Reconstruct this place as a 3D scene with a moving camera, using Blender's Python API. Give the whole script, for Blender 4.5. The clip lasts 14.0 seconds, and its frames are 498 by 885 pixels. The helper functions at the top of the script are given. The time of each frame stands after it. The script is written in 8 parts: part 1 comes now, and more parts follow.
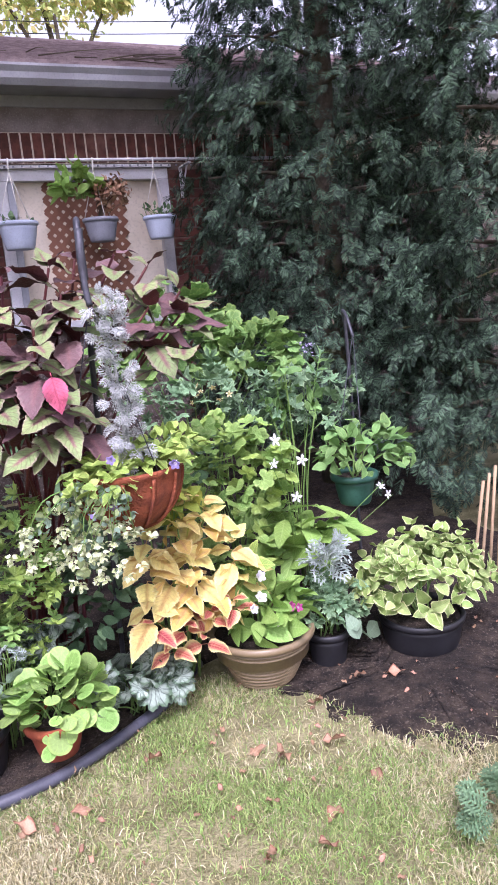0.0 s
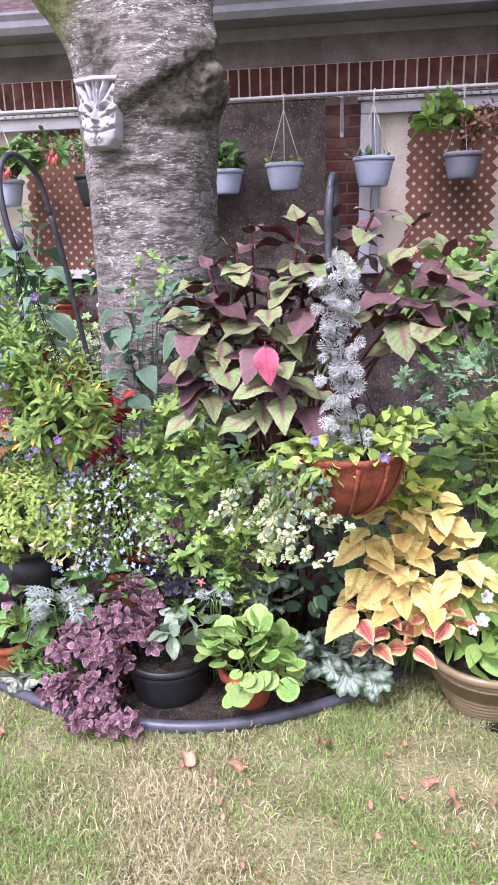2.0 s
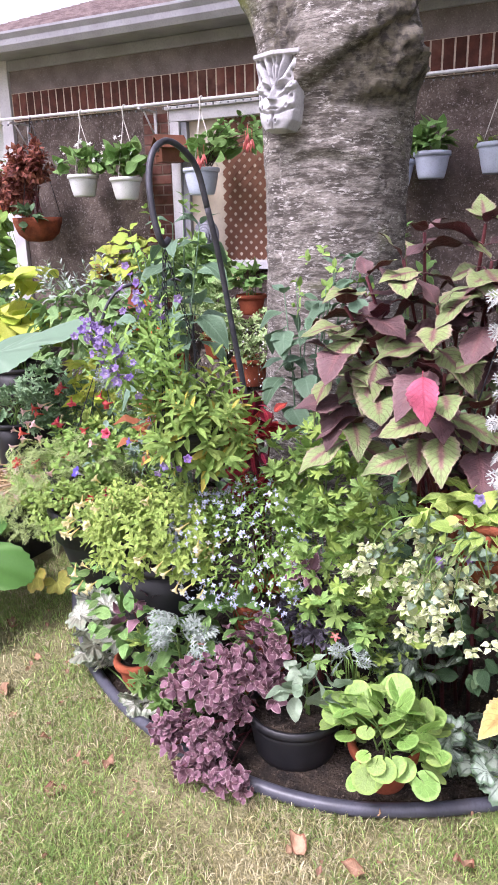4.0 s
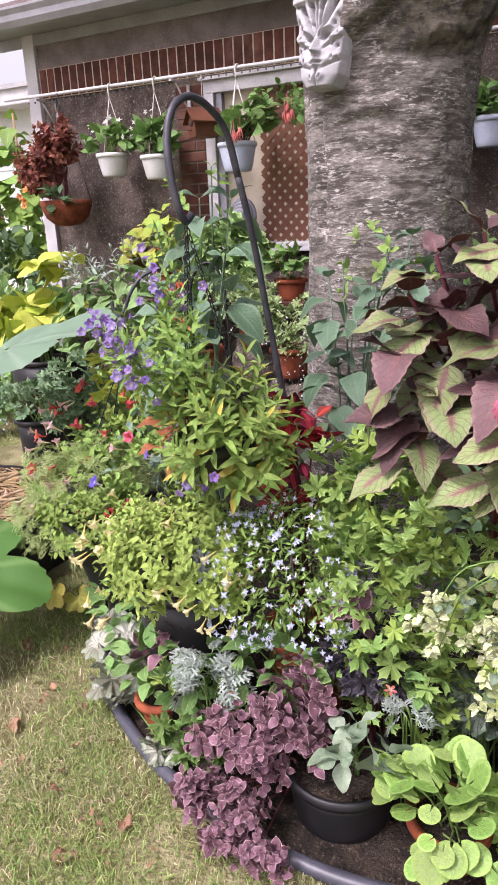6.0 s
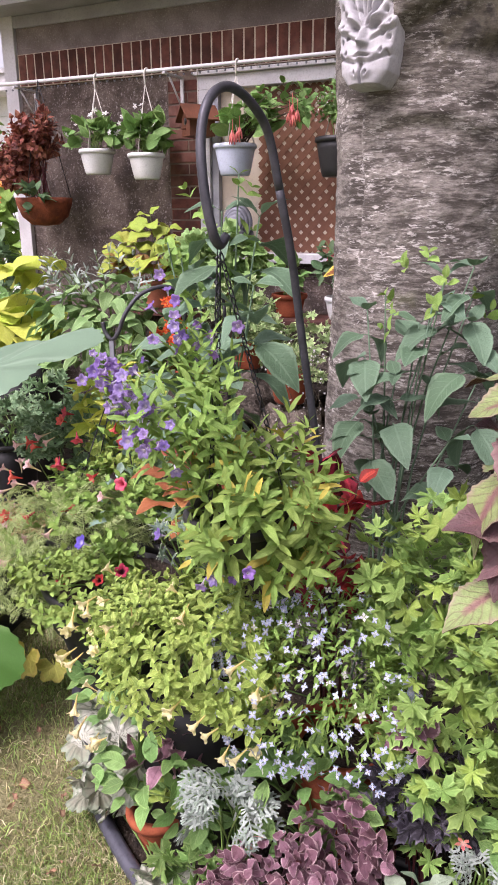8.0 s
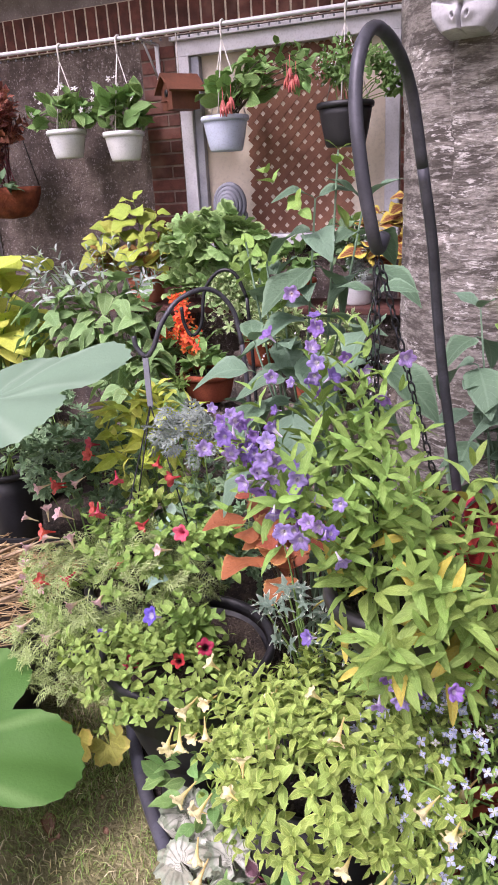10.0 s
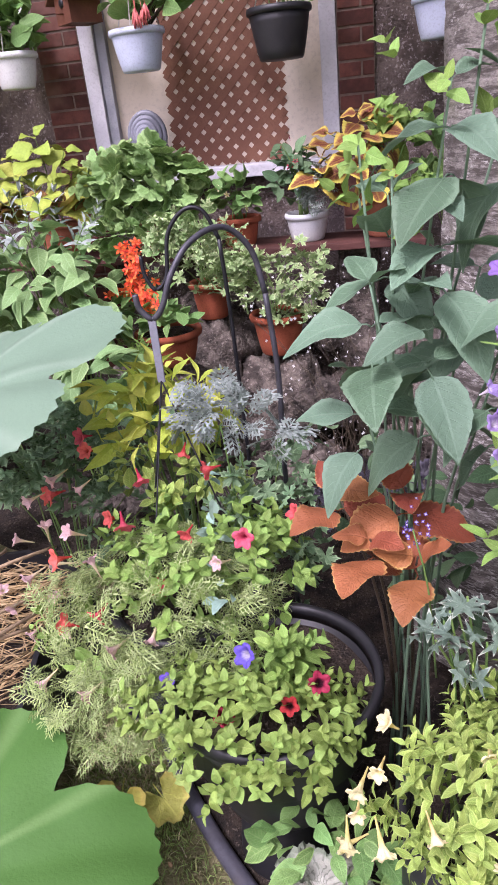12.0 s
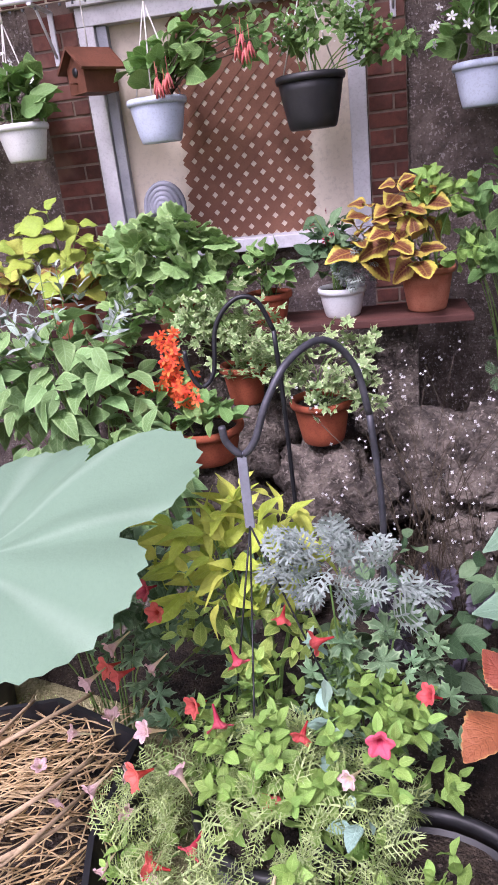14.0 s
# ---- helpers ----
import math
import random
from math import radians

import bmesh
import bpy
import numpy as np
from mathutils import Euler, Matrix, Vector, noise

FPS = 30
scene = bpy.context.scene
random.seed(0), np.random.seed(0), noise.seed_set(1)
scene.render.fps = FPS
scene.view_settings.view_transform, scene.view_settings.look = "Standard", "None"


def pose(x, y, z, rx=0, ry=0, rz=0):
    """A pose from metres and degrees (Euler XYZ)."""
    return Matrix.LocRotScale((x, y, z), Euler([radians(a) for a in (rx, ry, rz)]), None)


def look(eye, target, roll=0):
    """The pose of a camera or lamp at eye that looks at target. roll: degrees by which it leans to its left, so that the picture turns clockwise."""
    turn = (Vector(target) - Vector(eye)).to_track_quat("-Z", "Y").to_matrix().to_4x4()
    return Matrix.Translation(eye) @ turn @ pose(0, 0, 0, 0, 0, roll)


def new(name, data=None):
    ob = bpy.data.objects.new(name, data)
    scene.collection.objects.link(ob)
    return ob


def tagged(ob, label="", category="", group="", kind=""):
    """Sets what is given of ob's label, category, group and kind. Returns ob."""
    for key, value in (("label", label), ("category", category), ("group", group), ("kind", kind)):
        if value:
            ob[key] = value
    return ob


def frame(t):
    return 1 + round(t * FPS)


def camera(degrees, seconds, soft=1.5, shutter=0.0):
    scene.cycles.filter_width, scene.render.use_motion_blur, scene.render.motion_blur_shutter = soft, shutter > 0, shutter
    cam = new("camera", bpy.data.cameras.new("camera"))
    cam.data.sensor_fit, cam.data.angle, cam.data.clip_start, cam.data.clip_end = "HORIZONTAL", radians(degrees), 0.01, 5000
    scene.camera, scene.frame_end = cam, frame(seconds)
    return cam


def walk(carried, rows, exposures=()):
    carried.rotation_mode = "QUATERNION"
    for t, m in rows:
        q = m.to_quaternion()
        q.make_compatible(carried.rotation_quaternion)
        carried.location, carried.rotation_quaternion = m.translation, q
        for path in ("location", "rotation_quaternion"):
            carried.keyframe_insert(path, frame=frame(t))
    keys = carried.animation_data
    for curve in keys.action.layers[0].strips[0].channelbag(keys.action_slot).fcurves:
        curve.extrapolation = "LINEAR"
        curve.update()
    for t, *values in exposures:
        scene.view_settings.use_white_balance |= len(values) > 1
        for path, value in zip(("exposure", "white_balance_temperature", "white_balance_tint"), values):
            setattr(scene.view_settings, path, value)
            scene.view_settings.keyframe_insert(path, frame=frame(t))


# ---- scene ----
cam = camera(38.8, 14.0, soft=1.65)
PATH = [
    (0, (0.277, -0.033, 1.37), (1.013, 1.777, 0.947), -4.7),
    (0.5, (0.414, 0.042, 1.401), (0.948, 1.908, 0.92), -4.7),
    (1, (0.604, 0.051, 1.434), (0.692, 1.986, 0.936), -3.9),
    (1.5, (0.719, 0.045, 1.458), (0.571, 1.966, 0.921), -1.9),
    (2, (0.722, 0.095, 1.451), (0.425, 1.992, 0.892), -1.5),
    (2.5, (0.709, 0.209, 1.452), (0.266, 2.071, 0.87), -1.0),
    (3, (0.707, 0.292, 1.46), (0.161, 2.119, 0.859), -1.4),
    (3.5, (0.753, 0.387, 1.472), (0.011, 2.156, 0.905), -1.0),
    (3.7, (0.771, 0.416, 1.478), (-0.02, 2.162, 0.907), -0.9),
    (5.8, (0.67, 0.684, 1.451), (-0.221, 2.362, 0.825), -2.7),
    (6, (0.641, 0.738, 1.452), (-0.28, 2.401, 0.83), -2.5),
    (6.5, (0.602, 0.864, 1.448), (-0.46, 2.42, 0.775), -1.5),
    (7, (0.555, 0.928, 1.475), (-0.565, 2.464, 0.852), -1.9),
    (7.2, (0.522, 0.947, 1.476), (-0.537, 2.522, 0.847), -0.9),
    (9.3, (0.035, 1.131, 1.524), (-0.639, 2.913, 0.916), -2.6),
    (9.5, (0.003, 1.167, 1.519), (-0.695, 2.93, 0.884), -3.8),
    (10, (-0.092, 1.209, 1.525), (-0.813, 2.944, 0.838), -3.3),
    (10.5, (-0.262, 1.241, 1.529), (-0.855, 3.023, 0.841), -4.5),
    (11, (-0.406, 1.264, 1.492), (-0.882, 3.047, 0.72), -7.0),
    (11.5, (-0.461, 1.321, 1.472), (-0.833, 3.088, 0.612), -5.8),
    (12, (-0.568, 1.442, 1.477), (-0.969, 3.212, 0.635), -6.2),
    (12.5, (-0.63, 1.544, 1.468), (-0.983, 3.29, 0.56), -4.9),
    (13, (-0.731, 1.644, 1.493), (-1.127, 3.405, 0.632), -6.2),
    (13.5, (-0.825, 1.686, 1.527), (-1.153, 3.492, 0.732), -6.6),
    (14, (-0.85, 1.745, 1.565), (-1.192, 3.576, 0.837), -6.7),
]
walk(cam, [(t, look(eye, target, roll)) for t, eye, target, roll in PATH], [(0, 1.14, 5650, 36), (3.5, 1.14, 5900, 31), (7, 0.78, 6400, 30), (10.5, 0.83, 6150, 37), (14, 0.92, 5850, 37)])

# ---- world and light: bright overcast afternoon ----
world = bpy.data.worlds.new("overcast")
scene.world = world
world.use_nodes = True
wn = world.node_tree.nodes
wl = world.node_tree.links
sky = wn.new("ShaderNodeTexSky")
sky.sky_type = "NISHITA"
sky.sun_disc = False
sky.sun_elevation = radians(52)
sky.sun_rotation = radians(200)
sky.air_density, sky.dust_density, sky.ozone_density = 1.0, 7.0, 0.6
hs = wn.new("ShaderNodeHueSaturation")
hs.inputs["Saturation"].default_value = 0.3
wl.new(sky.outputs[0], hs.inputs["Color"])
veil = wn.new("ShaderNodeMix")
veil.data_type = "RGBA"
veil.inputs[0].default_value = 0.35
veil.inputs[7].default_value = (5.0, 5.1, 5.3, 1)
wl.new(hs.outputs[0], veil.inputs[6])
wl.new(veil.outputs[2], wn["Background"].inputs["Color"])
wn["Background"].inputs["Strength"].default_value = 0.15
sun = new("sun", bpy.data.lights.new("sun", "SUN"))
sun.data.energy, sun.data.angle, sun.data.color = 1.9, radians(11), (1.0, 0.97, 0.93)
sun.matrix_world = look((-2.2, -4.6, 8.0), (0, 0, 0))

RNG = np.random.default_rng(11)


# ---- mesh tools ----
def raw_mesh(name, v, t, uv=None, mat=None, smooth=True):
    v, t = np.asarray(v, dtype=np.float32), np.asarray(t, dtype=np.int32)
    me = bpy.data.meshes.new(name)
    me.vertices.add(len(v))
    me.vertices.foreach_set("co", v.ravel())
    me.loops.add(t.size)
    me.loops.foreach_set("vertex_index", t.ravel())
    me.polygons.add(len(t))
    me.polygons.foreach_set("loop_start", np.arange(0, t.size, 3, dtype=np.int32))
    me.polygons.foreach_set("use_smooth", np.full(len(t), smooth))
    if uv is not None:
        layer = me.uv_layers.new(name="UVMap")
        layer.data.foreach_set("uv", np.asarray(uv, dtype=np.float32)[t.ravel()].ravel())
    if mat:
        me.materials.append(mat)
    me.update(calc_edges=True)
    return me


def bm_mesh(name, bm, mat=None, smooth=False):
    me = bpy.data.meshes.new(name)
    bm.to_mesh(me)
    bm.free()
    if smooth:
        me.polygons.foreach_set("use_smooth", np.full(len(me.polygons), True))
    if mat:
        me.materials.append(mat)
    return me


def thing(name, at, label, category, group="", kind=""):
    ob = new(name)
    ob.empty_display_size = 0.05
    ob.location = at
    return tagged(ob, label, category, group, kind)


def part(name, data, material, parent, label="", m=None):
    """One mesh (a bmesh or mesh, in world places) under a thing."""
    if isinstance(data, bmesh.types.BMesh):
        data = bm_mesh(name, data, material)
    elif material and not data.materials:
        data.materials.append(material)
    ob = new(name, data)
    world_m = m if m is not None else Matrix.Identity(4)
    if parent is not None:
        ob.parent = parent
        top = Matrix.Translation(parent.location) if parent.parent is None else Matrix.Translation(parent.parent.location) @ parent.matrix_basis
        ob.matrix_basis = top.inverted() @ world_m
    else:
        ob.matrix_basis = world_m
    if label:
        ob["label"] = label
    return ob


def instanced(template, ms):
    """Many copies of a template in one set of arrays."""
    v, t, uv = template
    ms = np.asarray(ms)
    n, k = len(ms), len(v)
    vv = np.einsum("nij,kj->nki", ms[:, :3, :3], v) + ms[:, None, :3, 3]
    tt = t[None] + (np.arange(n) * k)[:, None, None]
    return vv.reshape(-1, 3), tt.reshape(-1, 3), np.tile(uv, (n, 1))


def stack(pieces):
    """Joins (v, t, uv) sets."""
    vs, ts, us, base = [], [], [], 0
    for v, t, uv in pieces:
        vs.append(v)
        ts.append(np.asarray(t) + base)
        us.append(uv)
        base += len(v)
    return np.concatenate(vs), np.concatenate(ts), np.concatenate(us)


def tube(points, radii, sides=6, smooth_steps=0):
    """A bent round bar through points."""
    p = np.asarray(points, dtype=float)
    if smooth_steps:
        q = []
        ext = np.vstack([2 * p[0] - p[1], p, 2 * p[-1] - p[-2]])
        for i in range(1, len(ext) - 2):
            a, b, c, d = ext[i - 1:i + 3]
            for s in np.arange(smooth_steps) / smooth_steps:
                q.append(0.5 * (2 * b + (c - a) * s + (2 * a - 5 * b + 4 * c - d) * s * s + (3 * b - a - 3 * c + d) * s ** 3))
        q.append(p[-1])
        p = np.array(q)
    n = len(p)
    r = np.interp(np.linspace(0, 1, n), np.linspace(0, 1, len(np.atleast_1d(radii))), np.atleast_1d(radii))
    tang = np.gradient(p, axis=0)
    tang /= np.linalg.norm(tang, axis=1)[:, None] + 1e-9
    ref = np.array([0.31, 0.17, 0.93]) if abs(tang[0][2]) < 0.8 else np.array([0.93, 0.31, 0.1])
    side = np.cross(tang, ref)
    side /= np.linalg.norm(side, axis=1)[:, None] + 1e-9
    up = np.cross(side, tang)
    a = np.linspace(0, 2 * math.pi, sides, endpoint=False)
    ring = p[:, None] + r[:, None, None] * (np.cos(a)[None, :, None] * side[:, None] + np.sin(a)[None, :, None] * up[:, None])
    v = np.vstack([ring.reshape(-1, 3), p[:1], p[-1:]])
    t = []
    for i in range(n - 1):
        for j in range(sides):
            k = (j + 1) % sides
            t += [(i * sides + j, i * sides + k, (i + 1) * sides + k), (i * sides + j, (i + 1) * sides + k, (i + 1) * sides + j)]
    for j in range(sides):
        k = (j + 1) % sides
        t += [(n * sides, k, j), (n * sides + 1, (n - 1) * sides + j, (n - 1) * sides + k)]
    uv = np.zeros((len(v), 2))
    return v, np.array(t), uv


def lathe(profile, segs=32, at=(0, 0, 0), ripple=0.0, lobes=0):
    """A turned body from (radius, height) pairs."""
    v, t = [], []
    for r, z in profile:
        for j in range(segs):
            a = 2 * math.pi * j / segs
            rr = r * (1 + ripple * math.cos(lobes * a))
            v.append((at[0] + rr * math.cos(a), at[1] + rr * math.sin(a), at[2] + z))
    for i in range(len(profile) - 1):
        for j in range(segs):
            k = (j + 1) % segs
            t += [(i * segs + j, i * segs + k, (i + 1) * segs + k), (i * segs + j, (i + 1) * segs + k, (i + 1) * segs + j)]
    return np.array(v), np.array(t), np.zeros((len(v), 2))


def box_bm(x0, x1, y0, y1, z0, z1, bevel=0.0, bm=None):
    bm = bm or bmesh.new()
    made = bmesh.ops.create_cube(bm, size=1.0, matrix=Matrix.LocRotScale(((x0 + x1) / 2, (y0 + y1) / 2, (z0 + z1) / 2), None, (x1 - x0, y1 - y0, z1 - z0)))
    if bevel:
        edges = {e for vert in made["verts"] for e in vert.link_edges}
        bmesh.ops.bevel(bm, geom=list(edges), offset=bevel, segments=2, affect="EDGES", profile=0.6)
    return bm


# ---- materials ----
def mat_nodes(name):
    m = bpy.data.materials.new(name)
    m.use_nodes = True
    return m, m.node_tree, m.node_tree.nodes["Principled BSDF"]


class Nodes:
    """Short hand for building node trees."""

    def __init__(self, tree):
        self.tree = tree

    def put(self, socket, a):
        if a is None:
            return
        if isinstance(a, bpy.types.NodeSocket):
            self.tree.links.new(a, socket)
        elif isinstance(a, tuple) and len(a) == 3 and socket.type == "RGBA":
            socket.default_value = (*a, 1)
        else:
            socket.default_value = a

    def math(self, op, a, b=0.0, c=0.0, clamp=False):
        n = self.tree.nodes.new("ShaderNodeMath")
        n.operation, n.use_clamp = op, clamp
        for s, value in zip(n.inputs, (a, b, c)):
            self.put(s, value)
        return n.outputs[0]

    def mix(self, f, a, b, blend="MIX"):
        n = self.tree.nodes.new("ShaderNodeMix")
        n.data_type, n.blend_type = "RGBA", blend
        self.put(n.inputs[0], f)
        self.put(n.inputs[6], a)
        self.put(n.inputs[7], b)
        return n.outputs[2]

    def step(self, x, lo, hi):
        n = self.tree.nodes.new("ShaderNodeMapRange")
        n.interpolation_type = "SMOOTHSTEP"
        self.put(n.inputs[0], x)
        self.put(n.inputs[1], lo)
        self.put(n.inputs[2], hi)
        return n.outputs[0]

    def noise(self, scale, detail=4.0, vector=None, rough=0.6):
        n = self.tree.nodes.new("ShaderNodeTexNoise")
        n.inputs["Scale"].default_value, n.inputs["Detail"].default_value, n.inputs["Roughness"].default_value = scale, detail, rough
        if vector is not None:
            self.tree.links.new(vector, n.inputs["Vector"])
        return n.outputs[0]

    def place(self):
        return self.tree.nodes.new("ShaderNodeNewGeometry").outputs["Position"]

    def scaled(self, vector, sx, sy, sz):
        n = self.tree.nodes.new("ShaderNodeMapping")
        self.tree.links.new(vector, n.inputs["Vector"])
        n.inputs["Scale"].default_value = (sx, sy, sz)
        return n.outputs[0]

    def bump(self, height, strength, dist=0.01):
        n = self.tree.nodes.new("ShaderNodeBump")
        n.inputs["Strength"].default_value, n.inputs["Distance"].default_value = strength, dist
        self.put(n.inputs["Height"], height)
        return n.outputs[0]


def rgb(h):
    """A base colour written as six hex digits, as seen on a screen."""
    c = [int(h[i:i + 2], 16) / 255 for i in (0, 2, 4)]
    return tuple(x / 12.92 if x <= 0.04045 else ((x + 0.055) / 1.055) ** 2.4 for x in c)


def rough_mat(name, a, b, scale=30.0, fine=200.0, rough=0.85, bump=0.3, dist=0.006, spec=0.3, metal=0.0, vary=0.0, stain=None, stretch=None, speck=None):
    """Two-scale mottled surface: a and b patched by noise, fine grain, relief."""
    m, tree, p = mat_nodes(name)
    k = Nodes(tree)
    pos = k.place()
    if stretch:
        pos = k.scaled(pos, *stretch)
    big = k.noise(scale, 5.0, pos)
    small = k.noise(fine, 3.0, pos)
    col = k.mix(k.step(big, 0.35, 0.65), a, b)
    col = k.mix(k.math("MULTIPLY", k.step(small, 0.45, 0.75), 0.45), col, tuple(x * 0.55 for x in a))
    if speck:
        col = k.mix(k.math("MULTIPLY", k.step(k.noise(fine * 0.8, 2.0, k.scaled(pos, 1.1, 0.9, 1.0)), 0.58, 0.66), 0.6), col, speck)
    if stain:
        col = k.mix(k.math("MULTIPLY", k.step(k.noise(scale * 0.17, 4.0, pos), 0.52, 0.7), 0.7), col, stain)
    if vary:
        info = tree.nodes.new("ShaderNodeObjectInfo")
        hsv = tree.nodes.new("ShaderNodeHueSaturation")
        k.put(hsv.inputs["Value"], k.math("MULTIPLY_ADD", info.outputs["Random"], vary * 2, 1 - vary))
        tree.links.new(col, hsv.inputs["Color"])
        col = hsv.outputs[0]
    tree.links.new(col, p.inputs["Base Color"])
    p.inputs["Roughness"].default_value, p.inputs["Specular IOR Level"].default_value, p.inputs["Metallic"].default_value = rough, spec, metal
    if bump:
        h = k.math("MULTIPLY_ADD", small, 0.6, big)
        tree.links.new(k.bump(h, bump, dist), p.inputs["Normal"])
    return m


def leaf_mat(name, mid, edge=None, centre=None, vein=None, alt=None, share=0.3, radial=False, e_at=0.78, c_at=0.3, veins=9.0,
             rough=0.55, through_light=0.17, vary=0.22, vein_mix=0.35, blotch=0.0, soft=0.08, alt_whole=0.0, sat=0.97, vein_w=0.13, mottle=0.7, relief=0.7):
    """A leaf: centre, blade and margin colours, veins, and a second colour for some of the leaves."""
    m, tree, p = mat_nodes(name)
    k = Nodes(tree)
    uvn = tree.nodes.new("ShaderNodeUVMap")
    sep = tree.nodes.new("ShaderNodeSeparateXYZ")
    tree.links.new(uvn.outputs[0], sep.inputs[0])
    u, v = sep.outputs[0], sep.outputs[1]
    across = k.math("ABSOLUTE", k.math("MULTIPLY_ADD", v, 2.0, -1.0))
    geo = tree.nodes.new("ShaderNodeNewGeometry")
    info = tree.nodes.new("ShaderNodeObjectInfo")
    rnd = k.math("FRACT", k.math("ADD", geo.outputs["Random Per Island"], info.outputs["Random"]))
    rnd2 = k.math("FRACT", k.math("MULTIPLY", rnd, 7.31))
    wob = k.math("MULTIPLY_ADD", k.noise(60.0, 2.0, geo.outputs["Position"]), 0.3, -0.15)
    if radial:
        out = k.math("ADD", u, wob)
        line = k.math("PINGPONG", k.math("MULTIPLY", v, veins), 0.5)
        veinf = k.math("SUBTRACT", 1.0, k.step(line, 0.0, vein_w))
    else:
        out = k.math("ADD", k.math("MAXIMUM", across, k.math("POWER", u, 5.0)), wob)
        line = k.math("PINGPONG", k.math("SUBTRACT", k.math("MULTIPLY", u, veins), k.math("MULTIPLY", across, 2.2)), 0.5)
        side = k.math("SUBTRACT", 1.0, k.step(line, 0.0, vein_w))
        rib = k.math("SUBTRACT", 1.0, k.step(across, 0.03, 0.1))
        veinf = k.math("MAXIMUM", side, rib)
    col = mid
    if alt:
        col = k.mix(k.math("LESS_THAN", rnd2, share), mid, alt)
    if centre:
        col = k.mix(k.math("SUBTRACT", 1.0, k.step(out, c_at - 0.12, c_at + 0.12)), col, centre)
    if edge:
        col = k.mix(k.step(out, e_at - soft, e_at + soft), col, edge)
    if blotch:
        col = k.mix(k.math("MULTIPLY", k.step(k.noise(45.0, 3.0, geo.outputs["Position"]), 0.5, 0.6), blotch), col, edge or mid)
    if alt_whole:
        col = k.mix(k.math("MULTIPLY", k.math("LESS_THAN", rnd2, share), alt_whole), col, alt)
    col = k.mix(k.math("MULTIPLY", veinf, vein_mix), col, vein or tuple(min(1.0, x * 1.7 + 0.02) for x in mid))
    hsv = tree.nodes.new("ShaderNodeHueSaturation")
    k.put(hsv.inputs["Hue"], k.math("MULTIPLY_ADD", rnd2, 0.03, 0.485))
    k.put(hsv.inputs["Value"], k.math("MULTIPLY_ADD", rnd, vary * 2, 1 - vary))
    hsv.inputs["Saturation"].default_value = sat
    mott = k.math("MULTIPLY_ADD", k.noise(90.0, 4.0, geo.outputs["Position"], 0.7), mottle, 1 - mottle / 2)
    k.put(hsv.inputs["Color"], k.mix(1.0, col, mott, "MULTIPLY"))
    col = hsv.outputs[0]
    tree.links.new(col, p.inputs["Base Color"])
    p.inputs["Roughness"].default_value, p.inputs["Specular IOR Level"].default_value = rough, 0.28
    h = k.math("ADD", k.math("MULTIPLY", veinf, -0.22), k.noise(140.0, 2.0, geo.outputs["Position"]))
    tree.links.new(k.bump(h, relief, 0.004), p.inputs["Normal"])
    tr = tree.nodes.new("ShaderNodeBsdfTranslucent")
    tree.links.new(k.mix(1.0, col, (1.0, 1.0, 0.85), "MULTIPLY"), tr.inputs["Color"])
    mixer = tree.nodes.new("ShaderNodeMixShader")
    mixer.inputs[0].default_value = through_light
    tree.links.new(p.outputs[0], mixer.inputs[1])
    tree.links.new(tr.outputs[0], mixer.inputs[2])
    tree.links.new(mixer.outputs[0], tree.nodes["Material Output"].inputs["Surface"])
    return m


# ---- leaf and flower shapes: (points, triangles, uv), one unit long, growing along +y, face up ----
def strip_mesh(rows):
    """rows of equal length of ((x, y, z), (u, v))."""
    n, w = len(rows), len(rows[0])
    v = np.array([q[0] for r in rows for q in r], dtype=float)
    uv = np.array([q[1] for r in rows for q in r], dtype=float)
    t = []
    for i in range(n - 1):
        for j in range(w - 1):
            a, b, c, d = i * w + j, i * w + j + 1, (i + 1) * w + j + 1, (i + 1) * w + j
            t += [(a, b, c), (a, c, d)]
    return v, np.array(t), uv


def blade(ratio=0.55, a=0.75, b=0.85, rows=8, cross=5, fold=0.25, droop=0.3, wave=0.06, teeth=0.0, seed=0, curl=0.0, stalk=0.0):
    """An entire or toothed leaf."""
    g = np.random.default_rng(seed)
    ph = g.uniform(0, 6)
    out = []
    for i in range(rows + 1):
        u = i / rows
        w = 0.5 * ratio * max(0.0, math.sin(math.pi * min(1.0, u) ** a)) ** b
        if i in (0, rows):
            w = 0.012
        if teeth and i % 2:
            w *= 1 - teeth
        row = []
        for j in range(cross):
            s = -1 + 2 * j / (cross - 1)
            z = fold * abs(s) * w - droop * u * u + wave * abs(s) * math.sin(u * 8 + ph + (1.5 if s > 0 else 0)) * w * 4 - curl * s * s * w
            row.append(((s * w, stalk + u * (1 - 0.25 * droop * u), z), (u, 0.5 + 0.5 * s)))
        out.append(row)
    v, t, uv = strip_mesh(out)
    if stalk:
        sv, st, su = tube([(0, 0, -0.02), (0, stalk * 0.5, 0.01), (0, stalk + 0.05, 0)], [0.012, 0.01], 4)
        v, t, uv = stack([(v, t, uv), (sv, st, su + 0.5)])
    return v, t, uv


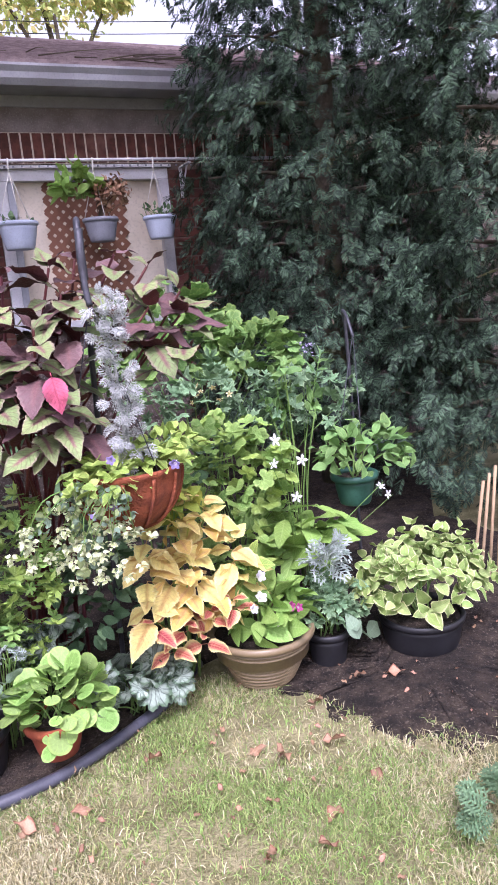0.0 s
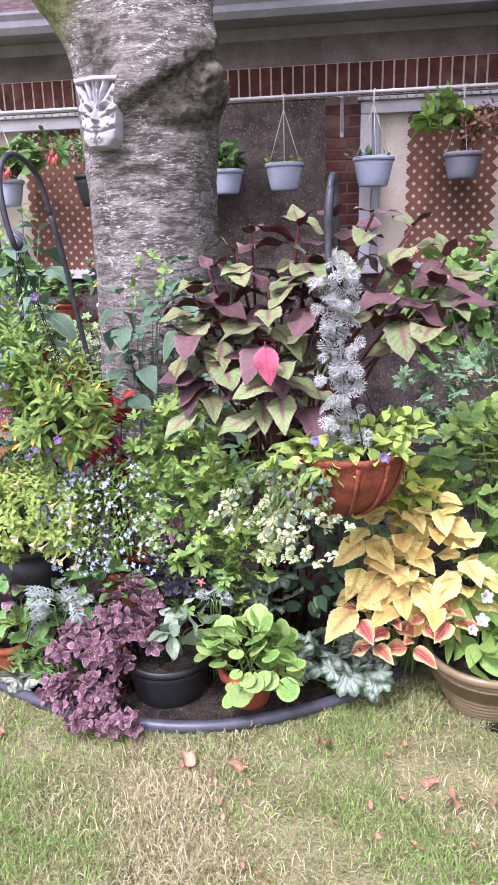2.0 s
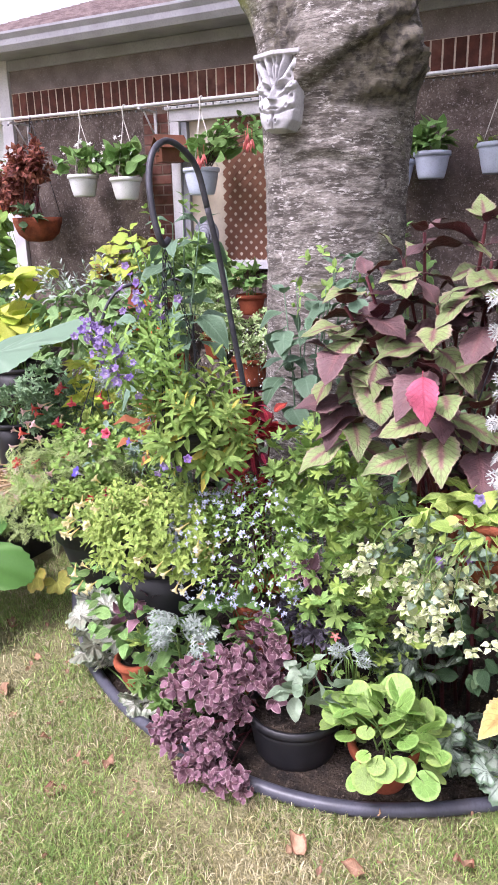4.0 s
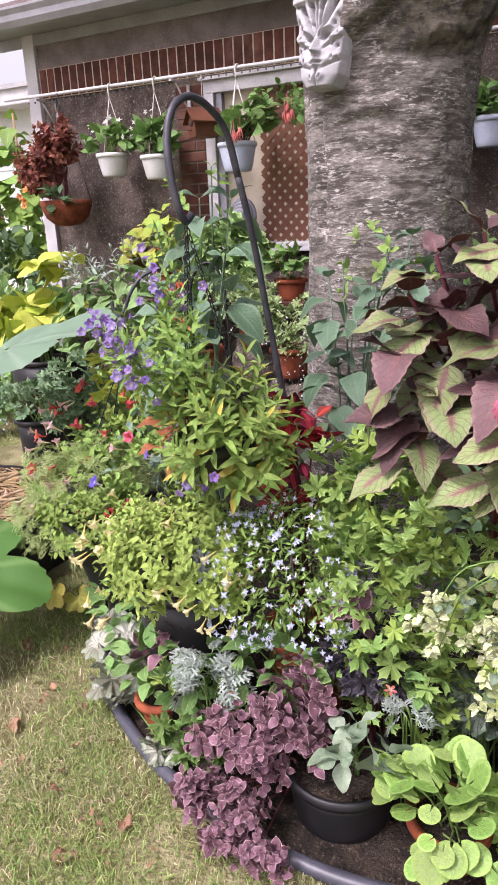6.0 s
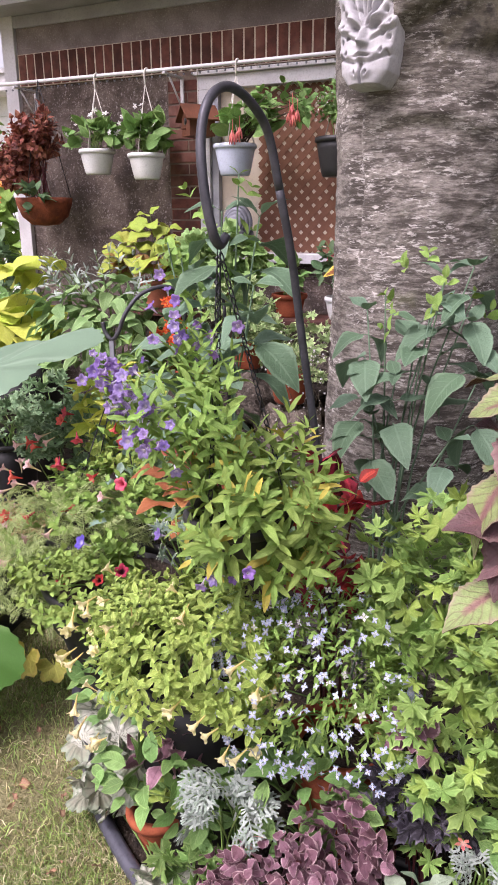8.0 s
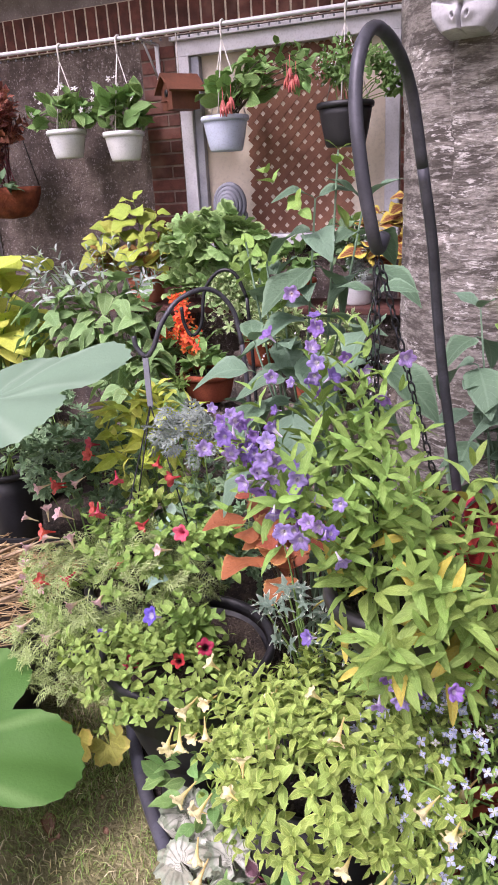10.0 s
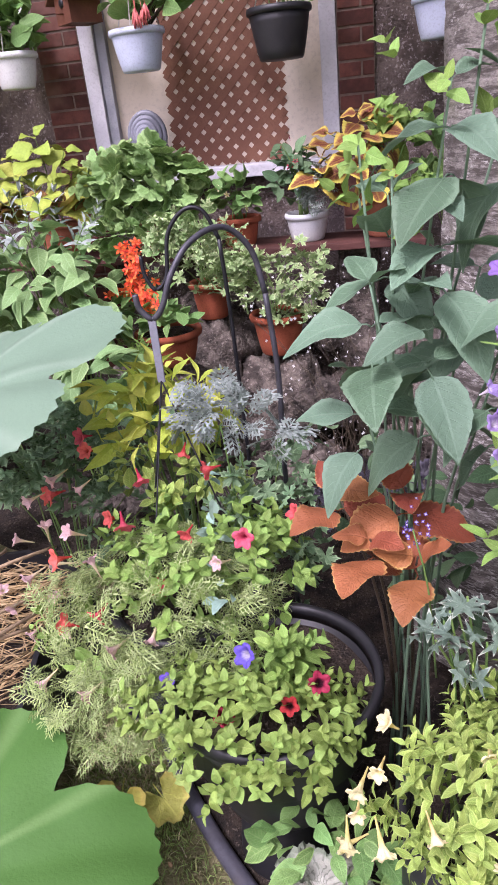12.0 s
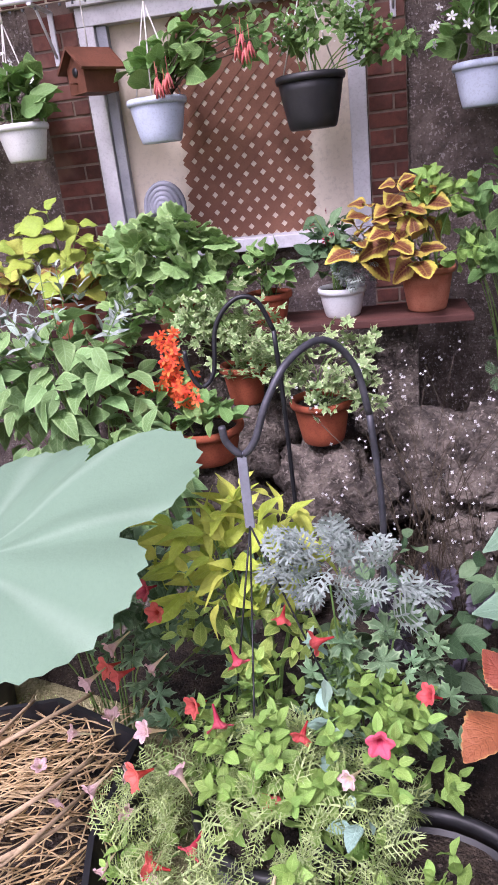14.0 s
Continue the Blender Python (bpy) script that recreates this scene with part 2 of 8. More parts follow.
def fan_leaf(lobes=5, depth=0.3, teeth=0.1, steps=40, cup=0.15, wave=0.05, notch=0.35, seed=0, stalk=0.0, long=1.0, sub=0.0, pointed=False):
    """A round, lobed leaf held from its middle back edge."""
    g = np.random.default_rng(seed)
    ph = g.uniform(0, 6)
    v, uv, t = [(0, stalk, 0)], [(0, 0.5)], []
    span = math.pi * (1 - notch * 0.35)
    rings = (0.5, 1.0)
    for q in rings:
        for i in range(steps + 1):
            s = -1 + 2 * i / steps
            th = s * span
            lob = abs(math.cos(lobes * th / 2 * (math.pi / span)))
            if pointed:
                lob = 1 - abs(math.sin(lobes * th / 2 * (math.pi / span)))
            r = 0.5 * (1 - depth * (1 - lob) ** (0.8 if pointed else 1.3)) * (1 - (teeth if i % 2 else 0))
            r *= 1 + 0.2 * (long - 1) * math.cos(th)
            r *= 1 - sub * abs(math.sin(1.5 * lobes * th * (math.pi / span)))
            rr = r * q
            z = cup * rr * rr * 2 + wave * q * math.sin(th * lobes + ph) * 0.5
            v.append((rr * math.sin(th), stalk + rr * math.cos(th) * long, z))
            uv.append((q * (0.6 + 0.4 * r / 0.5), 0.5 + 0.5 * s))
    n = steps + 1
    for i in range(steps):
        t.append((0, 1 + i + 1, 1 + i))
        a, b = 1 + i, 1 + i + 1
        c, d = 1 + n + i + 1, 1 + n + i
        t += [(a, b, c), (a, c, d)]
    v, t, uv = np.array(v), np.array(t), np.array(uv)
    t = t[:, ::-1]
    if stalk:
        sv, st, su = tube([(0, 0, -0.25 * stalk), (0, stalk * 0.5, -0.03), (0, stalk, 0)], [0.014, 0.011], 4)
        v, t, uv = stack([(v, t, uv), (sv, st, su + 0.5)])
    return v, t, uv


def lacy(pairs=5, width=0.75, lobe=0.085, split=True, seed=0, droop=0.25):
    """A feathery cut leaf of narrow lobes along a rib."""
    g = np.random.default_rng(seed)
    bits = []

    def ribbon(p0, p1, w0, w1):
        p0, p1 = np.array(p0), np.array(p1)
        d = p1 - p0
        n = np.array([-d[1], d[0], 0.0])
        n /= np.linalg.norm(n) + 1e-9
        mid = (p0 + p1) / 2 + np.array([0, 0, 0.012])
        rows = [[(tuple(p0 - n * w0), (0.1, 0)), (tuple(p0 + n * w0), (0.1, 1))], [(tuple(mid - n * w1), (0.5, 0)), (tuple(mid + n * w1), (0.5, 1))],
                [(tuple(p1 - n * w1 * 0.5), (0.9, 0)), (tuple(p1 + n * w1 * 0.5), (0.9, 1))]]
        bits.append(strip_mesh(rows))

    def z(y):
        return -droop * y * y
    for a in np.linspace(0, 0.8, 4):
        ribbon((0, a, z(a)), (0, a + 0.22, z(a + 0.22)), 0.022, 0.022)
    for i in range(pairs):
        y = 0.22 + 0.7 * i / pairs
        reach = width * 0.5 * math.sin(math.pi * (0.25 + 0.68 * i / pairs)) * g.uniform(0.85, 1.1)
        for s in (-1, 1):
            tip = (s * reach, y + reach * 0.65, z(y + 0.3) + g.uniform(-0.03, 0.05))
            ribbon((0, y, z(y)), tip, lobe * 0.35, lobe * 0.5)
            if split:
                m = (s * reach * 0.55, y + reach * 0.36, z(y + 0.15))
                ribbon(m, (s * reach * 0.95, y + reach * 0.12, z(y + 0.1)), lobe * 0.3, lobe * 0.42)
                ribbon(m, (s * reach * 0.55, y + reach * 0.85, z(y + 0.3)), lobe * 0.3, lobe * 0.42)
    ribbon((0, 0.9, z(0.9)), (0, 1.02, z(1.02)), lobe * 0.4, lobe * 0.4)
    return stack(bits)


def funnel(petals=5, flare=0.5, deep=0.75, lobe=0.12, steps=30, seed=0, throat=0.06):
    """A trumpet flower that opens along +z; u runs from throat to rim."""
    g = np.random.default_rng(seed)
    prof = [(throat * 0.6, 0.0, 0.0), (throat, 0.35 * deep, 0.15), (throat * 2.2, 0.72 * deep, 0.35), (flare * 0.62, 0.95 * deep, 0.6), (flare * 0.9, 1.0 * deep, 0.85), (flare, 0.97 * deep, 1.0)]
    rows = []
    for r, z, u in prof:
        row = []
        for i in range(steps + 1):
            a = 2 * math.pi * i / steps
            lob = abs(math.cos(petals * a / 2))
            rr = r * (1 - lobe * (1 - lob) * u * 2)
            zz = z + 0.05 * u * u * math.sin(petals * a + 1) + 0.03 * u * g.uniform(-1, 1)
            row.append(((rr * math.cos(a), rr * math.sin(a), zz), (u, i / steps)))
        rows.append(row)
    return strip_mesh(rows)


def star_flower(petals=5, width=0.5, cup=0.2, seed=0, rows=3):
    """An open flower of separate petals facing +z."""
    bits = []
    for i in range(petals):
        v, t, uv = blade(ratio=width, a=1.25, b=0.7, rows=rows, cross=3, fold=0.1, droop=-cup, wave=0.03, seed=seed + i)
        a = 2 * math.pi * i / petals
        rot = np.array([[math.cos(a), -math.sin(a), 0], [math.sin(a), math.cos(a), 0], [0, 0, 1]])
        bits.append((v * 0.5 @ rot.T, t, uv))
    return stack(bits)


# ---- placing leaves ----
def frames_from(p, y, z, s):
    """Matrices from places, growing directions, face directions and sizes."""
    y = y / (np.linalg.norm(y, axis=1)[:, None] + 1e-9)
    x = np.cross(y, z)
    x /= np.linalg.norm(x, axis=1)[:, None] + 1e-9
    z = np.cross(x, y)
    m = np.zeros((len(p), 4, 4))
    s = np.asarray(s)[:, None]
    m[:, :3, 0], m[:, :3, 1], m[:, :3, 2], m[:, :3, 3], m[:, 3, 3] = x * s, y * s, z * s, p, 1
    return m


def shell(n, centre, radii, low=-0.5, inner=0.6):
    """Places over a rounded crown and their outward directions."""
    d = RNG.normal(size=(n * 4 + 40, 3))
    d /= np.linalg.norm(d, axis=1)[:, None]
    d = d[d[:, 2] > low][:n]
    q = inner + (1 - inner) * RNG.random(len(d)) ** 0.6
    radii = np.asarray(radii)
    p = np.asarray(centre) + d * radii * q[:, None] * (1 + 0.12 * np.sin(d[:, :1] * 5 + d[:, 1:2] * 4))
    o = d / radii
    return p, o / np.linalg.norm(o, axis=1)[:, None]


def crown(n, centre, radii, size, low=-0.5, inner=0.6, face_up=0.5, lift=0.0, jitter=0.35, spread=0.3):
    """Single leaves over a crown."""
    p, o = shell(n, centre, radii, low, inner)
    n = len(p)
    y = o * [1, 1, 0.5] + [0, 0, lift] + RNG.normal(size=(n, 3)) * jitter
    z = o * (1 - face_up) + np.array([0, 0, 1.0]) * face_up + RNG.normal(size=(n, 3)) * jitter * 0.7
    s = size * RNG.uniform(1 - spread, 1 + spread, n)
    y /= np.linalg.norm(y, axis=1)[:, None]
    return frames_from(p - y * s[:, None] * 0.5, y, z, s)


def whorls(n, centre, radii, size, pairs=3, low=-0.4, inner=0.75, lift=0.7, openness=1.1, spread=0.25, gap=0.45):
    """Shoots over a crown, each with crossed pairs of leaves, the top ones smallest."""
    p, o = shell(n, centre, radii, low, inner)
    out, ends = [], []
    for q, d in zip(p, o):
        ax = d + np.array([0, 0, lift]) + RNG.normal(size=3) * 0.15
        ax /= np.linalg.norm(ax)
        ref = np.cross(ax, RNG.normal(size=3))
        ref /= np.linalg.norm(ref)
        oth = np.cross(ax, ref)
        sz = size * RNG.uniform(1 - spread, 1 + spread)
        ends.append((q - ax * sz * gap * pairs, q))
        for i in range(pairs):
            th = i * 1.57 + RNG.normal() * 0.25
            for s in (0, math.pi):
                rad = ref * math.cos(th + s) + oth * math.sin(th + s)
                op = openness * (0.45 + 0.55 * (i + 1) / pairs) + RNG.normal() * 0.15
                y = ax * math.cos(op) + rad * math.sin(op)
                z = ax * math.sin(op) - rad * math.cos(op) + RNG.normal(size=3) * 0.12
                ls = sz * (0.5 + 0.5 * (i + 0.4) / pairs) * RNG.uniform(0.85, 1.15)
                out.append((q - ax * sz * gap * i, y, z, ls))
    m = frames_from(np.array([a[0] for a in out]), np.array([a[1] for a in out]), np.array([a[2] for a in out]), np.array([a[3] for a in out]))
    return m, ends


def leaves_as_parts(owner, ms, templates, mat, name="leaf", label=""):
    """Each leaf an object of its own; they share a few meshes."""
    meshes = [raw_mesh(name, *t, mat=mat) for t in templates]
    for i, m in enumerate(ms):
        part(name, meshes[int(RNG.integers(len(meshes)))], None, owner, label, Matrix([list(r) for r in m]))


def two_faced(templates, upper, under):
    """Leaves with a lower skin of its own colour just beneath the upper one."""
    out = []
    for v, t, uv in templates:
        me = raw_mesh("leaf", *stack([(v, t, uv), (v - [0, 0, 0.008], np.asarray(t)[:, ::-1], uv)]), mat=upper)
        me.materials.append(under)
        me.polygons.foreach_set("material_index", np.repeat([0, 1], len(t)).astype(np.int32))
        out.append(me)
    return out


def tiers(tops, nodes, size, gap=0.05, towards=(0, -0.3, 0), lift=0.0):
    """Crossed leaf pairs down each shoot: the top pair small and raised, the lower ones larger and drooping."""
    out = []
    for q in tops:
        th = RNG.uniform(0, math.pi)
        for i in range(nodes):
            for turn in (0, math.pi):
                az = th + i * math.pi / 2 + turn + RNG.normal() * 0.25
                rad = np.array([math.cos(az), math.sin(az), 0]) + np.array(towards) * 0.8
                pitch = (0.55, 0.05, -0.35, -0.6)[min(i, 3)] + lift + RNG.normal() * 0.22
                y = rad * math.cos(pitch) + np.array([0, 0, math.sin(pitch)])
                z = np.array([0, 0, 1.0]) + rad * math.sin(-pitch) * 0.8 + np.array(towards) + RNG.normal(size=3) * 0.16
                out.append((np.array(q) - [0, 0, gap * i], y, z, size * (0.55, 0.85, 1.0, 1.0)[min(i, 3)] * RNG.uniform(0.85, 1.15)))
    return frames_from(*[np.array([c[i] for c in out]) for i in range(4)])


def leaves_joined(owner, ms, templates, mat, name="foliage", label=""):
    """All the small leaves in one part."""
    which = RNG.integers(len(templates), size=len(ms))
    v, t, uv = stack([instanced(tp, ms[which == i]) for i, tp in enumerate(templates) if (which == i).any()])
    ob = part(name, raw_mesh(name, v, t, uv, mat), None, owner, label)
    return tagged(ob, kind="stuff")


def stems(owner, root, ends, mat, r0=0.004, r1=0.0018, name="stem", bow=0.25, spread=0.02, most=13):
    """Single stems from the root to some of the shoots, each a part."""
    root = np.asarray(root, dtype=float)
    pick = ends if len(ends) <= most else [ends[int(i)] for i in np.linspace(0, len(ends) - 1, most)]
    for a in pick:
        b = np.asarray(a[1] if isinstance(a, tuple) else a, dtype=float)
        r = root + np.append(RNG.normal(size=2) * spread, 0)
        mid = r * 0.5 + b * 0.5 + np.array([(r - b)[0] * 0.5 * bow, (r - b)[1] * 0.5 * bow, abs(b[2] - r[2]) * bow * 0.5])
        part(name, raw_mesh(name, *tube([r, mid, b], [r0, r1], 5, 3), mat=mat), None, owner)


def ends_of(ms, share=0.25):
    return [m[:3, 3] for m in ms[::max(1, int(1 / share))]]


def pot(owner, at, r_top, r_bot, h, mat, lip=0.012, soil=True, ribs=0, name="pot", rim_mat=None, square=False):
    """A thick-walled flowerpot: body, rolled rim, soil."""
    x, y, z = at
    body = [(0.001, 0), (r_bot * 0.94, 0), (r_bot, 0.006)]
    steps = 66 if ribs else 5
    for i in range(1, steps + 1):
        f = i / steps
        rr = r_bot + (r_top - r_bot) * f ** 0.85
        if ribs:
            rr += 0.006 * (0.5 + 0.5 * math.cos(f * ribs * 2 * math.pi))
        body.append((rr, 0.006 + (h - 0.03) * f))
    t_in = r_top - 0.008
    body += [(t_in, h - 0.024), (t_in - 0.004, h * 0.55), (r_bot * 0.8, h * 0.5)]
    p = part(name, raw_mesh(name, *lathe(body, 40, (x, y, z)), mat=mat), None, owner)
    rim = [(r_top - 0.006, h - 0.028), (r_top + lip, h - 0.026), (r_top + lip + 0.003, h - 0.014), (r_top + lip, h - 0.002), (r_top + lip * 0.3, h), (r_top - 0.007, h - 0.004), (r_top - 0.009, h - 0.03), (r_top - 0.006, h - 0.028)]
    part("rim", raw_mesh("rim", *lathe(rim, 40, (x, y, z)), mat=rim_mat or mat), None, p)
    if soil:
        s = [(0.001, h * 0.86), (r_top * 0.4, h * 0.87), (t_in - 0.002, h * 0.84)]
        part("soil", raw_mesh("soil", *lathe(s, 24, (x, y, z), 0.03, 5), mat=M["soil"]), None, p)
    return p

# ---- surfaces ----
M = {}
M["soil"] = rough_mat("soil", rgb("221d19"), rgb("43392f"), 18, 120, 0.95, 1.0, 0.03, stain=rgb("191512"), speck=rgb("6a5f54"))
M["thatch"] = rough_mat("thatch", rgb("76734e"), rgb("9c9570"), 7, 90, 0.95, 1.0, 0.03, stain=rgb("5a5c3a"), speck=rgb("aba17c"))
M["stucco"] = rough_mat("stucco", rgb("514742"), rgb("72665f"), 9, 95, 0.95, 1.0, 0.02, stain=rgb("40373a"), speck=rgb("a39a97"))
M["stucco_band"] = rough_mat("stucco_band", rgb("766c69"), rgb("8b827f"), 6, 110, 0.95, 0.9, 0.014, stain=rgb("5e5452"), speck=rgb("a39b98"))
M["mortar"] = rough_mat("mortar", rgb("c5b6a4"), rgb("a99a8a"), 20, 200, 0.95, 0.4)
M["mortar_aged"] = rough_mat("mortar_aged", rgb("74655a"), rgb("5c4e46"), 12, 200, 0.95, 0.4)
M["brick"] = rough_mat("brick", rgb("5f3930"), rgb("482c26"), 14, 160, 0.9, 0.5, 0.004, vary=0.3, stain=rgb("7d5d52"))
M["white_paint"] = rough_mat("white_paint", rgb("c9c8cc"), rgb("b4b3b8"), 5, 90, 0.5, 0.12, 0.003, spec=0.4, stain=rgb("a3a0a0"))
M["cream_panel"] = rough_mat("cream_panel", rgb("d2c8b8"), rgb("c4b8a6"), 2, 60, 0.6, 0.08, 0.002, stain=rgb("b9ab98"))
M["lattice"] = rough_mat("lattice", rgb("7d5643"), rgb("6f4a3a"), 8, 120, 0.7, 0.2, 0.002)
M["metal_grey"] = rough_mat("metal_grey", rgb("9a9ca2"), rgb("83858c"), 8, 120, 0.4, 0.1, 0.001, metal=0.6)
M["gutter"] = rough_mat("gutter", rgb("9b9ba2"), rgb("8a8990"), 4, 90, 0.45, 0.1, 0.002, spec=0.5)
M["shingle"] = rough_mat("shingle", rgb("6d5f60"), rgb("8b7c7b"), 12, 140, 0.95, 0.6, 0.006, vary=0.2)
M["bark_dark"] = rough_mat("bark_dark", rgb("4a4238"), rgb("5f564a"), 16, 90, 0.95, 0.9, 0.02, stain=rgb("5c6236"))
M["plaster"] = rough_mat("plaster", rgb("b4b3b6"), rgb("a2a1a4"), 25, 150, 0.8, 0.2, 0.001, stain=rgb("a09c99"))
M["iron"] = rough_mat("iron", rgb("4b4b52"), rgb("3b3b41"), 30, 200, 0.5, 0.2, 0.001, metal=0.4, spec=0.5)
M["iron_black"] = rough_mat("iron_black", rgb("2c2d31"), rgb("232326"), 30, 200, 0.45, 0.2, 0.001, metal=0.4, spec=0.5)
M["tube"] = rough_mat("edging", rgb("3c3d46"), rgb("4d4e58"), 10, 120, 0.42, 0.1, 0.002, spec=0.5, stain=rgb("5b5348"))
M["black_plastic"] = rough_mat("black_plastic", rgb("18181b"), rgb("222225"), 10, 120, 0.5, 0.1, 0.001, spec=0.5, stain=rgb("4a4640"))
M["terracotta"] = rough_mat("terracotta", rgb("8c4630"), rgb("9f5639"), 14, 160, 0.85, 0.25, 0.002, stain=rgb("7c4432"))
M["terracotta_pale"] = rough_mat("terracotta_pale", rgb("a9664c"), rgb("b9785d"), 14, 160, 0.85, 0.25, 0.002, stain=rgb("8e5743"))
M["coir"] = rough_mat("coir", rgb("8e4d33"), rgb("6d3a28"), 20, 160, 0.9, 0.9, 0.01, stain=rgb("50291d"))
M["beige"] = rough_mat("beige_glaze", rgb("7a6a4d"), rgb("8f7f62"), 9, 120, 0.4, 0.1, 0.002, spec=0.5, stain=rgb("74644b"))
M["white_plastic"] = rough_mat("white_plastic", rgb("d4d6d6"), rgb("c6c9ca"), 8, 120, 0.5, 0.08, 0.001, spec=0.4, stain=rgb("b2b0a8"))
M["blue_plastic"] = rough_mat("blue_plastic", rgb("bcc5d6"), rgb("b0b9cd"), 8, 120, 0.45, 0.08, 0.001, spec=0.4, stain=rgb("9aa0b2"))
M["grey_plastic"] = rough_mat("grey_plastic", rgb("83858f"), rgb("74767f"), 8, 120, 0.5, 0.08, 0.001)
M["green_plastic"] = rough_mat("green_plastic", rgb("2e5346"), rgb("28493e"), 8, 120, 0.5, 0.08, 0.001)
M["string"] = rough_mat("string", rgb("d3d0ca"), rgb("c0bcb5"), 40, 300, 0.7, 0.1)
M["shelf_wood"] = rough_mat("shelf_wood", rgb("5c3a33"), rgb("4b2f2a"), 6, 90, 0.7, 0.3, 0.004, stretch=(0.4, 3.0, 3.0), stain=rgb("3a2622"))
M["bird_wood"] = rough_mat("bird_wood", rgb("6a4130"), rgb("573526"), 8, 120, 0.7, 0.3, 0.003, vary=0.1)
M["rock"] = rough_mat("rock", rgb("3f3934"), rgb("736a61"), 14, 70, 0.95, 1.0, 0.03, vary=0.3, stain=rgb("39332e"), speck=rgb("8f877d"))
M["straw"] = rough_mat("straw", rgb("b3966a"), rgb("cdb48a"), 20, 150, 0.8, 0.2, 0.002)
M["siding"] = rough_mat("siding", rgb("d9dcdc"), rgb("cfd3d4"), 1.5, 60, 0.6, 0.08, 0.002, vary=0.03)
M["roof_far"] = rough_mat("roof_far", rgb("b5b4b6"), rgb("a5a4a8"), 3, 60, 0.9, 0.3)
M["wood_pale"] = rough_mat("wood_pale", rgb("9b8467"), rgb("b59e7f"), 8, 120, 0.8, 0.3, stretch=(1, 1, 0.2))
M["dead_leaf"] = leaf_mat("dead_leaf", rgb("94735a"), edge=rgb("80583f"), alt=rgb("ad896c"), share=0.4, vary=0.3, through_light=0.1)
M["dry_grass"] = leaf_mat("dry_grass_blade", rgb("dad0ac"), alt=rgb("b3ad7c"), share=0.4, vary=0.35, vein_mix=0.0, through_light=0.3, rough=0.7)
M["grass"] = leaf_mat("grass_blade", rgb("97b262"), alt=rgb("a6b472"), share=0.35, vary=0.4, vein_mix=0.0, through_light=0.3, rough=0.6)

# ---- ground ----
bm = bmesh.new()
bmesh.ops.create_grid(bm, x_segments=2, y_segments=2, size=400)
ground = new("ground", bm_mesh("ground", bm, M["thatch"]))
tagged(ground, "dry lawn ground with thin yellowed grass", "ground", kind="structure")

RING = [(0.95, 2.3), (0.78, 2.12), (0.628, 2.02), (0.53, 1.965), (0.38, 1.90), (0.23, 1.868), (0.08, 1.865), (-0.10, 1.885), (-0.26, 1.93), (-0.45, 2.01), (-0.64, 2.125), (-0.78, 2.25), (-0.93, 2.40), (-1.04, 2.53), (-1.13, 2.66), (-1.30, 3.0)]


def flat_patch(name, outline, z, mat, label, category, bulge=0.03, ragged=0.0):
    """A low mound of earth with an uneven surface inside an outline, its edge ragged where wanted."""
    if ragged:
        fine_edge = []
        for (xa, ya), (xb, yb) in zip(outline, outline[1:] + outline[:1]):
            for f in np.arange(0, 1, 0.06):
                q = Vector((xa + (xb - xa) * f, ya + (yb - ya) * f, 0))
                fine_edge.append((q.x + ragged * noise.noise(q * 13) + ragged * 0.6 * noise.noise(q * 41), q.y + ragged * noise.noise(q * 13 + Vector((5, 0, 0))) + ragged * 0.6 * noise.noise(q * 41 + Vector((5, 0, 0)))))
        outline = fine_edge
    bm = bmesh.new()
    c = Vector((sum(p[0] for p in outline) / len(outline), sum(p[1] for p in outline) / len(outline), 0))
    rings = []
    for f in (1.0, 0.96, 0.8, 0.6, 0.4, 0.2):
        row = []
        for x, y in outline:
            q = c + (Vector((x, y, 0)) - c) * f
            h = z + (bulge * (1 - f) ** 0.5) + (0.012 * noise.noise(Vector((q.x * 9, q.y * 9, 0))) if f < 1 else -0.02)
            row.append(bm.verts.new((q.x, q.y, h)))
        rings.append(row)
    for a, b in zip(rings, rings[1:]):
        for i in range(len(outline)):
            j = (i + 1) % len(outline)
            bm.faces.new((a[i], a[j], b[j], b[i]))
    bm.faces.new(rings[-1])
    bmesh.ops.recalc_face_normals(bm, faces=bm.faces)
    ob = new(name, bm_mesh(name, bm, mat, True))
    return tagged(ob, label, category, kind="structure")


bed_edge = RING + [(-1.5, 3.4), (-2.1, 3.6), (-2.9, 4.0), (-3.0, 5.1), (0.0, 5.12), (3.2, 5.1), (3.3, 4.0), (2.6, 3.0), (1.9, 2.55), (1.3, 2.4)]
flat_patch("garden_soil", bed_edge, 0.012, M["soil"], "dark moist garden soil of the flower bed", "soil")
flat_patch("soil_patch", [(1.04, 2.2), (1.15, 1.98), (1.22, 1.86), (1.24, 1.77), (1.31, 1.7), (1.33, 1.6), (1.42, 1.52), (1.46, 1.44), (1.75, 1.36), (2.3, 1.4), (2.9, 2.0), (2.8, 3.2), (1.9, 2.7), (1.3, 2.5)], 0.006, M["soil"], "bare dark soil beside the lawn", "soil", 0.012, 0.07)

edging = thing("edging_tube", (0.08, 1.865, 0), "dark grey plastic tube edging round the bed", "edging", kind="structure")
part("tube", raw_mesh("tube", *tube([(x, y, 0.022) for x, y in RING], [0.019], 12, 5), mat=M["tube"]), None, edging)


# ---- house wall ----
WY = 5.17
W1, W2 = (0.72, 1.92), (-2.03, -0.80)
Z_SILL, Z_HEAD = 1.21, 2.27
X_END, X_FAR = -3.50, 5.2


def wall_piece(bm, x0, x1, z0, z1, y0=WY, y1=WY + 0.22):
    box_bm(x0, x1, y0, y1, z0, z1, 0, bm)


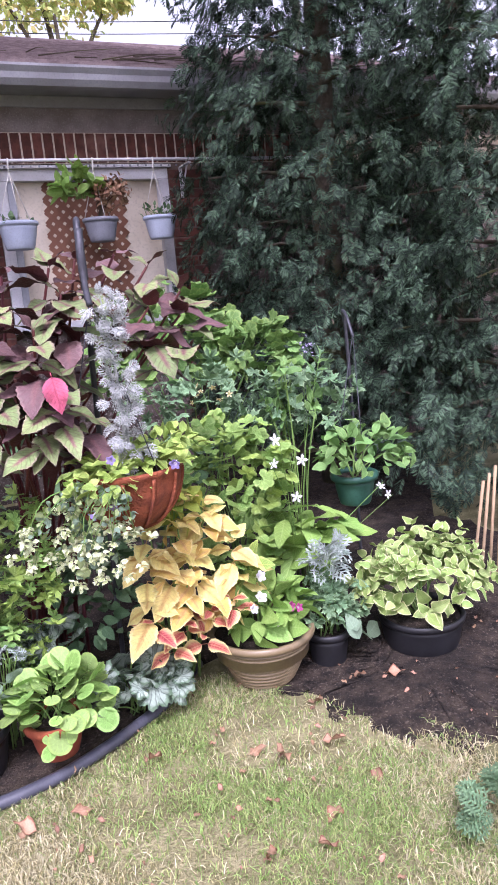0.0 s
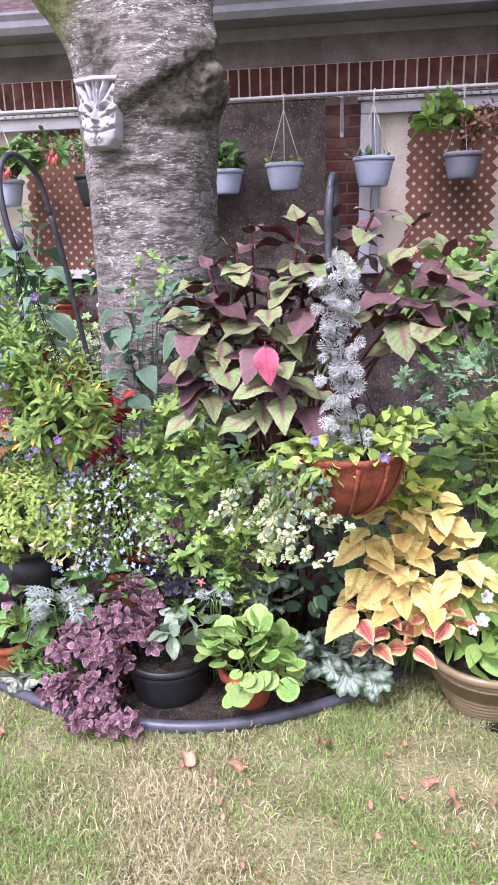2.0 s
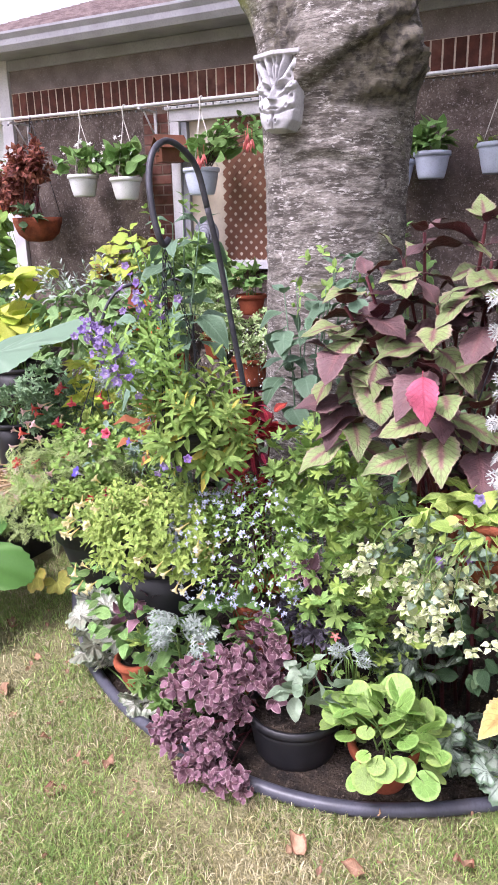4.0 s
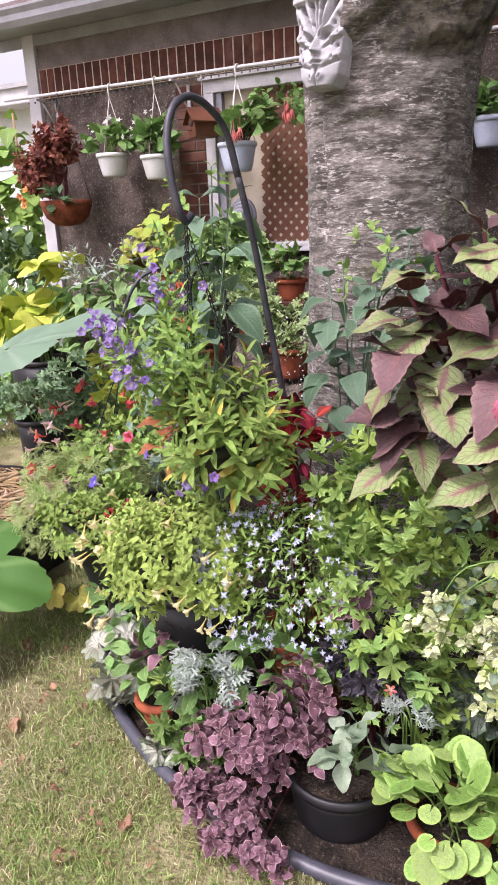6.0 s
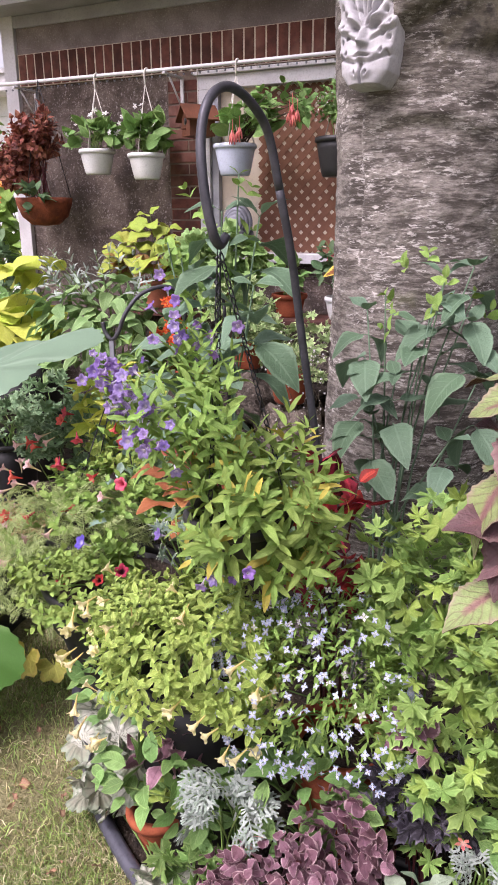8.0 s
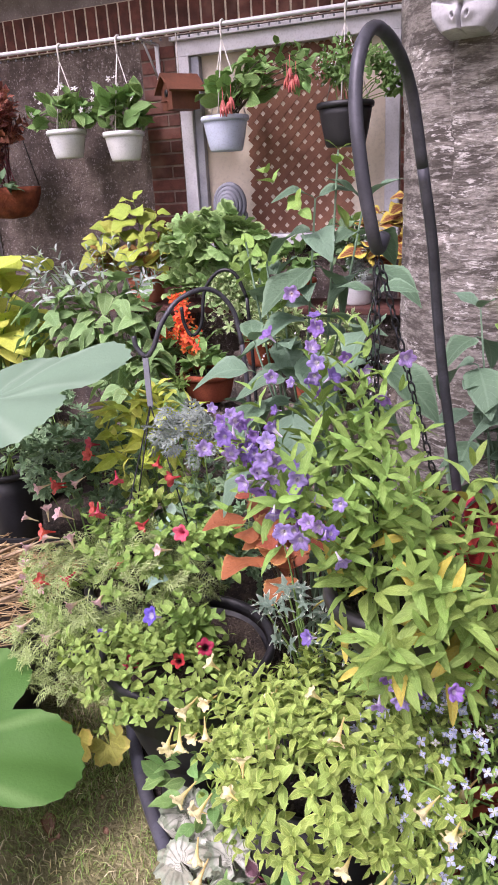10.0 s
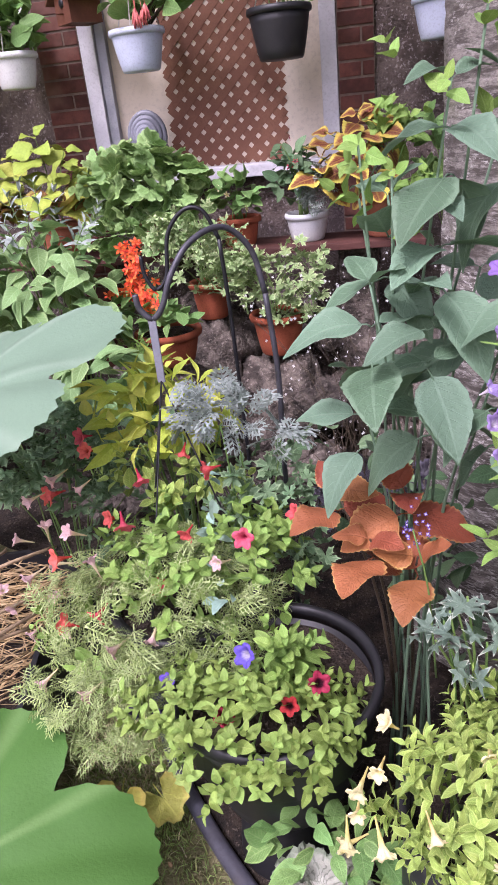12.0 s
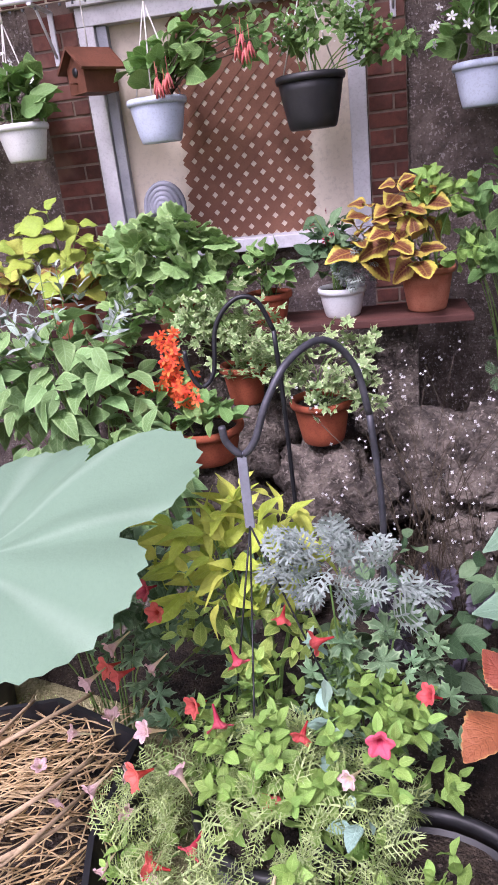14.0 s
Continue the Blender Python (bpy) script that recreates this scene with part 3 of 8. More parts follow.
bm = bmesh.new()
for x0, x1 in ((X_END, W2[0]), (W2[1], W1[0]), (W1[1], X_FAR)):
    wall_piece(bm, x0, x1, -0.05, Z_HEAD)
for a, b in (W1, W2):
    wall_piece(bm, a, b, -0.05, Z_SILL)
wall_piece(bm, X_END, X_FAR, Z_HEAD, 2.78)
wall_north = tagged(new("wall_north", bm_mesh("wall_north", bm, M["stucco"])), "weathered grey-brown stucco garage wall with brick trim", "wall", kind="structure")
bm = bmesh.new()
box_bm(X_END, X_END + 0.22, WY + 0.22, WY + 5.5, -0.05, 2.78, 0, bm)
tagged(new("wall_west", bm_mesh("wall_west", bm, M["stucco"])), "stucco side wall of the garage", "wall", kind="structure")
band = part("plaster_band", box_bm(X_END + 0.05, X_FAR, WY - 0.006, WY + 0.01, 2.505, 2.775), M["stucco_band"], wall_north, "paler stucco band under the eaves")
bm = box_bm(X_END + 0.06, X_FAR, WY - 0.0215, WY + 0.01, 2.305, 2.503)
part("mortar", bm, M["mortar"], wall_north, "pale mortar of the soldier course")
COLS = [(W1[0] - 0.23, W1[0] - 0.003), (W1[1] + 0.003, W1[1] + 0.27), (W2[0] - 0.22, W2[0] - 0.003), (W2[1] + 0.003, W2[1] + 0.17)]
for a, b in COLS:
    part("mortar", box_bm(a, b, WY - 0.0215, WY + 0.01, 0.2, 2.303), M["mortar_aged"], wall_north)

# corner board, eaves, gutter, roof
part("corner_board", box_bm(X_END - 0.06, X_END + 0.05, WY - 0.035, WY + 0.1, 0, 2.74, 0.004), M["white_paint"], wall_north, "white painted corner board")
eaves = thing("roof", (0, WY, 2.7), "low shingled garage roof with grey metal gutter", "roof", kind="structure")
part("soffit", box_bm(X_END - 0.35, X_FAR, 4.86, WY + 0.25, 2.735, 2.765), M["gutter"], eaves, "grey painted soffit")
part("frieze", box_bm(X_END - 0.30, X_FAR, WY - 0.03, WY - 0.008, 2.66, 2.733, 0.004), M["gutter"], eaves)
prof = [(4.86, 2.70), (4.80, 2.70), (4.775, 2.735), (4.77, 2.77), (4.75, 2.80), (4.75, 2.815), (4.765, 2.815), (4.775, 2.79), (4.85, 2.79), (4.86, 2.815)]
bm = bmesh.new()
for x in (X_END - 0.36, X_FAR):
    row = [bm.verts.new((x, y, z)) for y, z in prof]
    if x < 0:
        first = row
for i in range(len(prof)):
    j = (i + 1) % len(prof)
    bm.faces.new((first[i], first[j], row[j], row[i]))
bm.faces.new(first)
bm.faces.new(row[::-1])
bmesh.ops.recalc_face_normals(bm, faces=bm.faces)
part("gutter", bm, M["gutter"], eaves, "grey metal gutter")
bm = bmesh.new()
for i in range(26):
    y0, z0 = 4.80 + 0.145 * i, 2.83 + 0.053 * i
    vs = [bm.verts.new((x, y, z)) for x, y, z in ((X_END - 0.36, y0, z0), (X_FAR, y0, z0), (X_FAR, y0 + 0.18, z0 + 0.05), (X_END - 0.36, y0 + 0.18, z0 + 0.05), (X_END - 0.36, y0, z0 + 0.014), (X_FAR, y0, z0 + 0.014), (X_FAR, y0 + 0.18, z0 + 0.062), (X_END - 0.36, y0 + 0.18, z0 + 0.062))]
    for f in ((0, 3, 2, 1), (4, 5, 6, 7), (0, 1, 5, 4), (2, 3, 7, 6), (1, 2, 6, 5), (0, 4, 7, 3)):
        bm.faces.new([vs[q] for q in f])
part("shingles", bm, M["shingle"], eaves, "weathered shingle courses")
twigs = []
for i in range(40):
    x = RNG.uniform(-1, 3.5)
    y = RNG.uniform(4.85, 5.6)
    z = 2.86 + (y - 4.8) * 0.36
    a = RNG.uniform(-0.6, 0.6)
    L = RNG.uniform(0.15, 0.6)
    twigs.append(tube([(x, y, z), (x + L * 0.5 * math.cos(a), y + L * 0.3 * math.sin(a), z + RNG.uniform(0.0, 0.03)), (x + L * math.cos(a), y + L * 0.5 * math.sin(a), z + 0.02)], [0.006, 0.002], 4))
tw = tagged(new("twig_litter", raw_mesh("twig_litter", *stack(twigs), mat=M["bark_dark"])), "fallen twigs lying on the roof", "twigs", kind="stuff")


def window(name, x0, x1, label, lat_x):
    """A boarded window: frame, sill, cream panel, brown lattice of crossing slats."""
    w = thing(name, ((x0 + x1) / 2, WY, Z_SILL), label, "window", kind="structure")
    f, d = 0.075, WY - 0.028
    frame_ob = part("window_frame", box_bm(x0, x1, d, WY + 0.08, Z_HEAD - f, Z_HEAD, 0.004), M["white_paint"], w, "white painted wooden frame")
    part("jamb", box_bm(x0, x0 + f, d + 0.001, WY + 0.08, Z_SILL + 0.04, Z_HEAD - f - 0.001, 0.004), M["white_paint"], w)
    part("jamb", box_bm(x1 - f, x1, d + 0.001, WY + 0.08, Z_SILL + 0.04, Z_HEAD - f - 0.001, 0.004), M["white_paint"], w)
    part("drip_cap", box_bm(x0 - 0.02, x1 + 0.02, d - 0.03, WY - 0.01, Z_HEAD + 0.001, Z_HEAD + 0.022, 0.004), M["white_paint"], w)
    part("window_sill", box_bm(x0 - 0.01, x1 + 0.01, d - 0.05, WY + 0.08, Z_SILL - 0.02, Z_SILL + 0.039, 0.006), M["white_paint"], w, "white painted sill")
    part("storm_track", box_bm(x0 + f + 0.001, x0 + f + 0.05, WY - 0.005, WY + 0.038, Z_SILL + 0.04, Z_HEAD - f - 0.001, 0.003), M["metal_grey"], w, "grey aluminium track")
    part("panel", box_bm(x0 + f, x1 - f, WY + 0.039, WY + 0.075, Z_SILL + 0.04, Z_HEAD - f), M["cream_panel"], w, "cream board filling the window")
    # lattice
    a, b = lat_x
    z0, z1 = Z_SILL + 0.045, Z_HEAD - f - 0.005
    pitch, half = 0.0555, 0.0175
    W, H = b - a, z1 - z0
    s2 = math.sqrt(2)
    for k_dir in (1, -1):
        c = -H if k_dir == 1 else 0.0
        n = int((W + H) / (pitch * s2)) + 1
        for i in range(n):
            q = c + (i + 0.5) * pitch * s2
            # line: x - k*z = q within the rectangle
            pts = []
            for zz in (0.0, H):
                xx = q + k_dir * zz
                if 0 <= xx <= W:
                    pts.append((xx, zz))
            for xx in (0.0, W):
                zz = (xx - q) / k_dir
                if 0 < zz < H:
                    pts.append((xx, zz))
            if len(pts) < 2:
                continue
            (xa, za), (xb, zb) = pts[0], pts[1]
            L = math.hypot(xb - xa, zb - za)
            if L < 0.02:
                continue
            cx, cz = (xa + xb) / 2 + a, (za + zb) / 2 + z0
            ang = math.atan2(zb - za, xb - xa)
            y = WY + (0.0355 if k_dir == 1 else 0.0374)
            bm = bmesh.new()
            bmesh.ops.create_cube(bm, size=1, matrix=Matrix.Translation((cx, y, cz)) @ Matrix.Rotation(-ang, 4, "Y") @ Matrix.Diagonal((L, 0.0018, half * 2, 1)))
            part("slat", bm, M["lattice"], w)
    return w


window("window_1", W1[0], W1[1], "white-framed garage window boarded cream behind brown lattice", (1.035, 1.60))
window("window_2", W2[0], W2[1], "white-framed garage window with brown lattice over cream board", (-1.64, -1.06))

# ---- tree trunk ----
TX, TY = -0.17, 3.27
tree = thing("birch_tree", (TX, TY, 0), "thick grey-barked cherry tree trunk with peeling horizontal bark", "tree")
rows = []
SEG, LV = 168, 290


def turned(a, degrees):
    """Angle from a bearing, wrapped."""
    return (a - math.radians(degrees) + math.pi) % (2 * math.pi) - math.pi


def bump2(x, y):
    return math.exp(-x * x - y * y)


for i in range(LV + 1):
    z = -0.05 + i / LV * 4.2
    base = 0.272 + 0.10 * math.exp(-max(z, 0) * 4.0) + 0.02 * math.exp(-((z - 2.0) / 0.22) ** 2) + (0.12 * max(0, z - 2.3) if z > 2.3 else 0)
    row = []
    for j in range(SEG + 1):
        a = 2 * math.pi * (j % SEG) / SEG
        ca, sa = math.cos(a), math.sin(a)
        r = base * (1 + 0.035 * noise.noise(Vector((ca * 1.5, sa * 1.5, z * 1.4))))
        r += 0.005 * noise.noise(Vector((ca * 4, sa * 4, z * 16))) + 0.004 * noise.noise(Vector((ca * 14, sa * 14, z * 42)))
        # swelling under the limbs, ending in a slanting fold
        da = turned(a, 286)
        fold = 1.985 + 0.20 * da + 0.015 * noise.noise(Vector((a * 5, 0, 7)))
        win = math.exp(-max(0.0, abs(da - 0.25) - 0.55) ** 2 * 18)
        up = 1 / (1 + math.exp(-(z - fold) / 0.014))
        r += win * (0.060 * up * math.exp(-max(0.0, z - fold - 0.15) * 2.5) - 0.034 * math.exp(-((z - fold) / 0.018) ** 2))
        # burl with a dark hollow
        db = turned(a, 334)
        rough = noise.noise(Vector((a * 9, z * 22, 3))) + 0.6 * noise.noise(Vector((a * 22, z * 50, 1)))
        r += 0.012 * rough * win * math.exp(-((z - fold) / 0.10) ** 2)
        r += 0.115 * bump2(db / 0.42, (z - 2.05) / 0.13) + 0.040 * rough * bump2(db / 0.48, (z - 2.03) / 0.15)
        r -= 0.14 * bump2(turned(a, 346) / 0.15, (z - 2.09) / 0.055) + 0.03 * bump2(turned(a, 312) / 0.3, (z - 1.875) / 0.02)
        # mossy limb root beside the plaque
        dl = turned(a, 205)
        r += 0.24 * math.exp(-(dl / 0.5) ** 2) / (1 + math.exp(-(z - 2.30) / 0.08))
        r += 0.03 * rough * bump2(turned(a, 248) / 0.35, (z - 2.12) / 0.10)
        # healed scar: a brow with a shallow dip beneath
        dc = turned(a, 276)
        brow = 1.735 - 0.10 * dc * dc
        r += 0.017 * bump2(dc / 0.5, (z - brow) / 0.016) - 0.012 * bump2(dc / 0.42, (z - brow + 0.03) / 0.018)
        r += 0.012 * rough * bump2(turned(a, 255) / 0.5, (z - 1.42) / 0.035)
        # long crack beside the plaque
        dd = turned(a, 238 + 6 * noise.noise(Vector((0, z * 5, 2))))
        r -= 0.030 * math.exp(-(dd / 0.05) ** 2) * (1 if 1.38 < z < 2.2 else 0.2)
        row.append(((TX + 0.03 * (z - 1.5) * 0.4 + r * ca, TY + r * sa, z), (j / SEG, z)))
    rows.append(row)
v, t, uv = strip_mesh(rows)
m, ntree, p = mat_nodes("peeling_bark")
k = Nodes(ntree)
pos = k.place()
wn_ = ntree.nodes.new("ShaderNodeTexNoise")
wn_.inputs["Scale"].default_value, wn_.inputs["Detail"].default_value = 9.0, 3.0
ntree.links.new(pos, wn_.inputs["Vector"])
warp = ntree.nodes.new("ShaderNodeVectorMath")
warp.operation = "MULTIPLY_ADD"
ntree.links.new(wn_.outputs["Color"], warp.inputs[0])
warp.inputs[1].default_value = (0.04, 0.04, 0.006)
ntree.links.new(pos, warp.inputs[2])
wpos = warp.outputs[0]
bands = k.noise(1.0, 7.0, k.scaled(wpos, 7.0, 7.0, 38.0), 0.75)
big = k.noise(3.2, 5.0, pos)
patch = k.noise(6.0, 4.0, k.scaled(pos, 1.0, 1.0, 1.6))
fine = k.noise(1.0, 5.0, k.scaled(wpos, 60, 60, 170), 0.75)
curl = k.noise(1.0, 4.0, k.scaled(wpos, 34, 34, 125), 0.75)
col = k.mix(k.step(bands, 0.42, 0.57), rgb("4a443e"), rgb("8f8982"))
col = k.mix(k.math("MULTIPLY_ADD", k.step(fine, 0.36, 0.6), 0.65, 0.35), rgb("403b36"), col)
pale = k.math("MULTIPLY", k.math("MULTIPLY", k.step(curl, 0.53, 0.61), k.step(patch, 0.36, 0.58)), 0.7)
col = k.mix(pale, col, rgb("d9d5d0"))
col = k.mix(k.math("MULTIPLY", k.step(big, 0.52, 0.66), 0.45), col, rgb("5a534b"))
col = k.mix(k.math("MULTIPLY", k.step(k.noise(4.5, 3.0, pos), 0.6, 0.74), 0.35), col, rgb("656b44"))


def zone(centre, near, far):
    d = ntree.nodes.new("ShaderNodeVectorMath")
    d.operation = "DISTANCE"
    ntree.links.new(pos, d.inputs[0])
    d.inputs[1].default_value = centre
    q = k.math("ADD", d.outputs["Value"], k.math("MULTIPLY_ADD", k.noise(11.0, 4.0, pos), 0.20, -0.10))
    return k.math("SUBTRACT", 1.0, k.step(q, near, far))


# dark gnarled bark of the burls, with the fold's crevice shade in the colour
burl_shade_col = k.mix(k.step(k.noise(28.0, 5.0, pos), 0.4, 0.6), rgb("2a2520"), rgb("645e50"))
col = k.mix(k.math("MULTIPLY", zone((0.13, 3.08, 2.03), 0.13, 0.25), 0.85), col, burl_shade_col)
# crevice shade painted into the bark at the slanting fold
col = k.mix(k.math("MULTIPLY", zone((-0.06, 2.96, 1.94), 0.05, 0.14), 0.6), col, burl_shade_col)
col = k.mix(k.math("MULTIPLY", zone((-0.30, 2.98, 2.13), 0.05, 0.14), 0.7), col, burl_shade_col)
col = k.mix(k.math("MULTIPLY", zone((-0.56, 3.10, 2.40), 0.16, 0.28), 0.85), col, k.mix(k.step(k.noise(30.0, 3.0, pos), 0.4, 0.6), rgb("4f5726"), rgb("7b8240")))
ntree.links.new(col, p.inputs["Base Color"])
p.inputs["Roughness"].default_value = 0.85
h = k.math("ADD", bands, k.math("ADD", k.math("MULTIPLY", fine, 0.5), k.math("MULTIPLY", curl, 0.5)))
ntree.links.new(k.bump(h, 0.8, 0.007), p.inputs["Normal"])
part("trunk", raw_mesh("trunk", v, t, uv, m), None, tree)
for pts, rr in (([(0.05, 3.2, 3.6), (0.5, 3.0, 4.4), (1.3, 2.7, 5.4), (2.2, 2.4, 6.4)], [0.2, 0.13, 0.05]), ([(-0.3, 3.3, 3.7), (-0.8, 3.5, 4.6), (-1.6, 3.7, 5.6)], [0.2, 0.14, 0.05]), ([(-0.15, 3.3, 3.9), (-0.1, 3.9, 5.0), (0.1, 4.6, 6.4)], [0.18, 0.13, 0.05])):
    part("limb", raw_mesh("limb", *tube(pts, rr, 12, 5), mat=m), None, tree)
M["tree_leaf"] = leaf_mat("tree_leaf", rgb("5e7d3c"), alt=rgb("86994a"), vary=0.3)
small_leaf = [blade(0.5, 0.8, 0.8, 3, 3, 0.2, 0.3, seed=i) for i in range(3)]
cr = np.concatenate([crown(2600, c, r, 0.16, low=-0.9, inner=0.3, face_up=0.4) for c, r in (((1.6, 2.4, 7.0), (1.8, 1.8, 1.0)), ((-1.4, 3.9, 6.9), (1.7, 1.7, 1.1)), ((0.2, 4.6, 7.6), (1.7, 1.7, 1.2)))])
leaves_joined(tree, cr, small_leaf, M["tree_leaf"], "crown")

# ---- the leafy-faced plaque on the trunk ----
def plaque():
    """A foliate relief plaque: tapered slab with a leaf-veined brow, nose, eyes, mouth and leafy cheeks, one plain mesh."""
    def g2(x, y, a, b):
        return math.exp(-(x / a) ** 2 - (y / b) ** 2)
    holes = ((0.13, 0.84), (0.30, 0.90), (0.42, 0.74), (0.16, 0.68), (0.62, 0.86), (0.78, 0.74), (0.66, 0.66), (0.85, 0.92), (0.80, 0.56), (0.62, 0.45), (0.84, 0.42), (0.66, 0.30), (0.24, 0.10), (0.86, 0.28))
    veins = (1.12, 0.66)
    rows = []
    nu, nv = 76, 96
    for i in range(nv + 1):
        w = i / nv
        half = 0.092 - 0.030 * (1 - w) ** 1.2 - 0.018 * max(0.0, 0.12 - w) / 0.12
        row = []
        for j in range(nu + 1):
            s = -1 + 2 * j / nu
            q = abs(s)
            d = 0.022 + 0.026 * max(0.0, 1 - q ** 2.2) ** 0.6
            ang = math.atan2(max(0.0, w - 0.50), q * 0.62 + 1e-4)
            rad = math.hypot(q * 0.62, w - 0.50)
            if w > 0.5:
                run = min(1.0, rad * 6)
                for k_ in veins:
                    d -= 0.019 * run * math.exp(-((ang - k_ - 0.25 * rad) / 0.075) ** 2)
                d -= 0.019 * run * math.exp(-(s / 0.045) ** 2)
                d += 0.006 * run * math.cos((ang - 0.25 * rad) * 12.6 + 1.2)
            # leafy cheeks in three drooping lobes
            for y0, rise in ((0.41, 0.16), (0.20, 0.10)):
                line = y0 + rise * (q - 0.3)
                if q > 0.18:
                    d -= 0.010 * math.exp(-((w - line) / 0.016) ** 2) * min(1.0, (q - 0.18) * 6)
                    d += 0.007 * math.exp(-((w - line - 0.055) / 0.04) ** 2) * min(1.0, (q - 0.18) * 4)
            # brow, eye, nose, lips, chin
            d += 0.013 * g2(q - 0.40, w - 0.60 - 0.10 * (q - 0.3), 0.30, 0.03)
            d -= 0.026 * g2(q - 0.34, w - 0.525, 0.17, 0.04)
            d += 0.012 * g2(q - 0.35, w - 0.515, 0.12, 0.022)
            d -= 0.006 * g2(q - 0.35, w - 0.512, 0.10, 0.006)
            nose = 0.040 * (1 - (w - 0.365) / 0.21) if 0.365 <= w < 0.575 else (0.040 * math.exp(-((w - 0.365) / 0.016) ** 2) if w < 0.365 else 0.0)
            d += nose * math.exp(-(s / (0.10 + 0.25 * max(0.0, 0.45 - w))) ** 2)
            d += 0.010 * g2(q - 0.14, w - 0.378, 0.07, 0.022)
            d += 0.020 * g2(s, w - 0.285, 0.22, 0.020) + 0.019 * g2(s, w - 0.232, 0.17, 0.020) - 0.014 * g2(s, w - 0.258, 0.24, 0.008)
            d += 0.014 * g2(q - 0.2, w - 0.10, 0.22, 0.055)
            if w < 0.19:
                d -= 0.018 * math.exp(-(s / 0.05) ** 2)
            for hx, hz in holes:
                d -= 0.019 * g2(q - hx, w - hz, 0.045, 0.021)
            if w > 0.945:
                d = 0.066 - 0.022 * q
            row.append(((s * half, -d - 0.012, w * 0.245), (s, w)))
        row = [((row[0][0][0], 0.03, row[0][0][2]), (0, 0))] + row + [((row[-1][0][0], 0.03, row[-1][0][2]), (0, 0))]
        rows.append(row)
    v, t, uv = strip_mesh(rows)
    n = len(rows[0])
    top, bot = len(v), len(v) + 1
    v = np.vstack([v, [[0, 0.03, 0.245]], [[0, 0.03, 0]]])
    uv = np.vstack([uv, [[0, 0]], [[0, 0]]])
    extra = [(top, nv * n + j, nv * n + j + 1) for j in range(n - 1)] + [(bot, j + 1, j) for j in range(n - 1)]
    return v, np.vstack([t, extra]), uv


mk = new("leaf_mask_plaque", raw_mesh("leaf_mask_plaque", *plaque(), mat=M["plaster"]))
mk.matrix_world = pose(-0.27, 2.965, 1.795, -5, 0, -10)
tagged(mk, "pale grey plaster foliate wall plaque fixed to trunk", "plaque")

# ---- leaf colours ----
LM = {}
LM["stem"] = leaf_mat("green_stem", rgb("6b8a45"), vein_mix=0.0, through_light=0.05)
LM["stem_red"] = leaf_mat("red_stem", rgb("5b2a2c"), vein_mix=0.0, through_light=0.05)
LM["stem_brown"] = leaf_mat("brown_stem", rgb("4a4032"), vein_mix=0.0, through_light=0.05)
LM["coleus_dusk"] = leaf_mat("coleus_dusk", rgb("84955c"), edge=rgb("9a8478"), centre=rgb("85655c"), vein=rgb("6e444a"), alt=rgb("664e4d"), share=0.3, alt_whole=0.6, e_at=0.9, c_at=0.16, vary=0.25, vein_mix=0.36, soft=0.22, rough=0.5, sat=0.95, vein_w=0.2)
LM["coleus_under"] = leaf_mat("coleus_under", rgb("4a2228"), vein=rgb("633239"), alt=rgb("5a3034"), vary=0.25, rough=0.55, through_light=0.08)
LM["coleus_pink"] = leaf_mat("coleus_pink", rgb("c25a70"), edge=rgb("c0647a"), vein=rgb("8e2a3e"))
LM["coleus_yellow"] = leaf_mat("coleus_yellow", rgb("dccb7c"), edge=rgb("e0d28e"), centre=rgb("c9ab66"), vein=rgb("b58a58"), alt=rgb("cdb55f"), share=0.3, c_at=0.2, vary=0.12, sat=1.0)
LM["coleus_ember"] = leaf_mat("coleus_ember", rgb("b86a58"), edge=rgb("d8c684"), centre=rgb("a5483f"), vein=rgb("ddb58a"), e_at=0.66, vary=0.15, soft=0.28)
LM["coleus_orange"] = leaf_mat("coleus_orange", rgb("9a5a36"), edge=rgb("b58a50"), vein=rgb("854a2e"), alt=rgb("8f5030"), mottle=0.35, vein_mix=0.18, e_at=0.93, vary=0.2, rough=0.55)
LM["coleus_red"] = leaf_mat("coleus_red", rgb("8e1e2c"), centre=rgb("c8323f"), vein=rgb("5a1018"), alt=rgb("5a1420"), vary=0.2)
LM["coleus_purple"] = leaf_mat("coleus_purple", rgb("765360"), edge=rgb("ab9094"), vein=rgb("60404e"), alt=rgb("8c6672"), e_at=0.8, c_at=0.3, vary=0.2)
LM["coleus_lime"] = leaf_mat("coleus_lime", rgb("96a83e"), edge=rgb("8a8238"), vein=rgb("7f8f34"), alt=rgb("a8b44a"), e_at=0.96, vary=0.15, vein_mix=0.2)
LM["coleus_rust"] = leaf_mat("coleus_rust", rgb("7d4a2e"), edge=rgb("c3b348"), centre=rgb("6a3524"), vein=rgb("b9983f"), alt=rgb("8f6a38"), share=0.3, e_at=0.58, soft=0.14)
LM["coleus_lime_under"] = leaf_mat("coleus_lime_under", rgb("8f8c48"), alt=rgb("8a6a40"), vary=0.2)
LM["coleus_tan"] = leaf_mat("coleus_tan", rgb("95763f"), edge=rgb("8a5c38"), alt=rgb("a59a48"), share=0.35, vary=0.2)
LM["bronze"] = leaf_mat("bronze", rgb("864a3e"), edge=rgb("a06450"), alt=rgb("60382f"), share=0.4, vary=0.25)
LM["silver"] = leaf_mat("silver", rgb("bcbfbb"), vein=rgb("cdd0cc"), alt=rgb("979d99"), share=0.4, vary=0.15, rough=0.8, through_light=0.1)
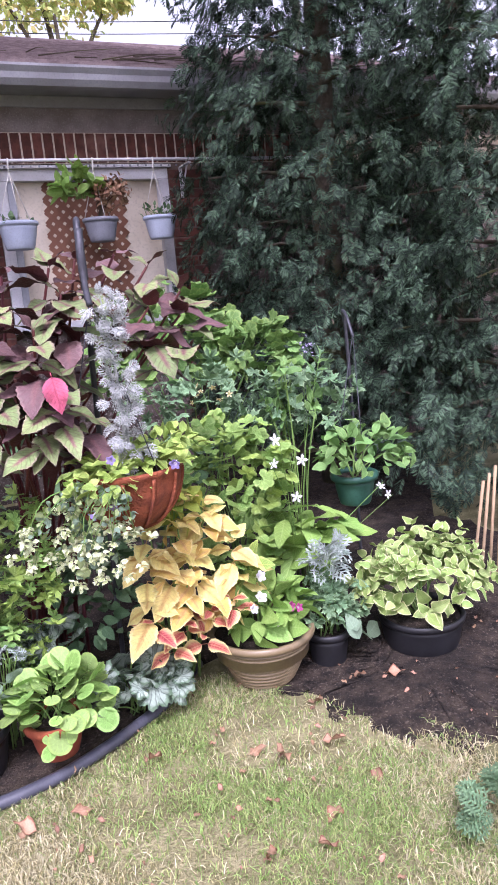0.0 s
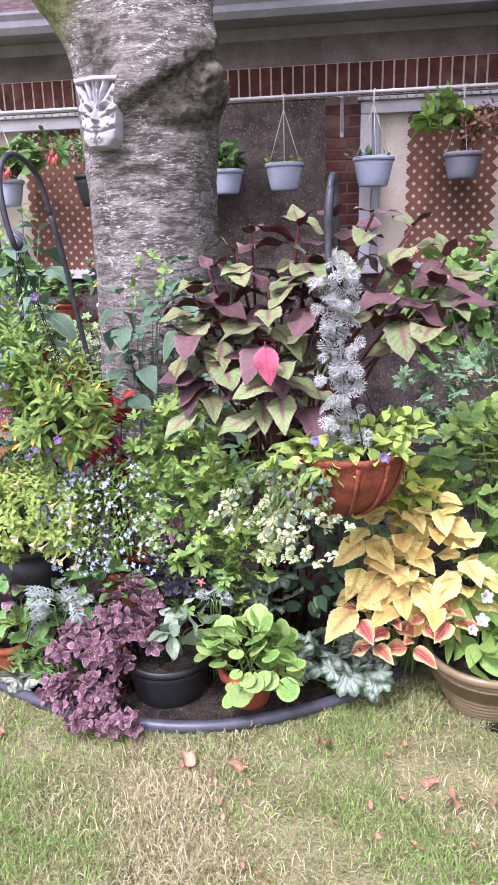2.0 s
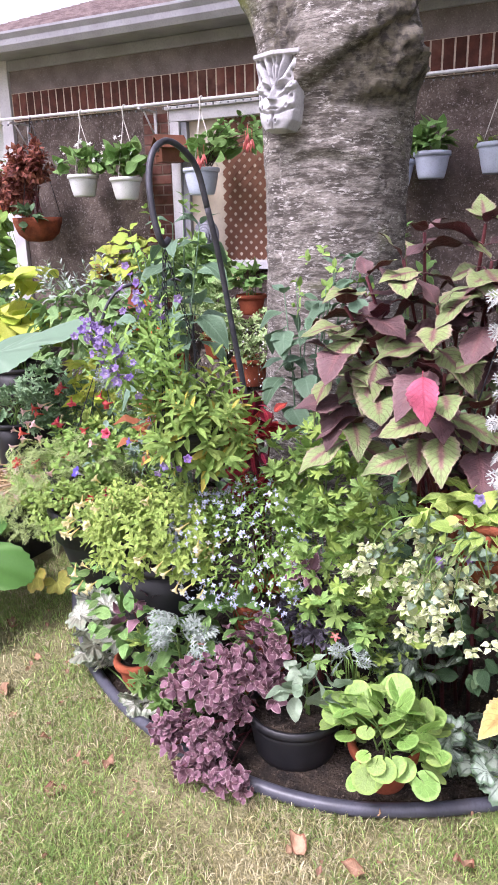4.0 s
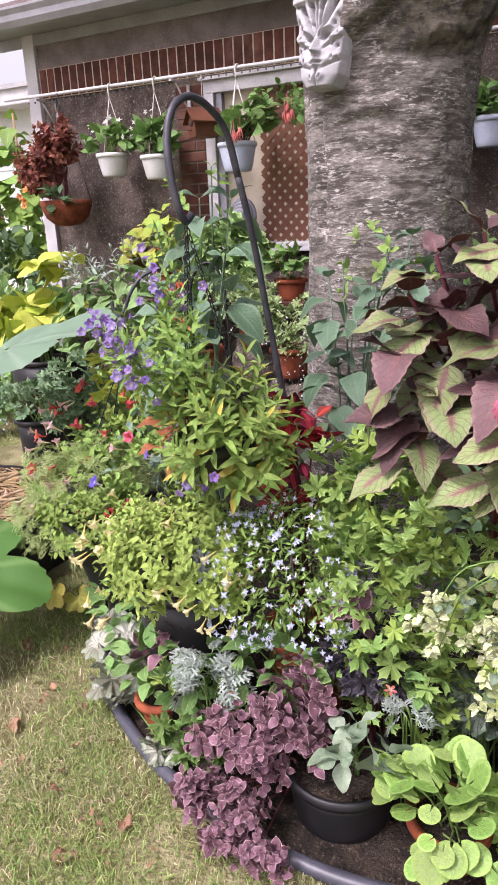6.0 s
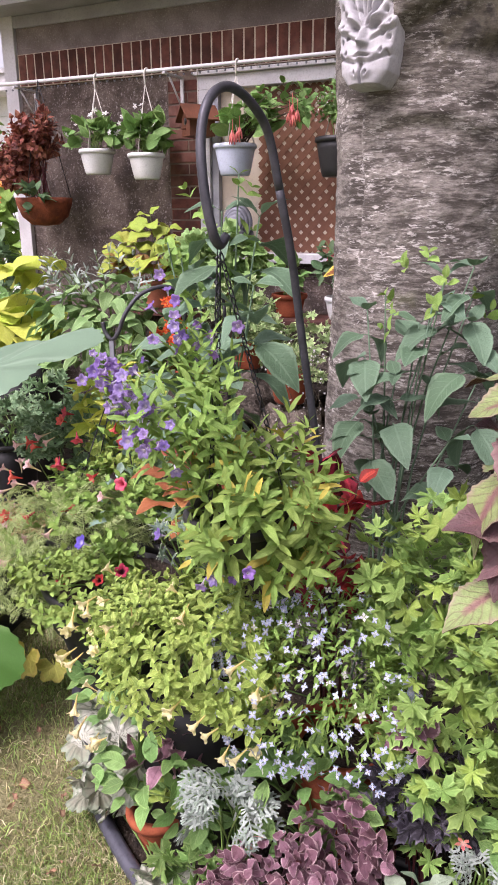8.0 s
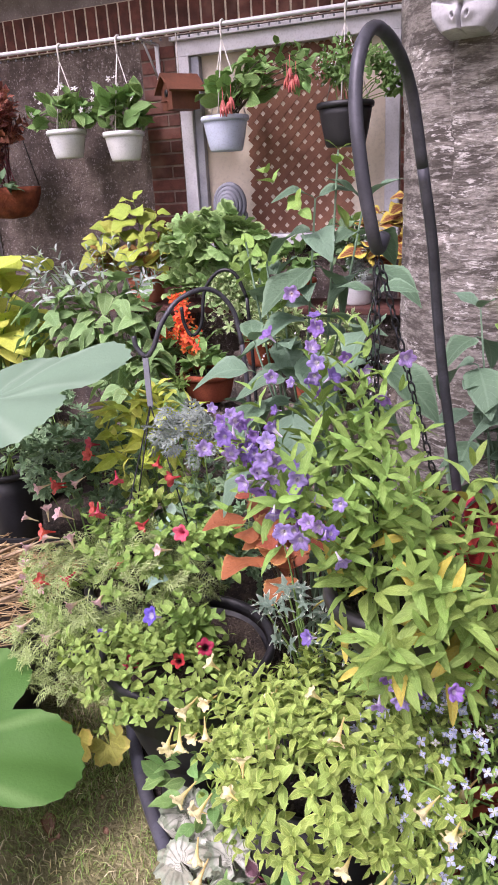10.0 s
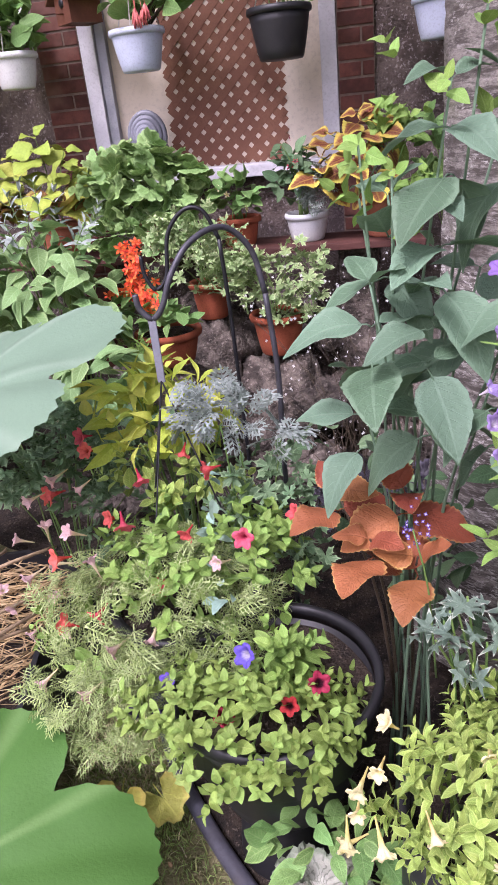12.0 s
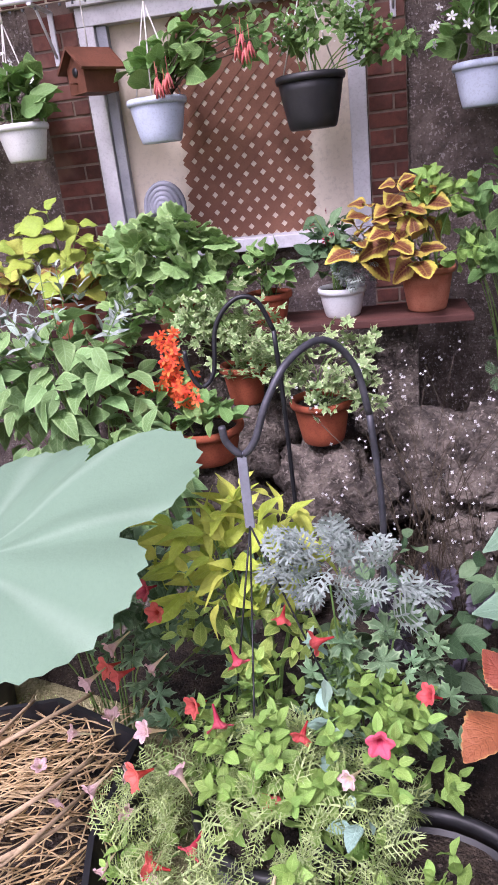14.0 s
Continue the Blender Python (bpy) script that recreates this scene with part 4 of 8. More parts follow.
LM["silver_green"] = leaf_mat("silver_green", rgb("a3afa6"), vein=rgb("c6cfc8"), alt=rgb("8a9c8d"), vary=0.2, rough=0.8, through_light=0.1)
LM["light_green"] = leaf_mat("light_green", rgb("98ae52"), edge=rgb("a9bd66"), alt=rgb("7f9d44"), share=0.4, soft=0.2, vary=0.22)
LM["bright_round"] = leaf_mat("bright_round", rgb("7c9f4a"), edge=rgb("93b45e"), alt=rgb("8cab62"), share=0.5, radial=True, veins=7, vary=0.18)
LM["variegated"] = leaf_mat("variegated", rgb("8ea757"), edge=rgb("cfd39a"), vein=rgb("6d8a45"), alt=rgb("9ab36a"), e_at=0.82, vary=0.15)
LM["heuchera"] = leaf_mat("heuchera_silver", rgb("93a292"), edge=rgb("647a60"), vein=rgb("39463d"), alt=rgb("8d9c8c"), share=0.4, radial=True, veins=11, vein_w=0.17, vein_mix=0.7, vary=0.15)
LM["heuchera_pale"] = leaf_mat("heuchera_pale", rgb("b5b7a8"), edge=rgb("8f9a84"), vein_w=0.22, vein=rgb("55604e"), alt=rgb("8c8f7c"), share=0.3, radial=True, veins=11, vein_mix=0.6, vary=0.15)
LM["heuchera_dark"] = leaf_mat("heuchera_dark", rgb("3c3840"), edge=rgb("54505c"), vein=rgb("66646f"), alt=rgb("2f2b33"), radial=True, veins=9, vary=0.2, rough=0.4)
LM["sage"] = leaf_mat("sage", rgb("7f9479"), vein=rgb("9db098"), alt=rgb("95a890"), share=0.3, vary=0.12, rough=0.75, veins=12)
LM["geranium"] = leaf_mat("geranium", rgb("638440"), edge=rgb("74944c"), vein=rgb("9ab56e"), alt=rgb("5c8040"), share=0.4, radial=True, veins=7, vary=0.22)
LM["geranium_lime"] = leaf_mat("geranium_lime", rgb("769548"), edge=rgb("87a455"), vein=rgb("b3cb78"), alt=rgb("83a347"), radial=True, veins=7, vary=0.2)
LM["geranium_mint"] = leaf_mat("geranium_mint", rgb("7a9a58"), edge=rgb("8caa6a"), vein=rgb("9ab87a"), alt=rgb("688a4c"), radial=True, veins=7, vary=0.2)
LM["geranium_dull"] = leaf_mat("geranium_dull", rgb("688760"), edge=rgb("809d74"), vein=rgb("95ae88"), alt=rgb("5a7955"), radial=True, veins=7, vary=0.22)
LM["geranium_cream"] = leaf_mat("geranium_cream", rgb("8aa368"), edge=rgb("b9c496"), alt=rgb("7d9a63"), radial=True, veins=7, e_at=0.8, vary=0.18)
LM["pepper"] = leaf_mat("pepper_leaf", rgb("76985c"), edge=rgb("85a56a"), vein=rgb("9ab884"), alt=rgb("668a4f"), share=0.4, vary=0.2, mottle=0.4)
LM["dull_green"] = leaf_mat("dull_green", rgb("4f6b48"), alt=rgb("62805a"), share=0.4, vary=0.25)
LM["mid_green"] = leaf_mat("mid_green", rgb("6f9550"), edge=rgb("7ba05a"), vein=rgb("90b070"), alt=rgb("5f8546"), share=0.4, vary=0.22)
LM["fresh_green"] = leaf_mat("fresh_green", rgb("86a84f"), vein=rgb("a8c276"), alt=rgb("759a45"), share=0.4, vary=0.2)
LM["blue_green"] = leaf_mat("blue_green", rgb("617d63"), edge=rgb("6c886e"), vein=rgb("7d997f"), alt=rgb("567259"), mottle=0.25, share=0.4, vary=0.14, vein_mix=0.32, veins=8, rough=0.6, vein_w=0.07)
LM["glaucous"] = leaf_mat("glaucous", rgb("8fb0a0"), vein=rgb("a9c4b4"), alt=rgb("9dbaa6"), vary=0.12, mottle=0.3)
LM["lime_vine"] = leaf_mat("lime_vine", rgb("a8b83e"), vein=rgb("c2cc66"), alt=rgb("b9c552"), share=0.4, vary=0.15)
LM["squash"] = leaf_mat("squash", rgb("6c8770"), vein=rgb("98ad98"), radial=True, veins=7, vary=0.06, rough=0.7, vein_mix=0.3, through_light=0.12, mottle=0.15, relief=0.25)
LM["squash_deep"] = leaf_mat("squash_deep", rgb("4a7230"), vein=rgb("86a866"), radial=True, veins=7, vary=0.06, rough=0.6, vein_mix=0.35, through_light=0.12, mottle=0.2, relief=0.25)
LM["yellow_leaf"] = leaf_mat("yellowing_leaf", rgb("a9a648"), edge=rgb("b9ac52"), alt=rgb("93a04a"), radial=True, veins=6, vary=0.1)
LM["ferny"] = leaf_mat("ferny", rgb("b3c284"), alt=rgb("94ad66"), share=0.5, vary=0.2, vein_mix=0.0)
LM["ivy"] = leaf_mat("ivy_variegated", rgb("6a806f"), edge=rgb("b6bfae"), vein=rgb("93a593"), radial=True, veins=5, e_at=0.84, vary=0.2)
# cedar: the dark second tone puts the shade between sprays into the colour
LM["cedar"] = leaf_mat("cedar_scale", rgb("4a6049"), alt=rgb("26362a"), share=0.5, vary=0.45, vein_mix=0.0, through_light=0.12)
LM["bract"] = leaf_mat("pale_bract", rgb("ccd3a4"), edge=rgb("dfe2bf"), alt=rgb("a9bb7c"), share=0.4, vary=0.18)
LM["trailing"] = leaf_mat("trailing_leaf", rgb("7b9078"), vein=rgb("97a992"), alt=rgb("93a56c"), share=0.4, vary=0.2)


def petal_mat(name, rim, throat=None, vein=None, at=0.35):
    return leaf_mat(name, rim, centre=throat, vein=vein or rim, radial=True, c_at=at, veins=5, vary=0.12, vein_mix=0.35, through_light=0.35, rough=0.6)


FM = {
    "white": petal_mat("white_petal", rgb("e4e2e6"), rgb("d5dcc0"), rgb("d2d0da"), 0.2),
    "cream": petal_mat("cream_petal", rgb("ece2b2"), rgb("d8c77e"), rgb("dccf98")),
    "red": petal_mat("red_petal", rgb("dd5a62"), rgb("b32a38"), rgb("bf3340")),
    "crimson": petal_mat("crimson_petal", rgb("a8273f"), rgb("3d1420"), rgb("7d1a2e"), 0.45),
    "pink_faded": petal_mat("faded_petal", rgb("dcb9bb"), rgb("cfc39a"), rgb("c48e98")),
    "violet": petal_mat("violet_petal", rgb("6c56c0"), rgb("d9d2ea"), rgb("4f3aa0"), 0.4),
    "lilac": petal_mat("lilac_petal", rgb("9a86bf"), rgb("ded6e6"), rgb("6a548f"), 0.35),
    "dark_violet": petal_mat("dark_violet_petal", rgb("3f2c5c"), rgb("2a1c3e")),
    "magenta": petal_mat("magenta_petal", rgb("b54a90"), rgb("e0c0d6"), rgb("8e2f70")),
    "blue": petal_mat("blue_petal", rgb("bcc5e6"), rgb("e4e7f3"), rgb("8d9cd2"), 0.4),
    "purple": petal_mat("purple_petal", rgb("8468ae"), rgb("d3c8e2"), rgb("5c4796"), 0.3),
    "scarlet": petal_mat("scarlet_petal", rgb("fb7434"), rgb("e25a2a"), rgb("ea602c")),
    "coral": petal_mat("coral_petal", rgb("dc7f78"), rgb("e8b8aa"), rgb("c8605c")),
}

# ---- shared shapes ----
def spray(seed):
    """A flat drooping cedar spray: one rib with narrow side shoots."""
    g = np.random.default_rng(seed)
    v, t, uv = [], [], []

    def sliver(a, b, w):
        a, b = np.array(a), np.array(b)
        n = np.cross(b - a, [0, 0, 1.0])
        n *= w / (np.linalg.norm(n) + 1e-9)
        k_ = len(v)
        v.extend([a, (a * 0.45 + b * 0.55) - n, b, (a * 0.45 + b * 0.55) + n])
        t.extend([(k_, k_ + 1, k_ + 2), (k_, k_ + 2, k_ + 3)])
        uv.extend([(0.1, 0.5), (0.5, 0), (1, 0.5), (0.5, 1)])

    sliver((0, 0, 0), (0, 1.0, -0.35), 0.05)
    for i in range(6):
        y = 0.12 + 0.13 * i
        reach = 0.42 * math.sin(math.pi * (0.3 + 0.6 * i / 6)) * g.uniform(0.75, 1.15)
        for s in (-1, 1):
            sliver((0, y, -0.35 * y * y), (s * reach, y + reach * 0.75, -0.35 * (y + 0.2) ** 2 + g.uniform(-0.06, 0.06)), 0.055)
    return np.array(v), np.array(t), np.array(uv)



T_COLEUS = [blade(0.66, 0.66, 0.9, 18, 5, 0.13, d, 0.06, 0.10, seed=i, stalk=0.12) for i, d in enumerate((0.15, 0.3, 0.45, 0.25))]
T_OVATE = [blade(0.55, 0.8, 0.8, 6, 3, 0.2, d, 0.04, seed=i) for i, d in enumerate((0.1, 0.3, 0.2))]
T_BROAD = [blade(0.82, 0.62, 0.8, 22, 5, 0.10, d, 0.05, 0.09, seed=60 + i, stalk=0.12) for i, d in enumerate((0.12, 0.28, 0.4))]
T_LANCE = [blade(0.26, 0.85, 0.7, 6, 3, 0.3, d, 0.05, seed=i) for i, d in enumerate((0.2, 0.4, 0.1))]
T_LONG = [blade(0.4, 0.9, 0.75, 8, 5, 0.25, d, 0.05, seed=i, stalk=0.08) for i, d in enumerate((0.3, 0.5, 0.2))]
T_SAGE = [blade(0.62, 0.85, 0.65, 10, 5, 0.12, d, 0.05, seed=80 + i, stalk=0.12) for i, d in enumerate((0.2, 0.35))]
T_PEPPER = [blade(0.5, 0.7, 0.85, 8, 5, 0.18, d, 0.05, seed=90 + i, stalk=0.12) for i, d in enumerate((0.25, 0.45, 0.35))]
T_WIDE = [blade(0.85, 0.7, 0.75, 18, 5, 0.12, d, 0.05, 0.07, seed=i, stalk=0.1) for i, d in enumerate((0.2, 0.35))]
T_BLUE = [blade(0.6, 0.7, 0.85, 14, 5, 0.25, d, 0.04, 0.05, seed=i, stalk=0.12) for i, d in enumerate((0.35, 0.55, 0.25))]
T_HEART = [blade(0.72, 0.6, 0.75, 8, 5, 0.15, d, 0.04, seed=i, stalk=0.15) for i, d in enumerate((0.2, 0.4))]
T_ROUND = [fan_leaf(9, 0.025, 0.008, 44, c * 0.15, 0.004, 0.1, seed=i, stalk=0.45) for i, c in enumerate((0.1, -0.15, 0.2))]
T_LOBED = [fan_leaf(5, 0.28, 0.06, 36, c, 0.06, 0.4, seed=i, stalk=0.35) for i, c in enumerate((0.15, -0.1, 0.25))]
T_ROUNDED = [fan_leaf(7, 0.14, 0.05, 44, c, 0.06, 0.3, seed=i, stalk=0.35) for i, c in enumerate((0.15, -0.15, 0.25))]
T_CUT = [fan_leaf(5, 0.64, 0.03, 60, c, 0.08, 0.35, seed=i, stalk=0.35, sub=0.26) for i, c in enumerate((0.15, -0.15, 0.3))]
T_HEUCH = [fan_leaf(7, 0.22, 0.07, 44, c, 0.10, 0.3, seed=i, stalk=0.3) for i, c in enumerate((-0.25, 0.1, -0.4))]
T_IVY = [fan_leaf(5, 0.6, 0.0, 40, c, 0.04, 0.5, seed=i, stalk=0.25, pointed=True) for i, c in enumerate((0.1, -0.2))]
T_LACY = [lacy(6, 0.78, 0.064, True, i, 0.3) for i in range(3)]
T_DUSTY = [lacy(5, 0.74, 0.08, True, i, 0.3) for i in range(3)]
T_FERN = [lacy(7, 0.6, 0.026, True, i, d) for i, d in enumerate((0.2, 0.5, 0.35))]
T_SPRAY = [spray(20 + i) for i in range(4)]
T_FUNNEL = [funnel(5, 0.5, 0.8, 0.16, 30, i) for i in range(3)]
T_TRUMPET = [funnel(5, 0.42, 1.15, 0.2, 30, 9 + i, 0.05) for i in range(3)]
T_STAR = [star_flower(5, 0.5, 0.1, i * 7) for i in range(2)]
T_TINY = [star_flower(4, 0.7, 0.0, i * 5, 2) for i in range(2)]


def flowers(owner, places, template, mat, size, face=(0, -1, 0.5), jitter=0.5, name="flower", label=""):
    """Flowers facing mostly one way, each a part."""
    meshes = [raw_mesh(name, *t, mat=mat) for t in template]
    for q in places:
        f = np.array(face) + RNG.normal(size=3) * jitter
        f /= np.linalg.norm(f)
        y = np.cross(f, RNG.normal(size=3))
        m = frames_from(np.array([np.array(q) - f * size * 0.5]), np.array([y]), np.array([f]), [size * RNG.uniform(0.85, 1.15)])[0]
        part(name, meshes[int(RNG.integers(len(meshes)))], None, owner, label, Matrix([list(r) for r in m]))


def flower_mass(owner, places, template, mat, size, face=(0, -1, 0.4), jitter=0.6, name="blossom"):
    """Many tiny flowers in one part."""
    p = np.asarray(places)
    f = np.array(face) + RNG.normal(size=(len(p), 3)) * jitter
    y = np.cross(f, RNG.normal(size=(len(p), 3)))
    ms = frames_from(p, y, f, size * RNG.uniform(0.7, 1.2, len(p)))
    leaves_joined(owner, ms, template, mat, name)


def around(centre, radii, n, low=-0.6, front=True):
    """Places on the outside of a crown, on the side towards the lawn."""
    p, o = shell(n * 3, centre, radii, low, 0.95)
    if front:
        keep = o[:, 1] < 0.35
        p = p[keep]
    return p[:n]


# ==== the right-hand part of the bed ====
# cedars
def cedar(at, r, h, n, low):
    c = thing("cedar_tree", (*at, 0), "tall dense dark green cedar with scaly drooping sprays", "tree", "cedars")
    part("trunk", raw_mesh("trunk", *tube([(*at, -0.05), (at[0] + 0.03, at[1], h * 0.5), (at[0], at[1], h * 0.95)], [0.11, 0.07, 0.02], 10, 4), mat=M["bark_dark"]), None, c)
    for i in range(60):
        z = low + (h * 0.9 - low) * i / 60
        a = i * 2.4
        q = r * (1 - 0.5 * z / h) * 0.85
        bough = tube([(at[0], at[1], z), (at[0] + q * 0.5 * math.cos(a), at[1] + q * 0.5 * math.sin(a), z + 0.05), (at[0] + q * math.cos(a), at[1] + q * math.sin(a), z + 0.02)], [0.016, 0.005], 5, 3)
        part("limb", raw_mesh("limb", *bough, mat=M["bark_dark"]), None, c)
    z = low + (h - low) * RNG.random(n) ** 1.15
    a = RNG.uniform(0, 2 * math.pi, n)
    clump = np.array([noise.noise(Vector((math.cos(q) * 3.2, math.sin(q) * 3.2, w * 3.0))) + 0.5 * noise.noise(Vector((math.cos(q) * 8, math.sin(q) * 8, w * 7))) for q, w in zip(a, z)])
    rad = r * (1 - 0.55 * z / h) * np.clip(0.72 + 0.62 * clump + 0.12 * RNG.random(n), 0.2, 1.2)
    p = np.stack([at[0] + rad * np.cos(a), at[1] + rad * np.sin(a), z], 1)
    o = np.stack([np.cos(a), np.sin(a), np.zeros(n)], 1)
    y = o * 0.8 + np.array([0, 0, -0.55]) + RNG.normal(size=(n, 3)) * 0.4
    zz = o * 0.7 + np.array([0, 0, 0.7]) + RNG.normal(size=(n, 3)) * 0.4
    ms = frames_from(p, y, zz, RNG.uniform(0.045, 0.11, n))
    leaves_joined(c, ms, T_SPRAY, LM["cedar"], "crown")


cedar((2.62, 4.15), 1.05, 6.5, 20000, 0.5)
cedar((3.35, 3.15), 1.05, 6.2, 19000, 0.25)
cedar((4.0, 4.6), 1.2, 6.8, 2500, 0.2)

# lime geranium and nicotiana behind the beige pot
g = thing("geranium_plant", (1.2, 2.5, 0.02), "lime-green lobed geranium growing in the bed", "plant")
ms = np.concatenate([crown(180, (1.2, 2.48, 0.66), (0.29, 0.22, 0.27), 0.085, low=-0.7, face_up=0.45), crown(60, (1.28, 2.42, 0.38), (0.24, 0.14, 0.16), 0.08, low=-0.7)])
leaves_as_parts(g, ms, T_LOBED, LM["geranium_lime"])
stems(g, (1.2, 2.5, 0.02), ends_of(ms, 0.4), LM["stem"])
g = thing("nicotiana_plant", (1.45, 2.4, 0.02), "nicotiana with long green leaves and white star flowers", "plant")
ms = crown(36, (1.5, 2.36, 0.38), (0.24, 0.14, 0.16), 0.2, low=-0.3, inner=0.3, face_up=0.6)
leaves_as_parts(g, ms, T_LONG, LM["fresh_green"])
fl = [(1.27, 2.22, 0.76), (1.40, 2.22, 0.75), (1.36, 2.2, 0.62), (1.31, 2.22, 0.84), (1.74, 2.22, 0.60), (1.80, 2.25, 0.53)]
flowers(g, fl, T_STAR, FM["white"], 0.0490)
stems(g, (1.45, 2.4, 0.02), [np.array(q) for q in fl], LM["stem"], 0.002, 0.0012)

# green hanging pot on its own hook
hk = thing("garden_hook", (1.93, 2.74, 0), "thin grey iron plant hook standing in the bed", "hook")
part("pole", raw_mesh("pole", *tube([(1.95, 2.76, -0.1), (1.94, 2.76, 0.7), (1.92, 2.75, 1.15), (1.89, 2.72, 1.24), (1.85, 2.62, 1.22), (1.84, 2.56, 1.14)], [0.008, 0.008, 0.007], 8, 5), mat=M["iron"]), None, hk)
g = thing("hanging_pot", (1.73, 2.42, 0.48), "dark green plastic hanging pot with leafy foliage", "pot")
pot(g, (1.73, 2.42, 0.47), 0.085, 0.065, 0.13, M["green_plastic"])
for a in (0.5, 2.6, 4.7):
    part("wire", raw_mesh("wire", *tube([(1.73 + 0.085 * math.cos(a), 2.42 + 0.085 * math.sin(a), 0.59), (1.84, 2.56, 1.15)], [0.002], 4), mat=M["iron"]), None, g)
ms = crown(110, (1.78, 2.42, 0.68), (0.24, 0.17, 0.13), 0.075, low=-0.5)
leaves_as_parts(g, ms, T_OVATE, LM["mid_green"])
stems(g, (1.73, 2.42, 0.58), ends_of(ms), LM["stem"], 0.003)

# scented geraniums further back
g = thing("scented_geranium", (1.35, 3.25, 0.02), "tall scented geranium with pale lobed leaves", "plant")
ms = np.concatenate([crown(230, (1.25, 3.25, 1.12), (0.38, 0.25, 0.3), 0.098, low=-0.6, face_up=0.4), crown(110, (1.62, 3.1, 1.05), (0.25, 0.2, 0.2), 0.09, low=-0.6, face_up=0.4)])
leaves_joined(g, ms, T_LOBED, LM["geranium"])
stems(g, (1.35, 3.25, 0.02), ends_of(ms, 0.4), LM["stem"])
g = thing("columbine_plant", (1.35, 2.8, 0.02), "grey-green finely cut foliage filling the bed", "plant")
ms = np.concatenate([crown(190, (1.3, 2.82, 0.84), (0.42, 0.2, 0.26), 0.09, low=-0.7, face_up=0.45), crown(70, (1.75, 2.75, 0.85), (0.25, 0.15, 0.2), 0.085, low=-0.6)])
leaves_joined(g, ms, T_CUT, LM["geranium_dull"])
stems(g, (1.35, 2.8, 0.02), ends_of(ms, 0.2), LM["stem"])
flower_mass(g, [(1.08, 2.3, 1.02) + RNG.normal(size=3) * [0.05, 0.04, 0.03] for _ in range(9)], T_STAR, FM["cream"], 0.0245, (0, -0.4, -0.6))
g = thing("vervain_plant", (1.62, 2.7, 0.02), "leafy plant with a small lilac flower head", "plant")
ms, en = whorls(14, (1.62, 2.65, 0.92), (0.16, 0.12, 0.2), 0.075, 3)
leaves_joined(g, ms, T_OVATE, LM["mid_green"])
stems(g, (1.62, 2.7, 0.02), en, LM["stem"])
flower_mass(g, [np.array((1.62, 2.55, 1.12)) + RNG.normal(size=3) * 0.018 for _ in range(24)], T_TINY, FM["lilac"], 0.0124)

# variegated plectranthus in a low black pot
g = thing("potted_plectranthus", (1.76, 2.03, 0), "variegated plectranthus in a low black plastic pot", "potted plant")
pot(g, (1.76, 2.03, 0), 0.155, 0.135, 0.14, M["black_plastic"], 0.006)
ms, en = whorls(84, (1.78, 2.03, 0.27), (0.27, 0.2, 0.17), 0.076, 3, low=-0.35, lift=0.5)
leaves_as_parts(g, ms, T_HEART, LM["variegated"])
stems(g, (1.76, 2.03, 0.12), en, LM["stem"])
# dusty miller in a small black pot
g = thing("potted_dusty_miller", (1.39, 2.09, 0), "dusty miller with silver lobed leaves in small black pot", "potted plant")
pot(g, (1.39, 2.09, 0), 0.075, 0.062, 0.14, M["black_plastic"], 0.006)
ms = crown(90, (1.41, 2.09, 0.23), (0.14, 0.12, 0.11), 0.075, low=-0.5, face_up=0.45)
leaves_joined(g, ms, T_CUT, LM["geranium_dull"])
ms2 = crown(22, (1.40, 2.07, 0.40), (0.07, 0.06, 0.09), 0.10, low=-0.2, lift=0.5)
leaves_joined(g, ms2, T_DUSTY, LM["silver_green"], "young_foliage")
stems(g, (1.39, 2.09, 0.12), ends_of(ms) + ends_of(ms2, 0.5), LM["stem"], 0.003)
leaves_as_parts(g, crown(4, (1.46, 1.97, 0.15), (0.06, 0.04, 0.05), 0.10), T_OVATE, LM["sage"])

# beige ribbed bowl with petunias
g = thing("petunia_bowl", (1.14, 2.12, 0), "ribbed beige glazed bowl planted with white petunias", "potted plant")
pot(g, (1.14, 2.12, 0), 0.178, 0.10, 0.205, M["beige"], 0.012, ribs=11)
ms = crown(84, (1.16, 2.10, 0.27), (0.18, 0.16, 0.11), 0.10, low=-0.4, inner=0.4, face_up=0.5, lift=0.3)
leaves_as_parts(g, ms, T_OVATE, LM["fresh_green"])
ms = crown(14, (1.11, 2.1, 0.40), (0.07, 0.06, 0.10), 0.09, low=-0.3, lift=0.4)
leaves_as_parts(g, ms, T_OVATE, LM["light_green"])
stems(g, (1.14, 2.12, 0.18), ends_of(ms, 1), LM["stem"], 0.003)
flowers(g, [(1.07, 2.0, 0.33), (1.09, 1.98, 0.37), (1.13, 2.0, 0.26), (1.15, 1.98, 0.28), (1.10, 2.0, 0.44)], T_FUNNEL, FM["white"], 0.0397)
flowers(g, [(1.20, 2.0, 0.31), (1.23, 1.99, 0.30)], T_FUNNEL, FM["magenta"], 0.0384)

# yellow coleus
g = thing("yellow_coleus", (0.92, 2.25, 0.02), "yellow coleus with red-centred lower leaves growing in bed", "plant")
tops = [np.array((x, y, z)) + RNG.normal(size=3) * 0.015 for z, y, xs in ((0.72, 2.14, (0.86, 0.96)), (0.63, 2.11, (0.78, 0.88, 0.98)), (0.54, 2.08, (0.76, 0.85, 0.94, 1.03)), (0.45, 2.05, (0.76, 0.86, 0.96, 1.04))) for x in xs]
leaves_as_parts(g, tiers(tops, 3, 0.125, 0.035, (0, -0.45, 0)), T_COLEUS, LM["coleus_yellow"])
